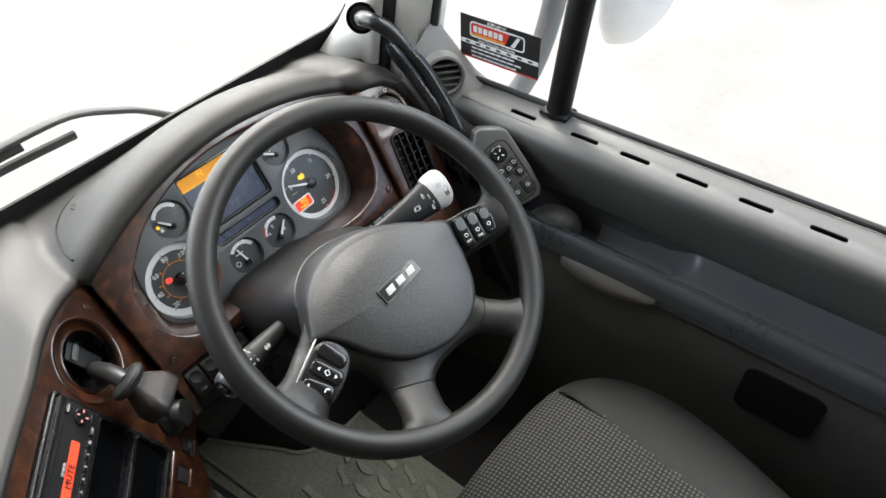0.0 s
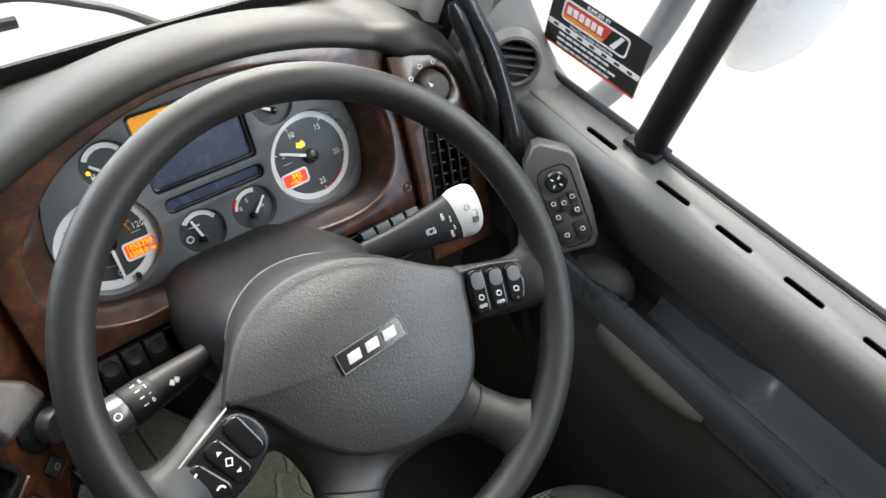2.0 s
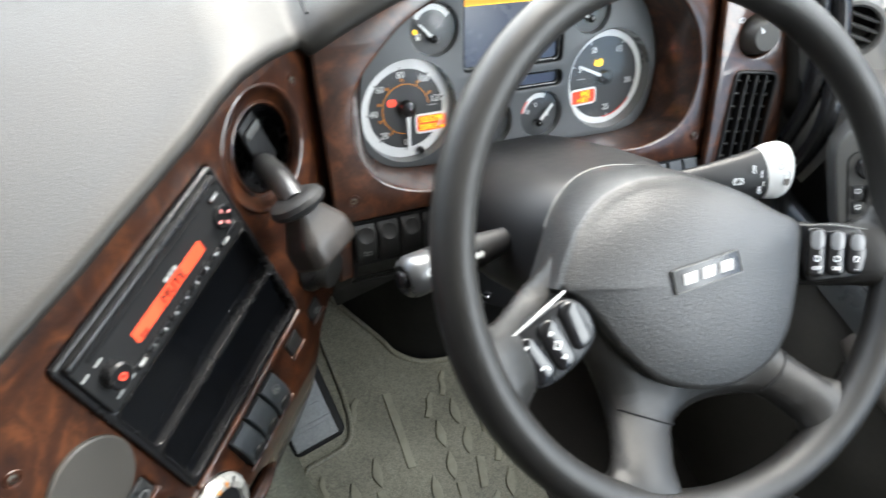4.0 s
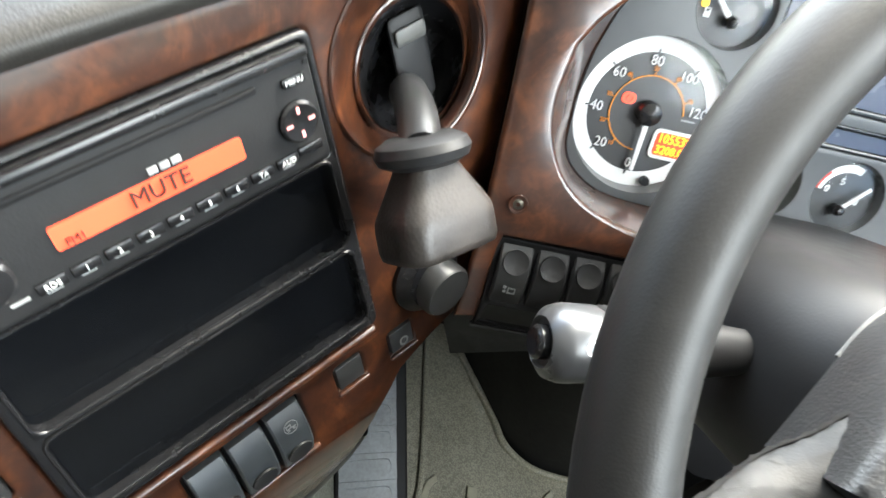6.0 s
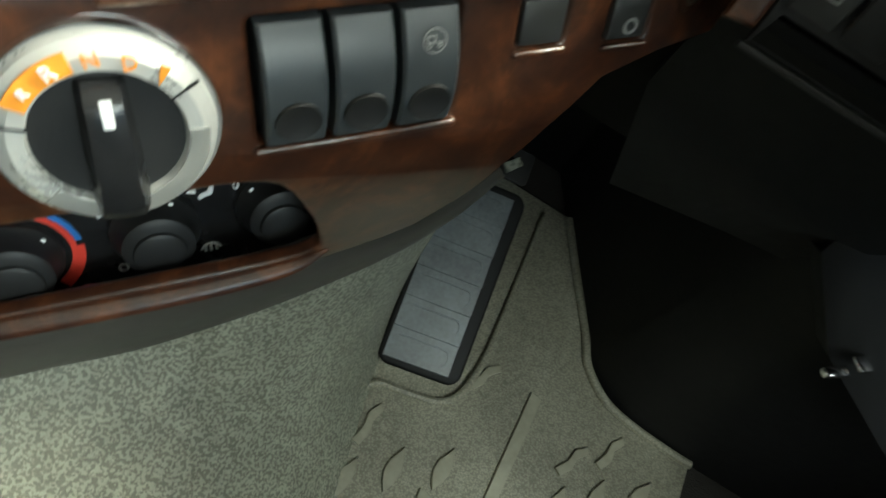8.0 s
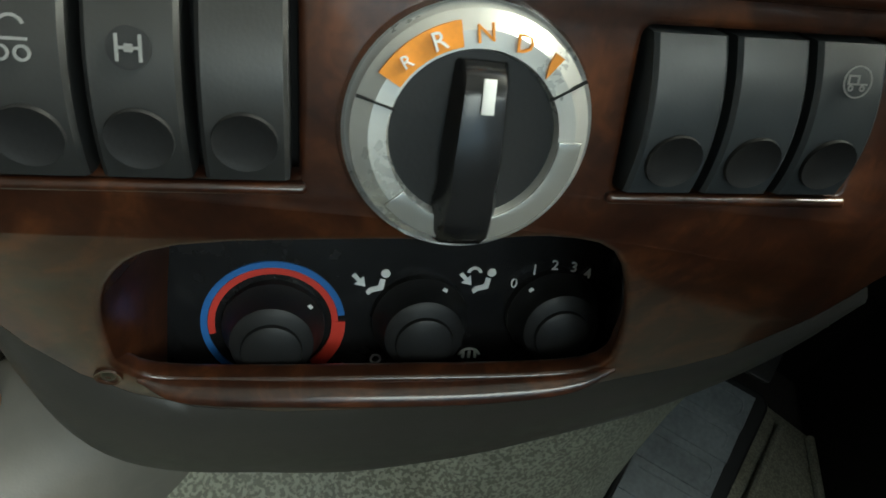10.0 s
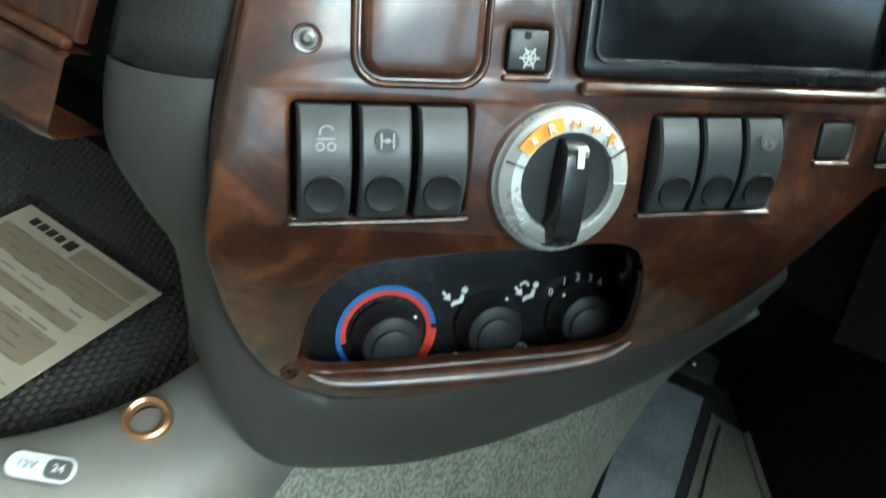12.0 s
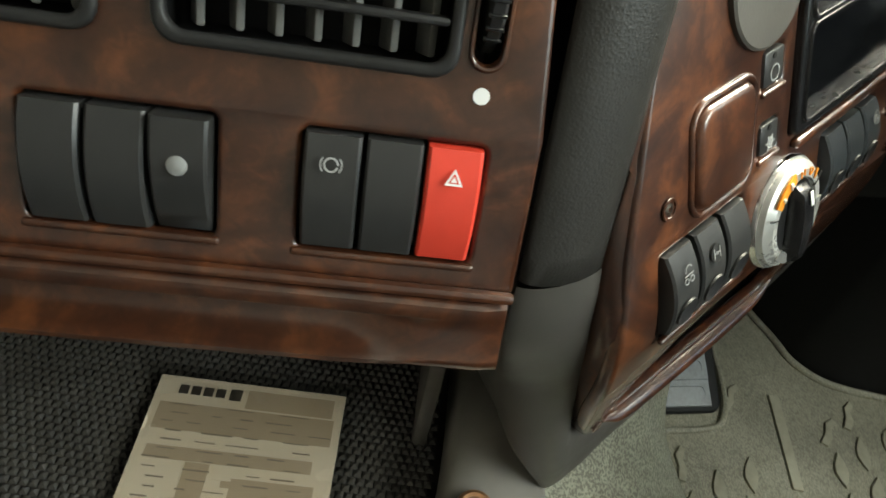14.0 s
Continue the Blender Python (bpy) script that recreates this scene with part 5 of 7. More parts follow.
def heater_controls():
    t = thing("heater_controls", PLATE_H @ Matrix.Translation((0.38, -0.08, 0)), "black heater control plate with three turning knobs", "heater control")
    out = [(0.266, -0.142), (0.486, -0.134), (0.500, -0.09), (0.504, -0.05), (0.49, -0.016), (0.288, -0.016), (0.266, -0.036), (0.262, -0.09)]
    part("plate", plate(out, (), 0.003, 0.001, PLATE_H), GLOSSB, t)
    for k, (x, y) in enumerate(((0.3185, -0.0850), (0.3805, -0.0775), (0.4400, -0.0700))):
        m = at(PLATE_H, x, y, 0, TURN)
        if k == 0:
            part("blue_band", plate(arc_band(0.0272, 0.0300, 8, 235, 40), (), 0.0008, 0, at(m, 0, 0, 0.0008)), BLUEP, t, "blue cold band")
            part("red_band", plate(arc_band(0.0242, 0.0270, -50, 190, 40), (), 0.0008, 0, at(m, 0, 0, 0.0008)), REDP, t, "red warm band")
            part("red_band", plate(arc_band(0.0242, 0.0300, -52, 2, 20), (), 0.0008, 0, at(m, 0, 0, 0.0012)), REDP, t)
        kn = part("knob", lathe([(0.0212, 0.0), (0.0212, 0.004), (0.0185, 0.007), (0.0175, 0.013), (0.0168, 0.016), (0.0140, 0.0175), (0.0001, 0.0175)], 40, m), PLASTIC, t, "round black knob")
        part("knob_cap", lathe([(0.0125, 0.0), (0.0120, 0.0022), (0.0105, 0.003), (0.0001, 0.003)], 32, at(m, 0.0, -0.002, 0.0170)), PLASTIC, kn)
        a = (38, 62, 132)[k]
        part("knob_mark", plate([(-0.0032, -0.0020), (0.0030, -0.0009), (0.0030, 0.0009), (-0.0032, 0.0020)], (), 0.0006, 0, at(m, 0.0172 * math.cos(radians(a)), 0.0172 * math.sin(radians(a)), 0.0068, a)), WHITE, kn)
    m2 = at(PLATE_H, 0.3805, -0.0780, 0.001, TURN)
    for x, y in ((-0.0225, 0.0185), (0.0235, 0.0190)):
        q = at(m2, x, y)
        part("arrow_symbol", plate([(-0.0078, 0.0030), (-0.0062, 0.0042), (-0.0040, 0.0014), (-0.0026, 0.0026), (-0.0018, -0.0022), (-0.0066, -0.0010), (-0.0052, 0.0002)], (), 0.0005, 0, q), WHITE, t)
        part("seat_symbol", plate([(-0.0016, -0.0046), (-0.0002, -0.0028), (0.0036, -0.0018), (0.0044, 0.0016), (0.0066, 0.0010), (0.0058, -0.0038), (0.0012, -0.0050), (-0.0006, -0.0064)], (), 0.0005, 0, q), WHITE, t)
        part("dot_symbol", plate(ring2(0.0020, 14), (), 0.0005, 0, at(q, 0.0066, 0.0040)), WHITE, t)
    part("vent_symbol", plate(arc_band(0.0020, 0.0034, 10, 170, 12), (), 0.0005, 0, at(m2, 0.0225, 0.0225)), WHITE, t)
    part("symbol", plate(ring2(0.0026, 18), [ring2(0.0017, 18)], 0.0005, 0, at(m2, -0.0185, -0.021)), WHITE, t)
    for i in range(3):
        part("symbol_bar", plate(rrect(0.0014, 0.0040, 0.0005), (), 0.0005, 0, at(m2, 0.0215 + 0.0028 * i, -0.0195)), WHITE, t)
    part("symbol", plate(arc_band(0.0046, 0.0057, 20, 160, 14), (), 0.0005, 0, at(m2, 0.0243, -0.0215)), WHITE, t)
    m3 = at(PLATE_H, 0.4400, -0.0700, 0.001, TURN)
    for ch, a in (("0", 142), ("1", 116), ("2", 94), ("3", 73), ("4", 55)):
        part("numeral", text(ch, 0.0068, at(m3, 0.0245 * math.cos(radians(a)), 0.0235 * math.sin(radians(a)))), WHITE, t)


heater_controls()


# ---- padded corner between the two panels ----
def bolster():
    t = thing("corner_bolster", (-0.09, 0.36, 0.45), "padded dark grey corner post of the dashboard, leather above smooth plastic", "dashboard trim")

    # its two edges, as (along, out, up) on the console's axes: beside the drawer, and behind the wood
    left = [(0.2050, -0.380, 0.180), (0.1868, -0.347, 0.085), (0.1784, -0.3365, 0.0445), (0.1762, -0.3345, 0.026), (0.1773, -0.333, 0.003), (0.1900, -0.338, -0.030), (0.2025, -0.344, -0.060), (0.2080, -0.337, -0.092), (0.2140, -0.325, -0.118), (0.2245, -0.314, -0.142), (0.2380, -0.306, -0.168), (0.2540, -0.308, -0.198), (0.2780, -0.316, -0.226)]
    right = [(0.2440, -0.356, 0.180), (0.2273, -0.3315, 0.093), (0.2183, -0.321, 0.0477), (0.2168, -0.3165, 0.033), (0.2170, -0.314, 0.017), (0.2190, -0.311, -0.004), (0.2230, -0.310, -0.024), (0.2265, -0.309, -0.040), (0.2315, -0.308, -0.060), (0.2380, -0.308, -0.082), (0.2490, -0.309, -0.107), (0.2650, -0.308, -0.126), (0.2880, -0.305, -0.139)]
    place = lambda s, h, w: UX * s + NX * h + ZX * (0.45 + w)
    out = (NX * 0.62 + Vector((-0.45, -0.62, 0))).normalized()

    def cross(p, q, b, tuck=0.02):
        """One slice of the padding, from edge p over a soft bulge to edge q."""
        return [p + Vector((0.004, tuck, 0)), p + out * 0.0005] + [p.lerp(q, f) + out * b * math.sin(math.pi * f) ** 0.6 for f in (0.06, 0.16, 0.3, 0.5, 0.7, 0.84, 0.94)] + [q + out * 0.0005, q - NX * 0.014 + UX * 0.006]

    up = []
    for k in range(13):
        f = k / 12
        z = 0.0475 + f * 0.155
        g = (z - 0.0445) / 0.0405
        up.append(cross(place(0.1784 + 0.0084 * g, -0.3365 - 0.0105 * g, z), place(0.2183 + 0.0083 * g, -0.321 - 0.0097 * g, z), 0.0085))
    up.insert(0, [p + Vector((0, 0.004, -0.003)) for p in up[0]])
    part("leather_pad", sheet(up), LEATHER, t, "grained dark leather pad", angle=70)
    # smooth cap below it, running on as a border round the foot of the wood
    ins = spline([place(*p) for p in right[2:]] + [side(s, w, -0.004) for s, w in ((0.323, -0.139), (0.356, -0.134), (0.389, -0.125), (0.4216, -0.113), (0.4536, -0.098), (0.4815, -0.080), (0.4973, -0.066), (0.5117, -0.039), (0.5215, -0.012))], 3)
    outs = spline([place(*p) for p in left[2:]] + [place(s, -0.322, w) for s, w in ((0.318, -0.240), (0.362, -0.239), (0.405, -0.224), (0.44, -0.206), (0.475, -0.180), (0.502, -0.156), (0.524, -0.126), (0.541, -0.09), (0.550, -0.05))], 3)
    rows = []
    for k, (p, q) in enumerate(zip(ins, outs)):
        f = min(1.0, k / 30)
        d = (out * (1 - f) + NX * f).normalized()
        b = 0.0065 + 0.004 * f
        rows.append([p - NX * 0.012 + UX * 0.004 * (1 - f), p + d * 0.0005] + [p.lerp(q, g) + d * b * math.sin(math.pi * g) ** 0.6 for g in (0.06, 0.16, 0.3, 0.5, 0.7, 0.84, 0.94)] + [q + d * 0.0005, q - NX * 0.02 + Vector((0.012, 0.02, 0)) * (1 - f) + ZX * 0.004 * f, q - NX * 0.05 + Vector((0.02, 0.05, 0)) * (1 - f) + ZX * 0.012 * f])
    part("lower_cap", sheet(rows), CAPM, t, "smooth dark grey cap and border", angle=60)
    # rolled edge of the walnut, back to the padding
    rows = []
    for p, (s, w) in zip([place(*p) for p in right], ((0.262, 0.19), (0.2305, 0.100), (0.2235, 0.051), (0.2205, 0.0355), (0.2195, 0.018), (0.2195, -0.004), (0.2215, -0.024), (0.2250, -0.040), (0.2305, -0.060), (0.2385, -0.082), (0.2530, -0.107), (0.2680, -0.1215), (0.2900, -0.1325))):
        a = side(s + 0.004, w, -0.0004)
        e = side(s - 0.001, w, -0.002)
        rows.append([a, e.lerp(a, 0.35) + NX * 0.0006, e, e.lerp(p, 0.4) - UX * 0.0012, p - NX * 0.001, p - NX * 0.012 + UX * 0.006])
    part("walnut_edge", sheet(rows), WOOD, t, "rolled walnut edge", angle=70)


bolster()


# ---- panel facing the rear: vents, switches, drawer ----
def rear_panel():
    t = thing("vent_panel", LEFT, "glossy walnut burl panel with vents and switches", "dashboard panel")
    L = dict(local=True)
    g1, g2 = (-0.1405, 0.0215), (-0.0385, 0.0210)
    holes = [rrect(0.0705, 0.049, 0.003, 3, *g1), rrect(0.0705, 0.049, 0.003, 3, *g2), rrect(0.103, 0.062, 0.008, 5, -0.0735, 0.1035), rrect(0.010, 0.055, 0.005, 5, -0.009, 0.104)]
    holes += [rrect(0.103, 0.062, 0.008, 5, -0.20, 0.1035), rrect(0.0705, 0.049, 0.003, 3, -0.245, 0.0215)]
    part("wood_panel", plate([(-1.0, -0.0165), (0.0175, -0.0155), (0.018, 0.05), (0.0125, 0.105), (0.008, 0.158), (-1.0, 0.158)], holes, 0.008, 0.0025), WOOD, t, **L)
    for x, y in (g1, g2, (-0.245, 0.0215)):
        part("well_lip", plate(rrect(0.0745, 0.0034, 0.0015, 4, x, y - 0.0262), (), 0.0035, 0.0015, Matrix.Translation((0, 0, 0.002))), WOOD, t, **L)
        part("switch_well", well("switch_well", Matrix.Translation((x, y, 0)), 0.0705, 0.049), DEEP, t, **L)
    for x in (-0.0735, -0.20):
        v = part("air_vent", plate(rrect(0.109, 0.068, 0.010, 5, x, 0.1035), [rrect(0.099, 0.058, 0.007, 5, x, 0.1035)], 0.006, 0.002, Matrix.Translation((0, 0, 0.003))), PLASTIC, t, "black louvred air vent", **L)
        part("vent_box", well("vent_box", Matrix.Translation((x, 0.1035, -0.004)), 0.101, 0.060, 0.04), DEEP, v, **L)
        for i in range(3):
            part("louvre", box(0.099, 0.0034, 0.010, 0.0015, Matrix.Translation((x, 0.0895 + i * 0.014, -0.003))), PLASTIC, v, **L)
        for i in range(7):
            part("fin", box(0.0034, 0.056, 0.012, 0.001, Matrix.Translation((x - 0.042 + i * 0.014, 0.1035, -0.013)) @ Matrix.Rotation(radians(24), 4, "Y")), TRIM, v, **L)
    w = part("thumb_wheel", lathe([(0.024, -0.0032), (0.026, -0.002), (0.026, 0.002), (0.024, 0.0032)], 40, Matrix.Translation((-0.0085, 0.105, -0.017)) @ Matrix.Rotation(radians(90), 4, "Y")), PLASTIC, t, "ribbed black thumb wheel", **L)
    for i in range(9):
        a = radians(-48 + 12 * i)
        part("rib", box(0.0066, 0.0014, 0.0018, 0.0004, Matrix.Translation((-0.0085, 0.105 + 0.026 * math.sin(a), -0.017 + 0.026 * math.cos(a))) @ Matrix.Rotation(-a, 4, "X")), GLOSSB, w, **L)
    part("wheel_lip", plate(rrect(0.0145, 0.060, 0.007, 6, -0.009, 0.1035), [rrect(0.0105, 0.055, 0.005, 6, -0.009, 0.1035)], 0.003, 0.0014, Matrix.Translation((0, 0, 0.0018))), WOOD, t, **L)
    part("white_dot", plate(ring2(0.0032, 20, -0.009, 0.065), (), 0.0006, 0, Matrix.Translation((0, 0, 0.0006))), WHITE, t, "round white mark", **L)
    part("base_step", box(0.98, 0.005, 0.006, 0.0022, Matrix.Translation((-0.472, -0.0165, 0.002))), WOOD, t, **L)
    for x0, syms in ((g1[0], (None, None, sym_disc)), (g2[0], (sym_brake, None, sym_hazard)), (-0.245, (None, None, None))):
        for k, sym in enumerate(syms):
            red = sym is sym_hazard
            rocker(at(LEFT, x0 + (k - 1) * 0.0232, 0.0212), "switches beside the vents", REDS if red else ROCKER, symbol=sym, dimple=False, tilt=0.0050 if sym is sym_disc else 0.0015, h=0.0465, lift=0.13 if sym is sym_disc else 0.28,
                   label="bright red hazard switch with a white triangle" if red else ("black rocker switch with a grey symbol" if sym else "blank black rocker switch"))


rear_panel()


def drawer():
    t = thing("dashboard_drawer", LEFT, "glossy walnut drawer front with a grip groove under the switches", "drawer")
    rows = []
    for x in [-0.9] + [-0.24 + 0.0095 * i for i in range(28)]:
        g = 1.0 if x < -0.06 else max(0.0, min(1.0, (-0.014 - x) / 0.036))
        g = g * g * (3 - 2 * g)
        e = min(1.0, max(0.0, (0.0168 - x) / 0.012))
        e = math.sqrt(max(0.0, 1 - (1 - e) ** 2))
        rows.append([(x, -0.0198, -0.012), (x, -0.0200, -0.002 + 0.004 * e), (x, -0.0225, 0.0045 * e), (x, -0.0275, 0.0045 * e), (x, -0.0288, 0.0038 * e), (x, -0.0300 - 0.0006 * g, 0.0035 * e - 0.013 * g), (x, -0.0350, 0.003 * e - 0.0138 * g), (x, -0.0405, 0.003 * e - 0.0115 * g), (x, -0.0460, 0.003 * e - 0.006 * g), (x, -0.0480, 0.0035 * e - 0.001 * g), (x, -0.0498, 0.0035 * e + 0.0025 * g), (x, -0.0525, 0.002 * e + 0.003 * g), (x, -0.055 - 0.002 * (1 - g) * e, -0.004), (x, -0.053, -0.03)])
    part("front", sheet(rows), WOOD, t, local=True, angle=38)


drawer()


# ---- open shelf under the drawer ----
def shelf():
    t = thing("open_shelf", (-0.30, 0.40, 0.23), "open dashboard shelf lined with a dark ribbed mat", "shelf")
    part("tray", box(0.86, 0.42, 0.02, 0.004, Matrix.Translation((-0.56, 0.46, 0.222))), DEEP, t)
    part("back", box(0.90, 0.02, 0.30, 0, Matrix.Translation((-0.56, 0.62, 0.36))), DEEP, t)
    part("side_wall", box(0.012, 0.22, 0.26, 0.004, Matrix.Translation((-0.133, 0.535, 0.355))), BEIGE, t, "worn beige end wall")
    rows = []
    verts, faces = [], []
    for i in range(60):
        for j in range(50):
            x, y, k, c = -0.515 + 0.0066 * i + 0.0033 * (j % 2), 0.245 + 0.0060 * j, len(verts), 0.0030
            verts += [(x - c, y - c, 0.2325), (x + c, y - c, 0.2325), (x + c, y + c, 0.2325), (x - c, y + c, 0.2325), (x - c * 0.3, y - c * 0.3, 0.2352), (x + c * 0.3, y - c * 0.3, 0.2352), (x + c * 0.3, y + c * 0.3, 0.2352), (x - c * 0.3, y + c * 0.3, 0.2352)]
            faces += [(k, k + 1, k + 5, k + 4), (k + 1, k + 2, k + 6, k + 5), (k + 2, k + 3, k + 7, k + 6), (k + 3, k, k + 4, k + 7), (k + 4, k + 5, k + 6, k + 7)]
    me = bpy.data.meshes.new("ribbed_mat")
    me.from_pydata(verts, [], faces)
    tagged(part("ribbed_mat", me, MATR, t, "dark ribbed rubber lining", angle=8), kind="stuff")
    # moulded grey rim with the socket
    inner = [(-0.33, 0.215), (-0.25, 0.235), (-0.195, 0.26), (-0.155, 0.295), (-0.130, 0.335), (-0.118, 0.37), (-0.114, 0.42), (-0.114, 0.50)]
    outer = [(-0.33, 0.12), (-0.22, 0.15), (-0.13, 0.20), (-0.075, 0.26), (-0.048, 0.32), (-0.038, 0.36), (-0.040, 0.42), (-0.05, 0.50)]
    a, b = spline([(x, y, 0) for x, y in inner], 4), spline([(x, y, 0) for x, y in outer], 4)
    rows = []
    for p, q in zip(a, b):
        rows.append([(p.x, p.y, 0.232)] + [((p.lerp(q, f)).x, (p.lerp(q, f)).y, 0.262 + h) for f, h in ((0.03, 0.008), (0.10, 0.014), (0.35, 0.018), (0.65, 0.014), (0.9, 0.004), (1.0, -0.012))] + [(q.x, q.y, 0.10)])
    part("rim", sheet(rows), RIMG, t, "smooth grey moulded rim", angle=60)


shelf()
t = thing("power_socket", frame_m((-0.0945, 0.3575, 0.2805), (1, 0.25, 0), (-0.1, 0.9, 0.2)), "round power socket with a copper ring in the grey rim", "socket")
part("ring", lathe([(0.0090, -0.002), (0.0095, 0.003), (0.0115, 0.0045), (0.0135, 0.003), (0.0140, -0.001)], 40, capped=False), COPPER, t, "copper ring", local=True)
part("hole", lathe([(0.0095, 0.002), (0.0088, -0.004), (0.0085, -0.02), (0.0001, -0.02)], 32, capped=False), DEEP, t, local=True)
t = thing("socket_label", frame_m((-0.108, 0.3035, 0.2822), (0.85, 0.5, 0), (-0.5, 0.85, 0.1)), "oval white voltage label on the grey rim", "label")
part("badge", plate(rrect(0.034, 0.014, 0.006, 5), (), 0.0006, 0, Matrix.Translation((0, 0, 0.0006))), WHITE, t, local=True)
part("field", plate(rrect(0.013, 0.0110, 0.0035, 5, 0.0085, 0), (), 0.0005, 0, Matrix.Translation((0, 0, 0.0010))), TRIM, t, local=True)
part("print", text("12V", 0.006, Matrix.Translation((-0.007, 0, 0.0012))), GREYP, t, local=True)
part("print", text("24", 0.006, Matrix.Translation((0.0085, 0, 0.0015))), WHITE, t, local=True)


def document():
    m = frame_m((-0.262, 0.366, 0.2400), (0.145, 0.006, 0.0), (-0.012, 0.145, 0.0))
    t = thing("paper_certificate", m, "buff printed certificate in a clear plastic sleeve on the shelf", "document")
    W, H = 0.142, 0.168
    part("sheet", plate(rrect(W, H, 0.001, 2), (), 0.0008, 0, Matrix.Translation((0, 0, 0.0008))), PAPER, t, local=True)
    part("heading_bar", several(*[box(0.0070, 0.0075, 0.0003, 0, Matrix.Translation((-0.051 + i * 0.0092, H / 2 - 0.011, 0.0012))) for i in range(4)], box(0.009, 0.010, 0.0003, 0.0002, Matrix.Translation((-0.012, H / 2 - 0.011, 0.0012)))), INK, t, "dark printed heading", local=True)
    for x, y, w, h in ((0.0, 0.050, 0.130, 0.022), (-0.024, -0.022, 0.017, 0.075), (0.027, -0.006, 0.064, 0.026), (0.030, 0.0705, 0.066, 0.016), (-0.004, 0.021, 0.118, 0.010)):
        part("shaded_box", box(w, h, 0.0002, 0, Matrix.Translation((x, y, 0.00115))), PAPERT, t, local=True)
    for x, y in ((-0.005, 0.010), (-0.005, -0.006)):
        part("pale_box", box(0.013, 0.011, 0.0002, 0, Matrix.Translation((x, y, 0.00125))), PAPER, t, local=True)
    rng = random.Random(5)
    for i in range(19):
        y = H / 2 - 0.024 - i * 0.0072
        x = -W / 2 + 0.006 + rng.uniform(0, 0.012)
        while x < W / 2 - 0.02:
            w = min(rng.uniform(0.006, 0.024), W / 2 - 0.006 - x)
            part("print_bar", box(w, rng.choice((0.0008, 0.0011)), 0.0003, 0, Matrix.Translation((x + w / 2, y, 0.0013))), PAPERD, t, local=True)
            x += w + rng.uniform(0.006, 0.026)
    for i in range(6):
        part("rule", box(0.036, 0.0005, 0.0003, 0, Matrix.Translation((-0.051, -0.074 + i * 0.011, 0.0013))), PAPERD, t, local=True)
    part("frame", plate(rrect(0.052, 0.035, 0.001, 2, 0.028, -0.056), [rrect(0.050, 0.033, 0.001, 2, 0.028, -0.056)], 0.0003, 0, Matrix.Translation((0, 0, 0.0014))), INK, t, local=True)
    rows = []
    for i in range(23):
        rows.append([(-0.079 + i * 0.158 / 22, -0.092 + j * 0.184 / 24, 0.0032 + (0.0010 + (0.0034 if i < 3 or i > 19 or j < 3 else 0)) * noise.noise(Vector((i * 0.55, j * 0.5, 1.7))) + 0.0003 * noise.noise(Vector((i * 1.3, j * 1.2, 4)))) for j in range(25)])
    part("plastic_sleeve", sheet(rows), SLEEVE, t, "clear crinkled plastic sleeve", local=True, angle=80)


SLEEVE = bpy.data.materials.new("clear_sleeve")
SLEEVE.use_nodes = True
sn = SLEEVE.node_tree
sn.nodes.remove(sn.nodes["Principled BSDF"])
s1, s2, s3 = sn.nodes.new("ShaderNodeBsdfTransparent"), sn.nodes.new("ShaderNodeBsdfGlossy"), sn.nodes.new("ShaderNodeMixShader")
s1.inputs[0].default_value = (0.97, 0.97, 0.96, 1)
s2.inputs["Roughness"].default_value = 0.07
s3.inputs[0].default_value = 0.26
sn.links.new(s1.outputs[0], s3.inputs[1])
sn.links.new(s2.outputs[0], s3.inputs[2])
sn.links.new(s3.outputs[0], sn.nodes["Material Output"].inputs["Surface"])
document()


# ---- under the gauges: switch rows, knee trim, steering column ----
def knee_trim():
    t = thing("knee_trim", (0.45, 0.66, 0.53), "black lower dashboard under the gauges", "dashboard trim")
    holes = [rrect(0.094, 0.042, 0.003, 3, -0.1585, -0.0455), rrect(0.090, 0.040, 0.003, 3, 0.172, -0.046)]
    part("switch_strip", plate([(-0.2062, -0.022), (0.235, -0.030), (0.245, -0.085), (-0.2085, -0.083)], holes, 0.006, 0.0015, BEZ @ Matrix.Translation((0, 0, -0.002))), DEEP, t, "black strip with switches")
    for x in (-0.1585, 0.172):
        part("switch_well", well("switch_well", at(BEZ, x, -0.0457, -0.002), 0.093, 0.041), DEEP, t)
    part("lower_edge", box(0.46, 0.003, 0.006, 0.0012, BEZ @ Matrix.Translation((0.020, -0.085, -0.005))), PLASTIC, t)
    rows = []
    for x in (0.205, 0.23, 0.26, 0.30, 0.36, 0.45, 0.55, 0.66):
        k = max(0.0, min(1.0, (x - 0.205) / 0.14))
        rows.append([(x, 0.650, 0.521), (x, 0.690, 0.503), (x + 0.02 * k, 0.700, 0.43 - 0.02 * k), (x + 0.03, 0.72 + 0.03 * k, 0.33), (x + 0.05, 0.83, 0.27), (x + 0.06, 0.98, 0.25)])
    part("knee_panel", sheet(rows, thick=0.006), DEEP, t, "black knee panel", angle=60)


knee_trim()
# first switch in a paler plastic for the light on it, the rest darker
for k in range(4):
    rocker(at(BEZ, -0.1935 + 0.0235 * k, -0.0455, -0.004, 180), "switches under the gauges", ROCKER if k == 0 else PLASTIC, w=0.0208, h=0.039, symbol=sym_truck if k == 0 else None, label="black rocker switch with a white symbol under the gauges" if k == 0 else "blank black rocker switch under the gauges")
for k in range(4):
    rocker(at(BEZ, 0.140 + 0.0222 * k, -0.046, -0.001, 180), "switches under the gauges", ROCKER_LIT, w=0.0196, h=0.037, dimple=False, label="blank black rocker switch under the gauges")


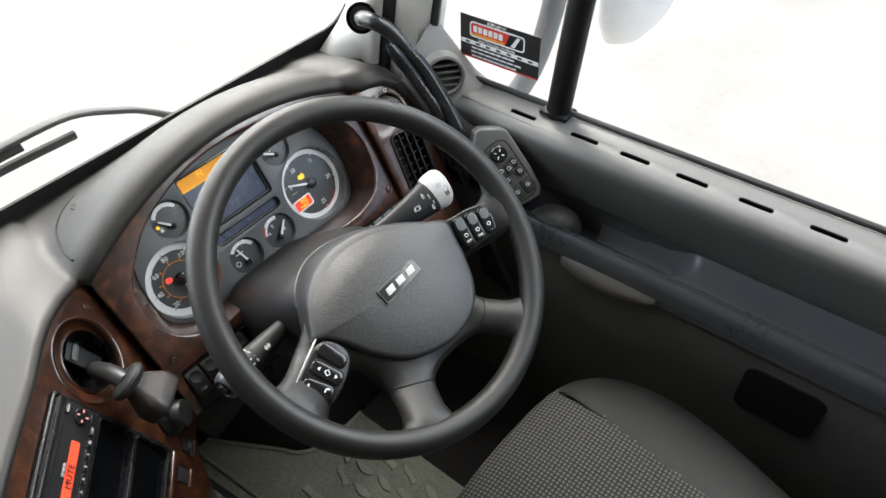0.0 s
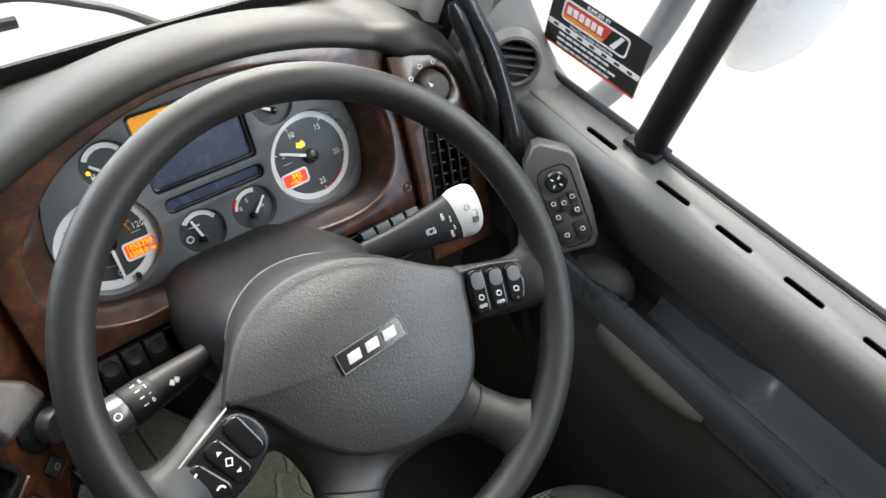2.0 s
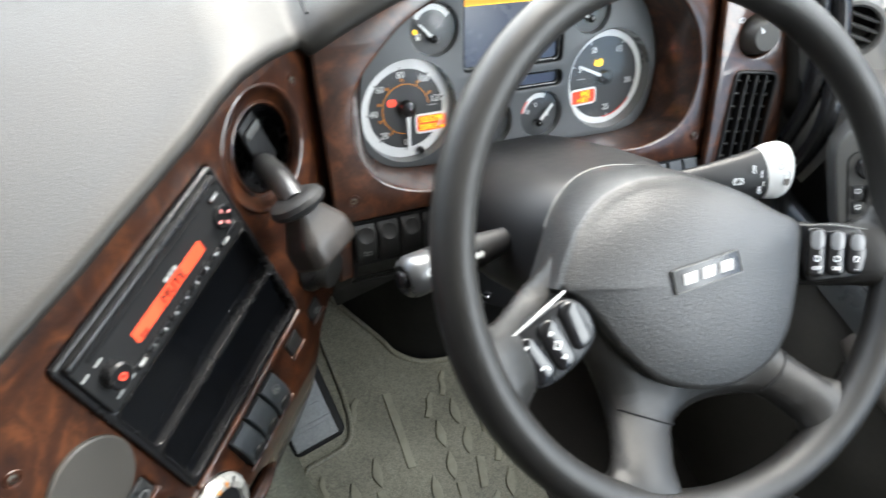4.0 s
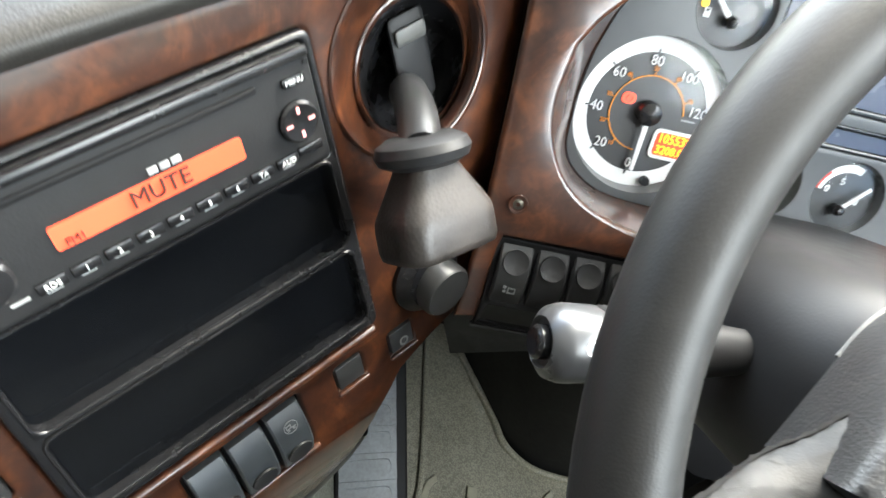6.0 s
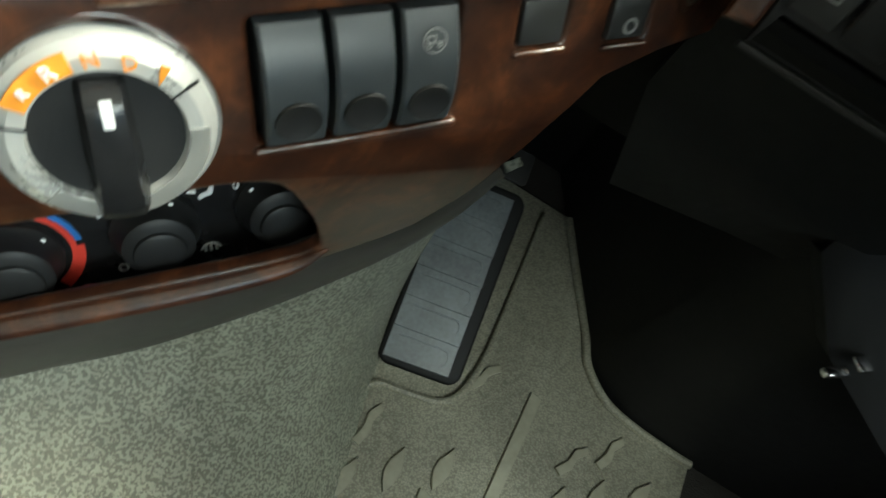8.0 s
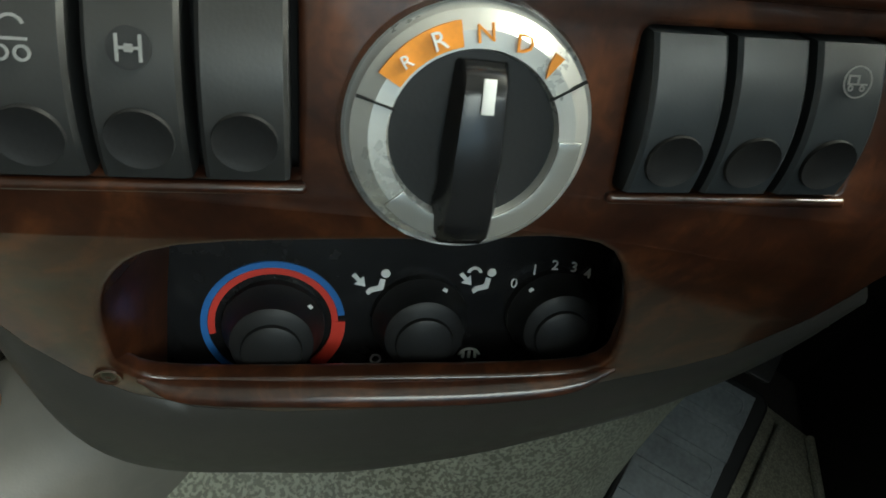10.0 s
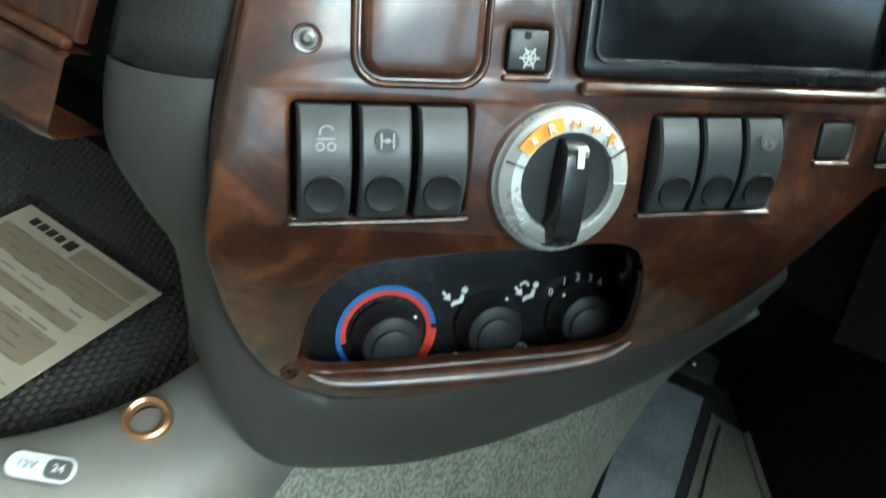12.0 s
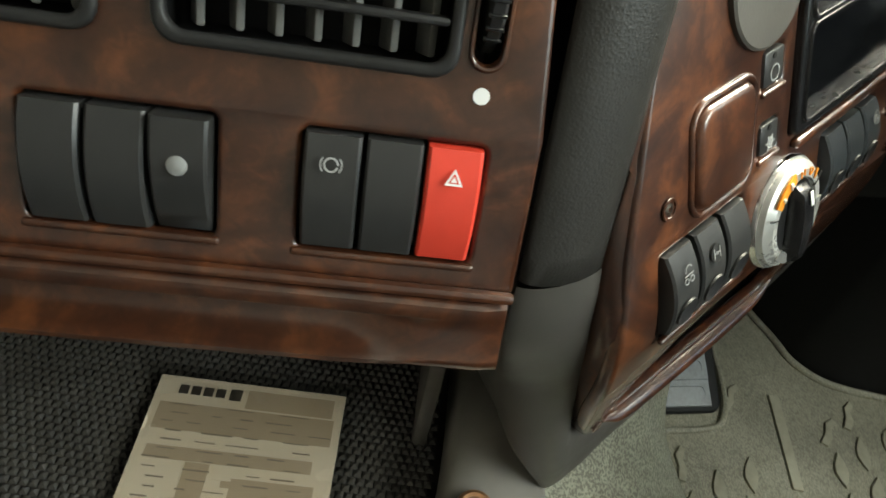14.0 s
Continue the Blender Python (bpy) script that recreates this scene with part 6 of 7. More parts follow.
def pedal_box():
    """Black cover of the steering column foot and pedals, standing on the floor."""
    t = thing("column_cover", (0.45, 0.78, 0.0), "tall black plastic cover round the foot of the steering column", "column cover")
    out = [(0.64, 0.744), (0.52, 0.744), (0.46, 0.748), (0.424, 0.758), (0.394, 0.780), (0.376, 0.81), (0.342, 0.872), (0.300, 0.95), (0.24, 1.06)]
    line = spline([(x, y, 0) for x, y in out], 4)
    rows = []
    for z, k in ((-0.01, 0.0), (0.05, 0.0), (0.15, 0.08), (0.25, 0.2), (0.34, 0.45), (0.42, 0.8)):
        rows.append([(p.x - 0.03 * k, p.y - 0.09 * k, z) for p in line])
    part("cover", sheet(rows, thick=0.005), DEEP, t, angle=60)
    rows = []
    for x, y0, z0 in ((0.36, 0.70, 0.39), (0.40, 0.66, 0.36), (0.46, 0.63, 0.345), (0.54, 0.62, 0.35), (0.64, 0.63, 0.37)):
        rows.append([(x, y0 + 0.10, z0 + 0.10), (x, y0 + 0.02, z0 + 0.05), (x, y0, z0), (x, y0 + 0.02, z0 - 0.012), (x, y0 + 0.09, z0 - 0.02)])
    part("lower_shroud", sheet(rows, thick=0.004), DEEP, t, angle=60)
    cl = part("spring_clip", box(0.018, 0.007, 0.006, 0.002, Matrix.Translation((0.395, 0.640, 0.368)) @ Matrix.Rotation(radians(35), 4, "Z")), CHROME, t, "bright metal spring clip")
    part("clip_tab", box(0.010, 0.010, 0.003, 0.001, Matrix.Translation((0.408, 0.652, 0.374)) @ Matrix.Rotation(radians(35), 4, "Z")), CHROME, cl)


pedal_box()


def column():
    t = thing("steering_column", COLM, "black moulded steering column shroud", "steering column")
    rows = []
    for z, w, h, y in ((0.02, 0.060, 0.045, 0.0), (-0.005, 0.083, 0.056, 0.0), (-0.04, 0.094, 0.060, 0.0), (-0.09, 0.098, 0.060, 0.0), (-0.14, 0.096, 0.060, 0.0), (-0.20, 0.090, 0.058, 0.0)):
        rows.append([(x, yy + y, z) for x, yy in rrect(2 * w, 2 * h, 0.048, 6)])
    bm = sheet(rows, close=True)
    part("shroud", bm, PLASTIC, t, local=True, angle=60)


column()


def stalk(m, side_sign):
    if side_sign < 0:
        t = thing("indicator_stalk", m, "black indicator and wiper stalk on the steering column", "stalk")
        part("arm", tube([(-0.05, 0, 0), (0, 0, 0), (0.03, 0, 0), (0.062, 0, 0)], [0.009, 0.0110, 0.0140, 0.0168], 20, 4, flat=0.85), PLASTIC, t, local=True)
        part("barrel", lathe([(0.0162, 0), (0.0176, 0.003), (0.0178, 0.024), (0.0168, 0.026)], 32, Matrix.Translation((0.061, 0, 0)) @ Matrix.Rotation(radians(90), 4, "Y")), PLASTIC, t, "ribbed turning barrel", local=True)
        part("end_barrel", lathe([(0.0168, 0), (0.0176, 0.002), (0.0176, 0.018), (0.0160, 0.023), (0.0115, 0.0265), (0.0105, 0.024), (0.0001, 0.024)], 32, Matrix.Translation((0.0875, 0, 0)) @ Matrix.Rotation(radians(90), 4, "Y")), STALKE, t, "glossy dark grey end barrel", local=True)
        part("end_button", lathe([(0.0078, 0), (0.0076, 0.0045), (0.006, 0.006), (0.0001, 0.005)], 24, Matrix.Translation((0.1115, 0, 0)) @ Matrix.Rotation(radians(90), 4, "Y")), GLOSSB, t, "horn button", local=True)
        f = Matrix.Translation((0.045, 0, 0.0135)) @ Matrix.Rotation(radians(-6), 4, "Y") @ Matrix.Rotation(radians(180), 4, "Z")
        part("symbol", several(plate([(0.0005, -0.002), (0.0005, 0.002), (0.002, 0.002), (0.002, 0.0035), (0.0055, 0), (0.002, -0.0035), (0.002, -0.002)], (), 0.0004, 0, f), plate([(-0.0005, -0.002), (-0.0005, 0.002), (-0.002, 0.002), (-0.002, 0.0035), (-0.0055, 0), (-0.002, -0.0035), (-0.002, -0.002)], (), 0.0004, 0, f)), WHITE, t, local=True)
        for i, ch in enumerate(("2", "1", "-", "0")):
            a = radians(60 - 22 * i)
            mm = Matrix.Translation((0.068, 0, 0)) @ Matrix.Rotation(a - radians(90) + radians(90), 4, "X") @ Matrix.Translation((0, 0, 0.0180)) @ Matrix.Rotation(radians(180), 4, "Z")
            part("numeral", text(ch, 0.0055, mm), WHITE, t, local=True)
            part("tick", box(0.004, 0.001, 0.0004, 0, mm @ Matrix.Translation((-0.007, 0, 0))), WHITE, t, local=True)
        part("wash_symbol", plate(ring2(0.0035, 14), [ring2(0.0023, 14)], 0.0004, 0, Matrix.Translation((0.098, -0.003, 0.0177))), WHITE, t, local=True)
    else:
        t = thing("gear_stalk", m, "black retarder stalk with a pale grey rounded end", "stalk")
        part("arm", tube([(0, 0, 0), (0.035, 0, 0), (0.075, 0.002, 0.0), (0.107, 0.004, 0.0)], [0.013, 0.0165, 0.0215, 0.0265], 24, 4, flat=0.62), PLASTIC, t, local=True)
        part("end_cap", tube([(0.1075, 0.004, 0), (0.118, 0.0055, 0.0), (0.130, 0.006, 0.0), (0.138, 0.006, 0.0), (0.1405, 0.006, 0.0)], [0.0265, 0.0290, 0.0285, 0.0225, 0.009], 24, 4, flat=0.62), SILVERG, t, "pale grey rounded end", local=True)
        f = Matrix.Translation((0.075, 0.001, 0.0150)) @ Matrix.Rotation(radians(-4), 4, "Y")
        part("symbol", several(plate(arc_band(0.0026, 0.0034, 0, 360, 20), (), 0.0004, 0, f), plate(arc_band(0.0045, 0.0053, -45, 45, 8), (), 0.0004, 0, f), plate(arc_band(0.0045, 0.0053, 135, 225, 8), (), 0.0004, 0, f)), WHITE, t, local=True)
        part("print", text("OFF", 0.0048, at(f, 0.016, 0.011, 0.0008, 90)), WHITE, t, local=True)
        part("print", text("ON", 0.0048, at(f, 0.022, -0.010, 0.0012, 90)), WHITE, t, local=True)
        part("bracket", several(box(0.0008, 0.007, 0.0004, 0, at(f, 0.0235, 0.006, 0.0014)), box(0.0008, 0.005, 0.0004, 0, at(f, 0.026, -0.004, 0.0014))), WHITE, t, local=True)
        g = Matrix.Translation((0.124, 0.006, 0.0180))
        part("mark", plate(rrect(0.007, 0.015, 0.003, 4), [rrect(0.006, 0.014, 0.0026, 4)], 0.0004, 0, at(g, 0.003, -0.006)), INK, t, local=True)
        part("mark", plate(rrect(0.0055, 0.006, 0.001, 3), (), 0.0004, 0, at(g, 0.003, -0.0095)), INK, t, local=True)
        part("mark", plate(ring2(0.0032, 16), [ring2(0.0027, 16)], 0.0004, 0, at(g, -0.004, 0.006)), INK, t, local=True)


STALKE = mat("stalk_end", (0.10, 0.102, 0.106), 0.26, spec=0.5, metal=0.6, var=0.1)
SILVERG = mat("pale_grey_plastic", (0.44, 0.435, 0.42), 0.38, var=0.06, bump=0.1, bscale=800)
stalk(frame_m((0.3245, 0.573, 0.6243), (-0.134, -0.027, 0.015), (0.0, -0.60, -0.6)), -1)
stalk(frame_m((0.503, 0.588, 0.626), (1.0, -0.20, 0.10), (0.0, 0.60, 0.70)), 1)


# ---- steering wheel ----
def steering_wheel():
    t = thing("steering_wheel", WHEEL, "black four-spoke truck steering wheel with switch pods", "steering wheel")
    L = dict(local=True)
    R, r = 0.197, 0.0150
    rows = []
    for i in range(96):
        a = 2 * math.pi * i / 96
        row = []
        for j in range(20):
            b = 2 * math.pi * j / 20
            grip = 1.0 + 0.02 * math.sin(6 * a)
            row.append(((R + r * grip * math.cos(b)) * math.cos(a), (R + r * grip * math.cos(b)) * math.sin(a), r * 1.05 * math.sin(b)))
        rows.append(row)
    rows.append(rows[0])
    bm = sheet(rows, close=True)
    bmesh.ops.remove_doubles(bm, verts=bm.verts, dist=1e-6)
    part("rim", bm, RUBBER, t, "grained black rim", angle=80, **L)

    # one moulded spider: boss body, two pod spokes, two lower spokes
    def rise(x, y):
        k = max(0.0, min(1.0, (math.hypot(x, y) - 0.118) / 0.070))
        return -0.040 + 0.040 * k * k * (3 - 2 * k)

    out = [(0.098, -0.004), (0.125, -0.011), (0.160, -0.024), (0.180, -0.020), (0.1955, 0.006), (0.199, -0.02), (0.194, -0.06), (0.178, -0.088), (0.168, -0.080), (0.145, -0.074), (0.118, -0.068), (0.106, -0.072), (0.099, -0.085), (0.091, -0.100),
           (0.089, -0.112), (0.094, -0.124), (0.105, -0.139), (0.120, -0.147), (0.140, -0.138), (0.130, -0.150), (0.100, -0.172), (0.074, -0.184), (0.056, -0.190), (0.067, -0.178), (0.066, -0.165), (0.057, -0.149), (0.048, -0.141), (0.030, -0.137), (0.008, -0.135), (-0.014, -0.136), (-0.032, -0.141),
           (-0.043, -0.150), (-0.056, -0.167), (-0.060, -0.180), (-0.050, -0.191), (-0.074, -0.184), (-0.100, -0.172), (-0.130, -0.150), (-0.140, -0.138), (-0.124, -0.146), (-0.108, -0.143), (-0.095, -0.130), (-0.086, -0.114), (-0.083, -0.096), (-0.090, -0.068), (-0.104, -0.062),
           (-0.128, -0.067), (-0.152, -0.073), (-0.168, -0.084), (-0.178, -0.092), (-0.192, -0.060), (-0.199, -0.02), (-0.195, 0.006), (-0.181, -0.014), (-0.160, -0.015), (-0.132, -0.006), (-0.110, 0.004), (-0.092, 0.016), (-0.05, 0.034), (0.02, 0.034), (0.066, 0.012)]
    line = [(p.x, p.y) for p in spline([(x, y, 0) for x, y in out + out[:1]], 3)[:-1]]
    rim_free = [Vector(p[:2]) for p in line if math.hypot(*p) < 0.176]
    me = plate(line, (), 0.026, 0.0085)
    bm = bmesh.new()
    bm.from_mesh(me)
    bpy.data.meshes.remove(me)
    for i in range(56):
        for axis in ((1, 0, 0), (0, 1, 0)):
            c = -0.2025 + 0.0073 * i
            bmesh.ops.bisect_plane(bm, geom=bm.verts[:] + bm.edges[:] + bm.faces[:], plane_co=(c, c, 0), plane_no=axis)
    for v in bm.verts:
        near = min((v.co.xy - p).length for p in rim_free)
        pillow = 1 - min(1.0, near / 0.026)
        v.co.z += rise(v.co.x, v.co.y) + 0.007 - (0.013 * pillow * pillow if v.co.z > -0.016 else 0)
    part("spokes", bm, RUBBER, t, "four moulded black spokes", angle=70, **L)

    # padded boss over it
    edge = [(-0.113, -0.008), (-0.101, 0.006), (-0.083, 0.023), (-0.062, 0.036), (-0.036, 0.045), (-0.005, 0.047), (0.030, 0.040), (0.062, 0.024), (0.094, 0.003), (0.119, -0.014), (0.113, -0.038), (0.102, -0.068), (0.086, -0.097), (0.062, -0.116), (0.024, -0.123), (-0.012, -0.116), (-0.046, -0.098), (-0.071, -0.068), (-0.088, -0.037), (-0.101, -0.017)]
    line = spline([(x, y, 0) for x, y in edge + edge[:1]], 4)[:-1]
    cx, cy = 0.004, -0.036

    def dome(x, y, f):
        z = -0.0125 - 0.0085 * f**2.6
        # the upper part rolls over a soft ridge towards the column
        fall = max(0.0, (y + 0.020 - 0.10 * x) / 0.06)
        return z - 0.0145 * fall**2.4

    rows = []
    for f in (0.02, 0.12, 0.24, 0.36, 0.48, 0.58, 0.67, 0.75, 0.82, 0.88, 0.93, 0.97):
        rows.append([(cx + (p.x - cx) * f, cy + (p.y - cy) * f, dome(cx + (p.x - cx) * f, cy + (p.y - cy) * f, f)) for p in line])
    # all round it turns down to the spokes; at the top it runs on back as a hood over the column
    for k, f, dz in ((0.06, 0.99, -0.003), (0.16, 1.0, -0.008), (0.4, 0.995, -0.02), (0.7, 0.97, -0.045), (1.0, 0.93, -0.065)):
        row = []
        for p in line:
            w = max(0.0, min(1.0, (p.y + 0.012) / 0.035))
            w = w * w * (3 - 2 * w)
            x, y = cx + (p.x - cx) * f, cy + (p.y - cy) * f
            z = dome(cx + (p.x - cx) * 0.97, cy + (p.y - cy) * 0.97, 0.97)
            hx, hy, hz = p.x * (1 - 0.16 * k), p.y + 0.018 * math.sin(k * math.pi / 2) + 0.002, z - 0.058 * k**1.15
            row.append((x + (hx - x) * w, y + (hy - y) * w, (z + dz) + (hz - z - dz) * w))
        rows.append(row)
    bm = sheet(rows, close=True)
    bm.verts.ensure_lookup_table()
    bm.faces.new(bm.verts[: len(line)])
    part("boss_pad", bm, PAD, t, "grained black boss pad", angle=70, **L)
    hood = [Vector(q) for q, p in zip(rows[-1], line) if p.y > 0.012]
    part("hood_seam", tube(hood[::3] + hood[-1:], 0.0012, 8, 3), TRIM, t, "pale seam at the hood's end", **L)
    for s in ((-0.084, -0.108, -0.030, -0.141), (0.091, -0.113, 0.046, -0.141)):
        a, b = Vector((s[0], s[1], 0)), Vector((s[2], s[3], 0))
        pts = []
        for k in range(7):
            p = a.lerp(b, 0.1 + 0.8 * k / 6)
            near = min((p.xy - q).length for q in rim_free)
            p.z = rise(p.x, p.y) + 0.0072 - 0.013 * (1 - min(1.0, near / 0.026)) ** 2
            pts.append(p)
        part("spoke_seam", tube(pts, 0.0009, 8, 3), DEEP, t, **L)

    # right pod: three keys side by side, a window's sheen coloured onto each
    mr = frame_m((0.137, -0.0432, -0.0110), (0.052, -0.012, 0.017), (0.006, 0.042, 0.0))
    pod = part("switch_pod", plate([(p.x, p.y) for p in spline([(x, y, 0) for x, y in ((-0.024, 0.023), (0.0, 0.0245), (0.022, 0.020), (0.0305, 0.002), (0.024, -0.018), (0.0, -0.0225), (-0.022, -0.0225), (-0.0265, 0.0), (-0.024, 0.023))], 4)[:-1]], (), 0.016, 0.003, mr), PODM, t, "glossy black switch pod", **L)
    for i in range(3):
        m = at(mr, -0.0165 + 0.0165 * i, 0.0005 * (1 - i), 0.0, -2)
        h = 0.0205 - 0.0015 * i
        e = 0.0074 if i < 2 else 0.0100
        form = [(-0.0074, 0.0), (-0.0072, h - 0.004), (-0.0045, h - 0.0008), (0.0, h), (0.0045, h - 0.0008 - 0.002 * (i == 2)), (0.0072, h - 0.004 - 0.004 * (i == 2)), (e, 0.0), (0.0072, -h + 0.004), (0.0045, -h + 0.0008), (0.0, -h), (-0.0045, -h + 0.0008), (-0.0072, -h + 0.004)]
        form = [(p.x, p.y) for p in spline([(x, y, 0) for x, y in form + form[:1]], 3)[:-1]]
        k = part("key", plate(form, (), 0.006, 0.0026, at(m, 0, 0, 0.003)), KEYB, pod, "glossy black key", **L)
        # reflection of the window on the key's top, as a paler plate
        part("key_sheen", plate(rrect(0.0118, h * 0.78, 0.0050, 5, 0.0004 * i, h * 0.49), (), 0.0012, 0.0006, at(m, 0, 0, 0.0036)), SILVERK, k, "paler upper half for the window's reflection", **L)
        part("key_print", text("OFF" if i < 2 else "-", 0.0044, at(m, 0, -0.0130, 0.0034)), WHITE, k, **L)
        part("key_print", plate(ring2(0.0026, 16), [ring2(0.0019, 16)], 0.0004, 0, at(m, 0, -0.0050, 0.0034)), WHITE, k, **L)
    # left pod: telephone and display keys
    ml = frame_m((-0.1135, -0.0115, -0.0125), (0.938, 0.348, -0.02), (-0.348, 0.938, 0.0))
    edge = [(0.004, -0.0005), (0.030, 0.0), (0.050, -0.0015), (0.0575, -0.014), (0.0590, -0.030), (0.0520, -0.0425), (0.034, -0.0465), (0.012, -0.0450), (-0.004, -0.0385), (-0.0095, -0.024), (-0.0060, -0.008)]
    pod = part("switch_pod", plate([(p.x, p.y) for p in spline([(-x, y, 0) for x, y in edge + edge[:1]], 4)[:-1]], (), 0.016, 0.003, ml), PODM, t, "glossy black switch pod", **L)
    for x, y, w, h, ang in ((-0.0455, -0.0225, 0.0185, 0.036, 6), (-0.0255, -0.0235, 0.0175, 0.039, 0), (-0.0060, -0.0210, 0.0175, 0.036, -6)):
        m = at(ml, x, y, 0, ang)
        k = part("key", plate(rrect(w, h, 0.007, 5), (), 0.006, 0.0029, at(m, 0, 0, 0.0026)), KEYB, pod, **L)
        if x < -0.04:
            for yy, rot in ((0.009, -40), (-0.010, -130)):
                part("phone_symbol", plate(arc_band(0.0022, 0.0038, -75, 75, 10), (), 0.0004, 0, at(m, 0.001, yy, 0.0030, 180 + rot)), WHITE, k, **L)
        elif x < -0.02:
            part("screen_symbol", plate(rrect(0.0060, 0.0052, 0.0005), [rrect(0.0042, 0.0034, 0.0004)], 0.0004, 0, at(m, 0, 0, 0.0030, 45)), WHITE, k, **L)
            part("arrow_symbol", plate([(-0.0024, 0), (0.0024, 0), (0, 0.003)], (), 0.0004, 0, at(m, 0, 0.009, 0.0030)), WHITE, k, **L)
            part("arrow_symbol", plate([(-0.0024, 0), (0.0024, 0), (0, -0.003)], (), 0.0004, 0, at(m, 0, -0.009, 0.0030)), WHITE, k, **L)
    part("chrome_strip", tube([(-0.112, -0.0085, -0.0150), (-0.132, -0.0160, -0.0120), (-0.1605, -0.0270, -0.0100)], [0.0008, 0.0013, 0.0007], 10, 5), SILVER, t, "bright trim strip", **L)
    part("chrome_strip", tube([(0.112, -0.014, -0.016), (0.135, -0.0195, -0.008), (0.163, -0.030, 0.0)], [0.0005, 0.0007, 0.0005], 10, 5), TRIM, t, "bright trim strip", **L)
    # badge: plain bars in place of the maker's letters
    m = Matrix.Translation((0.0085, -0.026, -0.0108)) @ Matrix.Rotation(radians(1), 4, "Z")
    bd = part("badge", plate(rrect(0.064, 0.0185, 0.0012, 3), (), 0.004, 0.0008, m), GLOSSB, t, "black badge with silver bars", **L)
    part("badge_edge", plate(rrect(0.064, 0.0185, 0.0012, 3), [rrect(0.0622, 0.0167, 0.0008, 3)], 0.001, 0.0003, m @ Matrix.Translation((0, 0, 0.0006))), TRIM, bd, **L)
    for k, x in enumerate((-0.0175, 0.0, 0.0175)):
        part("badge_bar", plate([(x - 0.0070, -0.0042), (x + 0.0052, -0.0042), (x + 0.0070, 0.0042), (x - 0.0052, 0.0042)], (), 0.0012, 0.0003, m @ Matrix.Translation((0, 0, 0.0011))), SILVERG, bd, **L)


KEYB = mat("key_black", (0.006, 0.006, 0.007), 0.12, var=0.1, spec=0.45)
# paler than the keys: stands in for reflected window light
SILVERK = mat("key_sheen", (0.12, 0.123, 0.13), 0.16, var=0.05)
steering_wheel()


# ---- vent panel beside the door ----
def door_vent_panel():
    t = thing("side_vent_panel", RVP, "walnut and black panel with light switch and vent beside the door", "dashboard panel")
    L = dict(local=True)
    out = [(-0.014, -0.07), (0.074, -0.06), (0.076, 0.04), (0.070, 0.09), (0.063, 0.122), (0.052, 0.152), (0.038, 0.174), (0.020, 0.186), (-0.005, 0.190), (-0.034, 0.190), (-0.024, 0.10), (-0.018, 0.0)]
    part("wood_panel", plate(out, [rrect(0.052, 0.108, 0.008, 5, 0.026, 0.052), ring2(0.0235, 32, 0.017, 0.1465)], 0.010, 0.003), WOOD, t, **L)
    v = part("air_vent", plate(rrect(0.058, 0.114, 0.009, 5, 0.026, 0.052), [rrect(0.050, 0.106, 0.007, 5, 0.026, 0.052)], 0.007, 0.002, Matrix.Translation((0, 0, 0.003))), PLASTIC, t, "black vent grille", **L)
    part("vent_box", well("vent_box", Matrix.Translation((0.026, 0.052, -0.005)), 0.051, 0.107, 0.04), DEEP, v, **L)
    for i in range(3):
        part("louvre", box(0.0024, 0.105, 0.010, 0.001, Matrix.Translation((0.0135 + i * 0.0125, 0.052, -0.002))), PLASTIC, v, **L)
    for i in range(7):
        part("fin", box(0.050, 0.0020, 0.010, 0.0006, Matrix.Translation((0.026, 0.0085 + i * 0.0145, -0.008)) @ Matrix.Rotation(radians(-25), 4, "X")), PLASTIC, v, **L)
    k = part("light_knob", lathe([(0.0225, -0.012), (0.0215, -0.006), (0.0195, 0.002), (0.0165, 0.012), (0.0145, 0.014), (0.0001, 0.0145)], 32, Matrix.Translation((0.017, 0.1465, 0))), CAPM, t, "dark grey light switch knob", **L)
    part("knob_mark", plate([(-0.002, -0.004), (0.002, -0.004), (0, 0.004)], (), 0.0005, 0, Matrix.Translation((0.008, 0.1535, 0.0148)) @ Matrix.Rotation(radians(40), 4, "Z")), WHITE, k, **L)
    for a in (150, 115, 80):
        part("symbol", plate(ring2(0.003, 14), [ring2(0.002, 14)], 0.0005, 0, Matrix.Translation((0.017 + 0.0295 * math.cos(radians(a)), 0.1465 + 0.0295 * math.sin(radians(a)), 0.0006))), WHITE, t, **L)
    # dark end of the dashboard down to the door
    rows = []
    for z in (0.30, 0.45, 0.56, 0.62, 0.68):
        k = (z - 0.565) * 0.59
        rows.append([(0.742, 0.615 + k * 0.9, z), (0.752, 0.612 + k * 0.9, z), (0.772, 0.64 + k * 0.8, z), (0.80, 0.70 + k * 0.5, z), (0.83, 0.80, z)])
    part("end_cap", sheet(rows), PLASTIC, t, angle=60)


door_vent_panel()


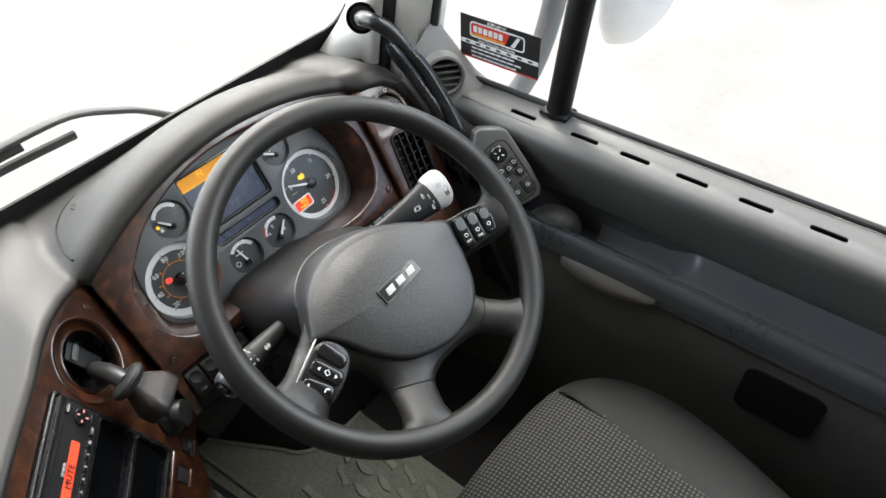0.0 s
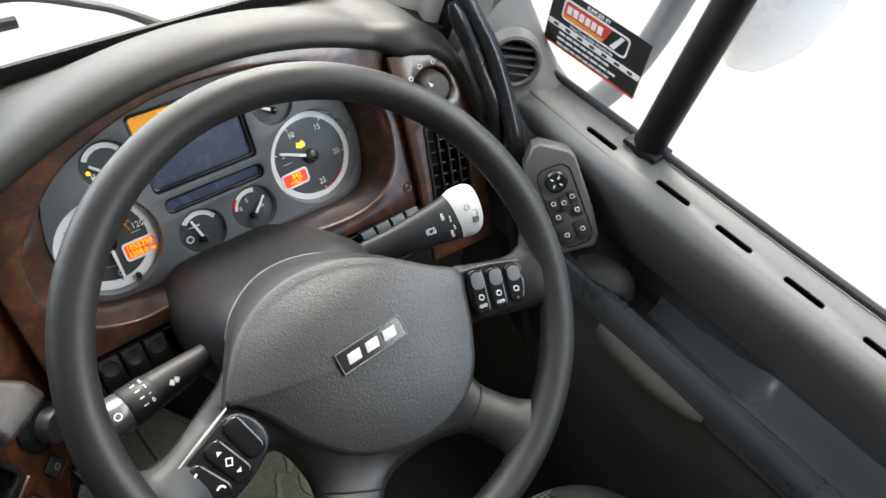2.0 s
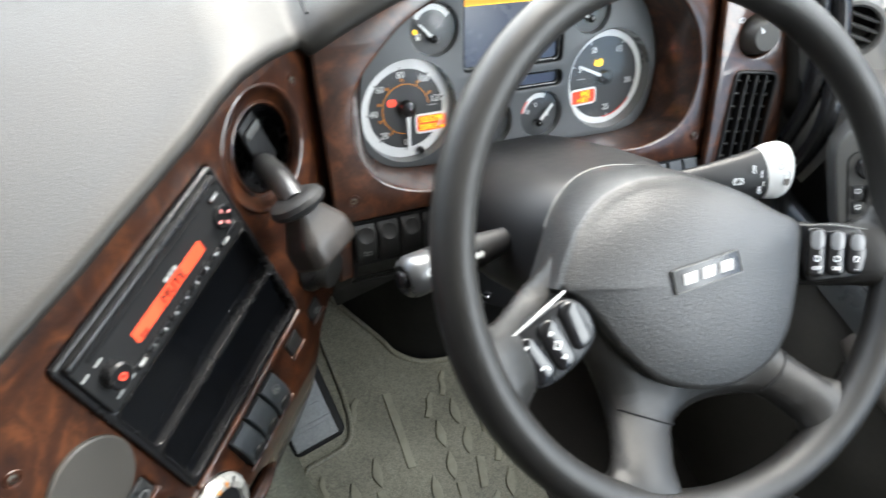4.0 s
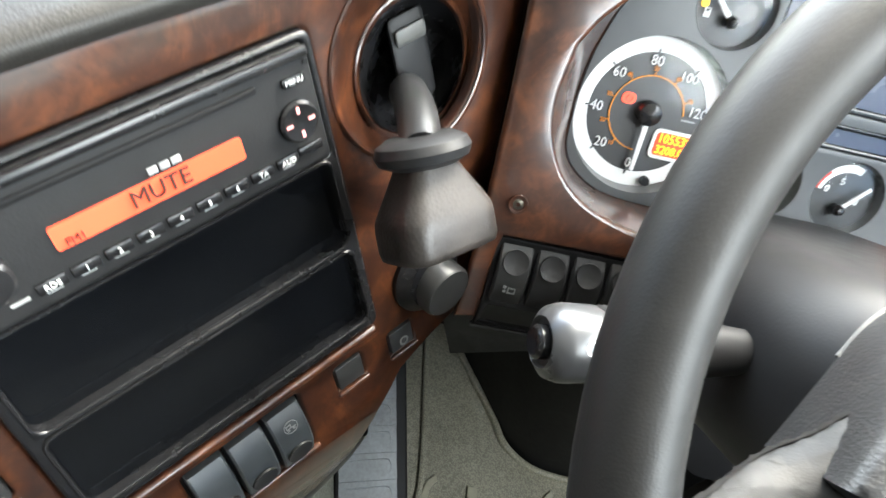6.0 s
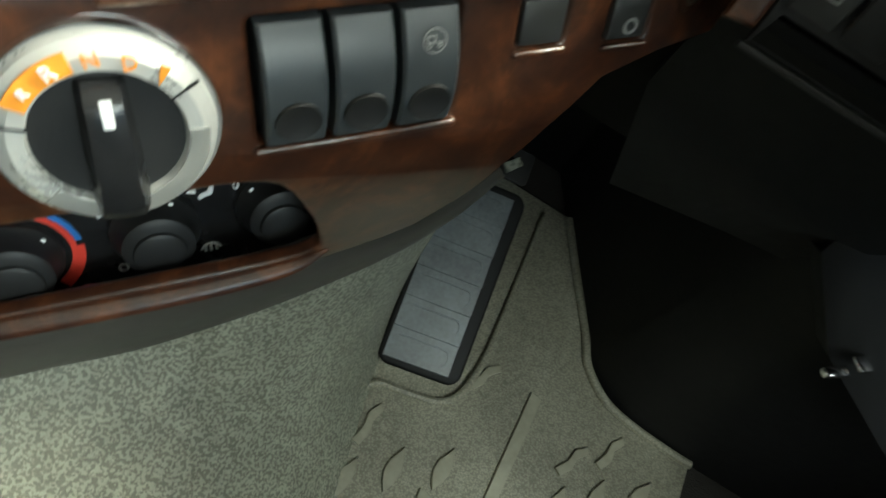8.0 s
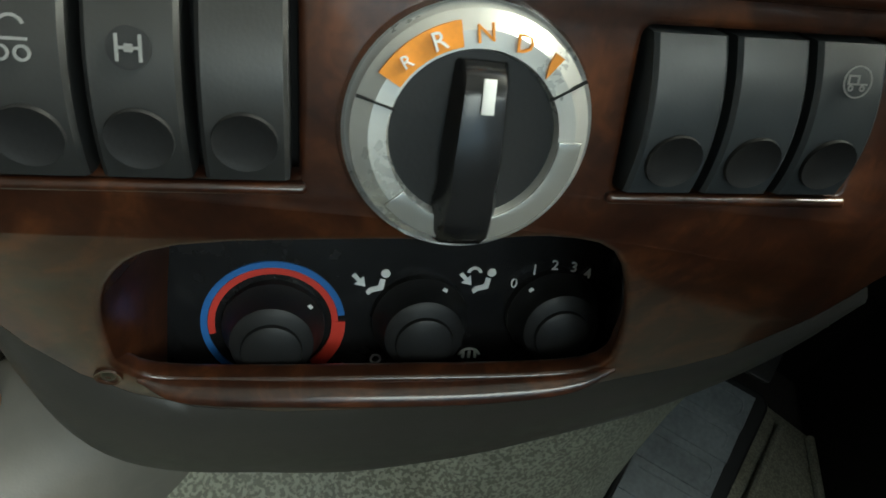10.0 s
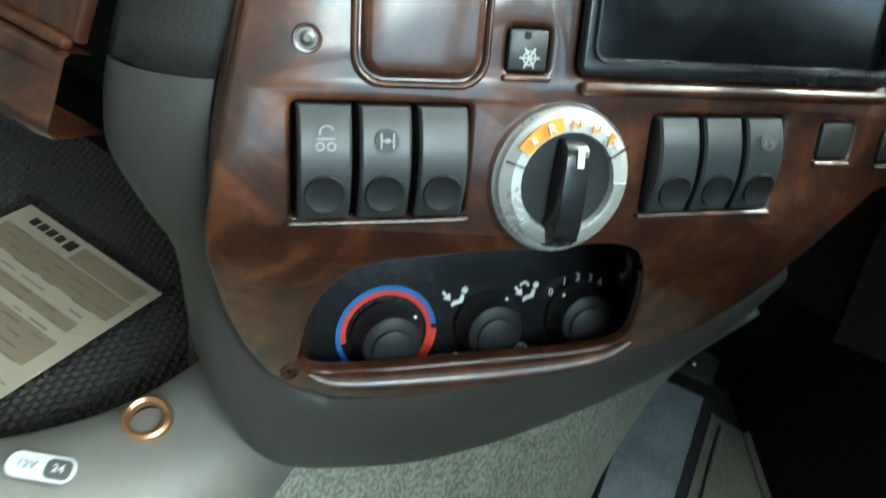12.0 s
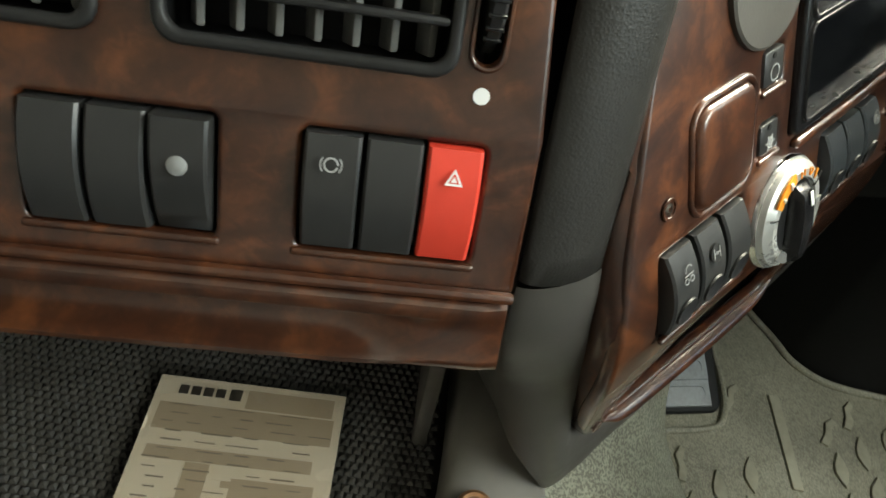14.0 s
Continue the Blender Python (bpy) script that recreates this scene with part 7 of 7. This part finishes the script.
# ---- driver's door ----
def door():
    t = thing("door_1", (0.85, 0.1, 0.0), "dark grey driver's door trim with slotted sill and armrest", "door", kind="structure")
    ys = [0.70, 0.66, 0.60, 0.54, 0.48, 0.42, 0.36, 0.30, 0.24, 0.18, 0.1, 0.0, -0.15, -0.4, -0.9]

    def prof(y):
        k = max(0.0, min(1.0, (y - 0.56) / 0.12))
        d = 0.006 * k
        return [(0.802 + d, y, 0.6719), (0.796 + d, y, 0.6695), (0.790 + d, y, 0.6655), (0.786 + d, y, 0.659), (0.7845 + d, y, 0.651), (0.7865 + d, y, 0.641), (0.794 + d, y, 0.618), (0.806, y, 0.590), (0.818, y, 0.565), (0.826, y, 0.548), (0.833, y, 0.538), (0.840, y, 0.530), (0.850, y, 0.505), (0.856, y, 0.47), (0.856, y, 0.44)]

    slots = (0.557, 0.4495, 0.3674, 0.2815, 0.1925, 0.100, 0.005)
    flat = frame_m((0.8148, 0.0, 0.6755), (0, 1, 0), (-0.96, 0, -0.28))
    part("sill_top", plate([(0.70, -0.028), (-0.9, -0.028), (-0.9, 0.0135), (0.50, 0.0135), (0.58, 0.012), (0.70, 0.0075)], [rrect(0.046, 0.0072, 0.0036, 5, y - 0.012, 0.0) for y in slots], 0.003, 0.0006, flat), DOORM, t, "dark grey smooth sill")
    part("sill_edge", sheet([[(0.868, y, 0.670), (0.850, y, 0.682), (0.846, y, 0.6848), (0.8416, y, 0.6838)] for y in ys]), DOORM, t, angle=50)
    part("upper_face", sheet([prof(y)[:10] for y in ys]), DOORM, t, "dark grey door face under the sill", angle=70)
    part("pocket_wall", sheet([prof(y)[9:] for y in ys]), DOORD, t, "near-black pocket wall", angle=70)
    for y in slots:
        part("slot", well("slot", at(flat, y - 0.012, 0.0, -0.001), 0.048, 0.0088, 0.012), POCKET, t, "dark demister slot")
    part("window_seal", tube([(0.846, 0.66, 0.686), (0.846, 0.3, 0.6865), (0.846, -0.45, 0.6865)], 0.0052, 10, 3), SEAL, t, "black rubber window seal")
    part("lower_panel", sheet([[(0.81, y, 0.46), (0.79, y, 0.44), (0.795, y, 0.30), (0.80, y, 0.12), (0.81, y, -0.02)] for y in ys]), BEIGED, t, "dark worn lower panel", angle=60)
    # armrest rail along the pocket, broad armrest behind it
    rail = [(0.776, 0.470), (0.766, 0.476), (0.763, 0.500), (0.765, 0.514), (0.771, 0.520), (0.780, 0.5205), (0.786, 0.516), (0.788, 0.500), (0.788, 0.462)]
    part("armrest_rail", sheet([[(x, y, z) for x, z in rail] for y in (0.70, 0.55, 0.42, 0.30, 0.18, 0.0, -0.2, -0.4)]), RAILM, t, "glossy black armrest rail", angle=40)
    # the pocket runs out in a rounded scoop
    rows = []
    for y in [0.40, 0.36] + [0.335 - 0.006 * i for i in range(26)] + [0.17, 0.12, 0.0, -0.2, -0.4]:
        row = []
        for k, (x, z) in enumerate(((0.785, 0.5165), (0.788, 0.517), (0.793, 0.517), (0.799, 0.517), (0.806, 0.5172), (0.813, 0.518), (0.820, 0.519), (0.828, 0.521), (0.836, 0.525), (0.843, 0.531), (0.849, 0.541), (0.854, 0.556))):
            c = 2 * k / 11 - 1
            g = max(0.0, min(1.0, (y - 0.300 + 0.075 * math.sqrt(max(0.0, 1 - c * c))) / 0.03))
            row.append((x, y, z - 0.060 * g * g * (3 - 2 * g) * (1 - 0.1 * max(0.0, c) ** 2)))
        rows.append(row)
    part("armrest", sheet(rows), ARMM, t, "smooth blue-grey armrest with a scooped end", angle=60)
    part("pocket_floor", box(0.07, 0.50, 0.01, 0, Matrix.Translation((0.823, 0.46, 0.462))), DOORD, t)
    # door pull under the rail
    rows = []
    for i in range(15):
        f = i / 14
        y = 0.425 - 0.165 * f
        w = math.sin(math.pi * f) ** 0.6
        lo = 0.447 + 0.014 * f * f
        rows.append([(0.792, y, 0.480), (0.772 - 0.004 * w, y, 0.476), (0.766 - 0.009 * w, y, 0.468), (0.766 - 0.010 * w, y, lo + 0.008 - 0.006 * w), (0.774 - 0.008 * w, y, lo - 0.008 * w), (0.795, y, lo - 0.010 * w)])
    part("door_pull", sheet(rows, thick=-0.003), BEIGE, t, "worn beige door pull", angle=60)
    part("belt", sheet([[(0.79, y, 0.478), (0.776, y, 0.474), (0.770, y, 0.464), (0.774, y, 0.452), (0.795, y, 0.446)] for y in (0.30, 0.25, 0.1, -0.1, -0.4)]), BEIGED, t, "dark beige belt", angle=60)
    m = frame_m((0.7875, 0.045, 0.36), (0, 1, 0), (0.03, 0, 1))
    sp = part("speaker_grille", plate(rrect(0.12, 0.10, 0.02, 6), (), 0.006, 0.002, m @ Matrix.Diagonal((-1, 1, -1, 1))), DEEP, t, "dark speaker grille")
    # small lidded cup ahead of the pocket
    cup = part("latch_boss", tube([(0.792, 0.495, 0.50), (0.796, 0.47, 0.512), (0.804, 0.445, 0.508), (0.812, 0.43, 0.49)], [0.016, 0.024, 0.024, 0.014], 18, 5), BOSSM, t, "rounded grey boss")


RAILM = mat("armrest_plastic", (0.066, 0.071, 0.077), 0.3, var=0.12, bump=0.15, bscale=700)
ARMM = mat("armrest_skin", (0.092, 0.098, 0.104), 0.34, var=0.1, bump=0.15, bscale=700)
BOSSM = mat("boss_plastic", (0.15, 0.153, 0.157), 0.4, var=0.1, bump=0.15, bscale=700)
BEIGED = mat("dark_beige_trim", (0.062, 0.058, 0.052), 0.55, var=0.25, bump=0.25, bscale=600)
door()


def door_corner():
    """Moulded corner of the door with its round vent."""
    t = thing("trim_door_corner", (0.81, 0.68, 0.68), "grey moulded door corner under the quarter window", "door trim", kind="structure")
    rows = []
    for y, top in ((0.60, 0.676), (0.64, 0.680), (0.665, 0.690), (0.70, 0.716), (0.73, 0.742), (0.748, 0.758)):
        d = (y - 0.60)
        rows.append([(0.862, y + 0.004, top), (0.846, y, top + 0.004), (0.832 - d * 0.05, y - 0.004, top - 0.002), (0.812 - d * 0.16, y - 0.008, top - 0.022), (0.796 - d * 0.24, y - 0.008, top - 0.050), (0.782 - d * 0.26, y, top - 0.085), (0.776 - d * 0.22, y, top - 0.13)])
    part("moulding", sheet(rows), TRIML, t, angle=60)
    m = frame_m((0.792, 0.683, 0.708), Vector((0.74, -0.62, 0.0)), Vector((0.10, 0.12, 1.0)))
    v = part("round_vent", lathe([(0.026, -0.01), (0.027, 0.004), (0.030, 0.0065), (0.0335, 0.005), (0.035, -0.004), (0.035, -0.02)], 48, m, capped=False), TRIML, t, "round air vent")
    part("vent_dark", lathe([(0.0268, 0.002), (0.0265, -0.02), (0.0001, -0.02)], 36, m, capped=False), DEEP, v)
    for i in range(4):
        y = -0.0165 + i * 0.011
        w = 2 * math.sqrt(0.0265**2 - y * y)
        part("slat", box(w, 0.0030, 0.007, 0.0008, at(m, 0, y, 0.0)), TRIM, v)


TRIML = mat("light_grey_trim", (0.15, 0.147, 0.14), 0.5, var=0.1, bump=0.3, bscale=600)
door_corner()


def mirror_switches():
    m = frame_m((0.7488, 0.5248, 0.6193), Vector((0.76, -0.458, 0.461)), Vector((-0.063, 0.654, 0.754)))
    t = thing("mirror_switch_panel", m @ Matrix.Scale(0.88, 4), "dark grey switch panel for mirrors and windows on the door", "switch panel")
    L = dict(local=True)
    part("body", plate([(-0.026, -0.068), (0.020, -0.072), (0.030, -0.058), (0.034, -0.02), (0.035, 0.056), (0.030, 0.066), (-0.002, 0.088), (-0.014, 0.088), (-0.034, 0.066), (-0.037, 0.05), (-0.035, -0.04)], (), 0.05, 0.004), DOORM, t, **L)
    part("inlay", plate(rrect(0.048, 0.118, 0.016, 6, 0.0, -0.004), [rrect(0.045, 0.115, 0.0145, 6, 0.0, -0.004)], 0.0015, 0.0005, Matrix.Translation((0, 0, 0.001))), DEEP, t, **L)
    k = part("mirror_knob", lathe([(0.0155, 0.0), (0.0150, 0.006), (0.0125, 0.0085), (0.0001, 0.007)], 32, Matrix.Translation((0, 0.034, 0))), GLOSSB, t, "round mirror knob", **L)
    for i in range(4):
        a = radians(45 + 90 * i)
        part("arrow", box(0.006, 0.0018, 0.0006, 0, Matrix.Translation((0.0075 * math.cos(a), 0.034 + 0.0075 * math.sin(a), 0.0078)) @ Matrix.Rotation(a, 4, "Z")), WHITE, k, **L)
    for x, y, w, h in ((-0.013, 0.004, 0.012, 0.018), (0.0135, 0.006, 0.012, 0.018), (0.0005, 0.001, 0.013, 0.022), (-0.013, -0.016, 0.012, 0.016), (0.014, -0.014, 0.012, 0.016), (-0.010, -0.044, 0.020, 0.028), (0.0125, -0.042, 0.019, 0.028)):
        b = part("button", box(w, h, 0.006, 0.0018, Matrix.Translation((x, y, 0.002))), ROCKER, t, **L)
        part("button_print", plate(rrect(0.0065, 0.006, 0.002, 3), [rrect(0.0048, 0.0043, 0.0015, 3)], 0.0004, 0, Matrix.Translation((x, y + 0.002, 0.0054))), WHITE, b, **L)


mirror_switches()

BARM = mat("divider_plastic", (0.007, 0.007, 0.0075), 0.4, spec=0.2, var=0.1, bump=0.1, bscale=600)

# quarter window, side glass, divider, sign, mirror
w2 = thing("window_2", (0.86, 0.3, 0.69), "driver's door window with a black divider bar", "window", kind="structure")
gl = part("pane", plate([(-0.45, 0.60), (0.79, 0.60), (0.845, 0.65), (0.93, 0.75), (0.86, 1.42), (0.80, 1.47), (-0.40, 1.47), (-0.45, 1.42)], (), 0.005, 0, frame_m((0.874, -0.15, 0.0), (0, 1, 0), (0, 0, 1))), GLASS, w2)
gl.visible_shadow = False
part("divider_bar", tube([(0.842, 0.500, 0.676), (0.846, 0.492, 0.78), (0.850, 0.472, 1.0), (0.855, 0.43, 1.45)], 0.0185, 12, 4, flat=1.05, up=(0, 1, 0)), BARM, w2, "black divider bar")
part("divider_foot", box(0.036, 0.048, 0.008, 0.003, Matrix.Translation((0.842, 0.500, 0.684))), BARM, w2)


def sign():
    m = frame_m((0.862, 0.6265, 0.7455), (0, -1, 0), (0, 0, 1))
    t = thing("dealer_sign", m, "small black dealer card with red emblem hung in the quarter window", "sign")
    L = dict(local=True)
    W, H = 0.150, 0.072
    part("card", plate(rrect(W, H, 0.001, 2), (), 0.0012, 0, None), BLACKS, t, **L)
    part("emblem_rim", plate(rrect(0.104, 0.026, 0.006, 4, -0.004, 0.015), [rrect(0.0995, 0.0215, 0.005, 4, -0.004, 0.015)], 0.0006, 0, Matrix.Translation((0, 0, 0.0008))), WHITE, t, **L)
    part("emblem_red", plate([(-0.053, 0.006), (0.012, 0.006), (0.020, 0.025), (-0.053, 0.025)], (), 0.0005, 0, Matrix.Translation((0, 0, 0.0007))), REDP, t, "red emblem", **L)
    part("emblem_orange", plate([(-0.053, 0.005), (0.010, 0.005), (0.012, 0.009), (-0.053, 0.009)], (), 0.0005, 0, Matrix.Translation((0, 0, 0.0010))), ORANGEP, t, **L)
    part("emblem_bar", several(*[box(0.0075, 0.010, 0.0004, 0.0002, Matrix.Translation((-0.045 + 0.0098 * i, 0.0165, 0.0013))) for i in range(6)]), WHITE, t, "white bars of the emblem", **L)
    part("emblem_stroke", plate([(0.022, 0.006), (0.030, 0.006), (0.040, 0.024), (0.034, 0.024)], (), 0.0004, 0, Matrix.Translation((0, 0, 0.0012))), WHITE, t, **L)
    part("print", text("SUPPLIED BY", 0.0065, Matrix.Translation((-0.004, 0.0315, 0.0009))), WHITE, t, **L)
    part("print", text("Used Truck Sales Worldwide", 0.0058, Matrix.Translation((-0.004, -0.0015, 0.0009))), WHITE, t, **L)
    part("pale_strip", plate(rrect(W - 0.002, 0.007, 0.0005, 2, 0, -0.0085), (), 0.0005, 0, Matrix.Translation((0, 0, 0.0006))), WHITE, t, "white strip", **L)
    part("strip_mark", several(*[box(0.008, 0.0035, 0.0004, 0, Matrix.Translation((-0.06 + i * 0.020, -0.0085, 0.0010))) for i in range(7)]), INK, t, **L)
    for y, w, n in ((-0.0165, 0.012, 7), (-0.0235, 0.014, 7), (-0.0305, 0.011, 8)):
        part("print_bar", several(*[box(w * 0.85, 0.0030, 0.0004, 0, Matrix.Translation((-0.047 + i * w, y, 0.0009))) for i in range(n)]), WHITE, t, "unreadable white print", **L)
    part("red_edge", plate(rrect(W, 0.0022, 0.0004, 2, 0, -0.0345), (), 0.0004, 0, Matrix.Translation((0, 0, 0.0009))), REDP, t, **L)


sign()


def mirror():
    t = thing("door_mirror", (1.16, 0.62, 0.6), "white truck door mirror on a grey arm outside the window", "mirror")
    part("arm", tube([(0.895, 0.78, 0.45), (0.98, 0.74, 0.47), (1.05, 0.675, 0.60), (1.07, 0.64, 0.80), (1.08, 0.62, 1.1), (1.02, 0.70, 1.45), (0.895, 0.74, 1.50)], 0.021, 16, 5), GALV, t, "grey tubular arm")
    rows = []
    for z, s in ((0.60, 0.35), (0.63, 0.75), (0.68, 0.94), (0.76, 1.0), (1.0, 1.0), (1.25, 0.97), (1.32, 0.8), (1.35, 0.4)):
        rows.append([(1.29 + 0.165 * s * math.cos(a), 0.58 + 0.055 * s * math.sin(a) - 0.08 * s * math.cos(a) * 0, z) for a in [2 * math.pi * i / 28 for i in range(28)]])
    bm = sheet(rows, close=True)
    bm.verts.ensure_lookup_table()
    bm.faces.new(bm.verts[:28])
    bm.faces.new(bm.verts[-28:])
    part("housing", bm, PAINT, t, "white mirror housing", angle=60)


mirror()

# grab handles on the windscreen pillar
t = thing("grab_handle", (0.70, 0.62, 0.75), "long black grab handle at the windscreen pillar", "grab handle")
part("bar", tube([(0.768, 0.830, 0.774), (0.742, 0.803, 0.791), (0.724, 0.779, 0.805), (0.7180, 0.754, 0.8095), (0.731, 0.735, 0.795), (0.738, 0.710, 0.770), (0.7485, 0.685, 0.7375), (0.751, 0.660, 0.705), (0.750, 0.636, 0.6745), (0.748, 0.618, 0.648), (0.752, 0.610, 0.61), (0.758, 0.612, 0.56)], [0.012, 0.012, 0.012, 0.0118, 0.0118, 0.0116, 0.0115, 0.0113, 0.011, 0.0108, 0.0105, 0.010], 16, 4), GLOSSB, t)
part("mount_socket", lathe([(0.0110, -0.002), (0.0180, -0.003), (0.0205, 0.001), (0.0225, 0.005), (0.0240, 0.004), (0.0242, -0.004)], 32, frame_m((0.758, 0.820, 0.781), (0.3, 0.2, 1), (0.55, -0.62, -0.06)), capped=False), DEEP, t, "dark socket in the pillar trim")
t = thing("pillar_strip", (0.73, 0.69, 0.75), "black moulded strip beside the grab handle", "trim strip")
part("strip", tube([(0.712, 0.722, 0.786), (0.718, 0.715, 0.771), (0.730, 0.700, 0.741), (0.737, 0.680, 0.710), (0.740, 0.657, 0.682), (0.743, 0.642, 0.64), (0.746, 0.636, 0.58)], [0.005, 0.0098, 0.0105, 0.0105, 0.0102, 0.0098, 0.009], 14, 5), GLOSSB, t)

# pale trim at the foot of the pillar, round the handle's upper mount
rows = []
for z, x in ((0.66, 0.68), (0.69, 0.705), (0.72, 0.740), (0.747, 0.774), (0.775, 0.796), (0.81, 0.804), (0.9, 0.806), (1.2, 0.806), (1.6, 0.806)):
    k = (z - 0.7) * -0.2
    rows.append([(x, 0.903 + k, z), (x + 0.004, 0.886 + k, z), (0.5 * x + 0.388, 0.866 + k, z), (0.775, 0.848 + k, z), (0.776, 0.832 + k, z), (0.786, 0.820 + k, z), (0.797, 0.822 + k, z)])
solid("trim_pillar_foot", sheet(rows, thick=-0.004), PILLAR, "pale moulded foot of the windscreen pillar", "pillar trim", "structure", angle=60)


# wide black strip and door frame strip beyond the pillar's foot
seal = thing("trim_pillar_strips", (0.80, 0.80, 0.7), "black strips along the pale pillar", "seal", kind="structure")
rows = []
for z in (0.66, 0.8, 1.0, 1.3, 1.65):
    k = (z - 0.7) * -0.21
    rows.append([(0.790, 0.832 + k, z), (0.793, 0.812 + k, z), (0.800, 0.804 + k, z), (0.809, 0.803 + k, z), (0.815, 0.809 + k, z)])
part("wide_strip", sheet(rows), SEAL, seal, angle=60)
part("frame_strip", tube([(0.848, 0.757 + (z - 0.7) * -0.19, z) for z in (0.68, 0.8, 1.0, 1.3, 1.65)], 0.0085, 10, 3), SEAL, seal)


# windscreen wipers outside the glass
def wiper(arm, blade, foot):
    t = thing("windscreen_wiper", arm[0], "black windscreen wiper resting at the foot of the glass", "wiper", "wipers")
    part("arm", tube(arm, [0.013] + [0.0085] * (len(arm) - 1), 10, 5, flat=0.6), PLASTIC, t)
    part("blade", tube(blade, 0.0055, 8, 5, flat=1.3), SEAL, t)
    part("spindle", tube([arm[0], foot], 0.012, 12, 2, up=(1, 0, 0)), PLASTIC, t)


wiper([(0.515, 0.995, 0.655), (0.443, 0.977, 0.717), (0.40, 0.971, 0.744), (0.331, 0.965, 0.774), (0.238, 0.964, 0.778), (0.1, 0.964, 0.778)], [(0.26, 0.962, 0.768), (0.0, 0.962, 0.768), (-0.35, 0.962, 0.768)], (0.515, 0.93, 0.65))
wiper([(-0.35, 0.98, 0.66), (-0.30, 0.972, 0.72), (-0.22, 0.97, 0.752), (-0.1, 0.97, 0.751)], [(0.33, 0.968, 0.744), (0.227, 0.968, 0.747), (0.0, 0.968, 0.747), (-0.25, 0.968, 0.745)], (-0.35, 0.93, 0.65))


# ---- driver's seat ----
def seat():
    t = thing("driver_seat", (0.42, 0.1, 0.0), "dark driver's seat cushion with ribbed grey fabric and plain bolster", "seat")

    half = [(0.42, 0.345), (0.50, 0.342), (0.58, 0.333), (0.63, 0.315), (0.665, 0.283), (0.687, 0.233), (0.692, 0.17), (0.682, 0.10), (0.662, 0.03), (0.64, -0.04), (0.62, -0.15), (0.60, -0.33), (0.55, -0.38), (0.42, -0.39)]
    ring = half + [(0.84 - x, y) for x, y in half[-2:0:-1]]
    line = spline([(x, y, 0) for x, y in ring + ring[:1]], 4)[:-1]
    c = Vector((0.42, 0.0, 0))
    rows = []
    for k in range(34):
        f = 0.03 + 0.97 * (k / 33) ** 0.8
        rows.append([(c.x + (p.x - c.x) * f, c.y + (p.y - c.y) * f, 0.396 - 0.026 * f**9 - 0.004 * math.cos(9 * p.x * f)) for p in line])
    rows += [[(c.x + (p.x - c.x) * f, c.y + (p.y - c.y) * f, z) for p in line] for f, z in ((1.004, 0.364), (1.0, 0.345), (0.985, 0.30), (0.97, 0.25))]
    seam = lambda y: 0.598 - 0.17 * (0.31 - y)
    woven, plain = sheet(rows, close=True), sheet(rows, close=True)
    for bm, keep in ((woven, True), (plain, False)):
        drop = []
        for f in bm.faces:
            p = f.calc_center_median()
            if (abs(p.x - 0.42) < seam(p.y) - 0.42 and p.z > 0.30) != keep:
                drop.append(f)
        bmesh.ops.delete(bm, geom=drop, context="FACES")
    part("bolster", plain, SEATV, t, "plain dark suede bolster", angle=70)
    part("fabric_panel", woven, FABRIC, t, "ribbed grey woven fabric", angle=70)
    for sx in (-1, 1):
        part("piping", tube([(0.42 + sx * (seam(y) - 0.42), y, z) for y, z in ((-0.3, 0.393), (-0.1, 0.394), (0.08, 0.394), (0.2, 0.393), (0.27, 0.391), (0.302, 0.386), (0.318, 0.372), (0.322, 0.35))], 0.003, 8, 4), SEATV, t, "seam piping")
    part("base", box(0.44, 0.55, 0.25, 0.02, Matrix.Translation((0.42, -0.06, 0.135))), DEEP, t)


seat()
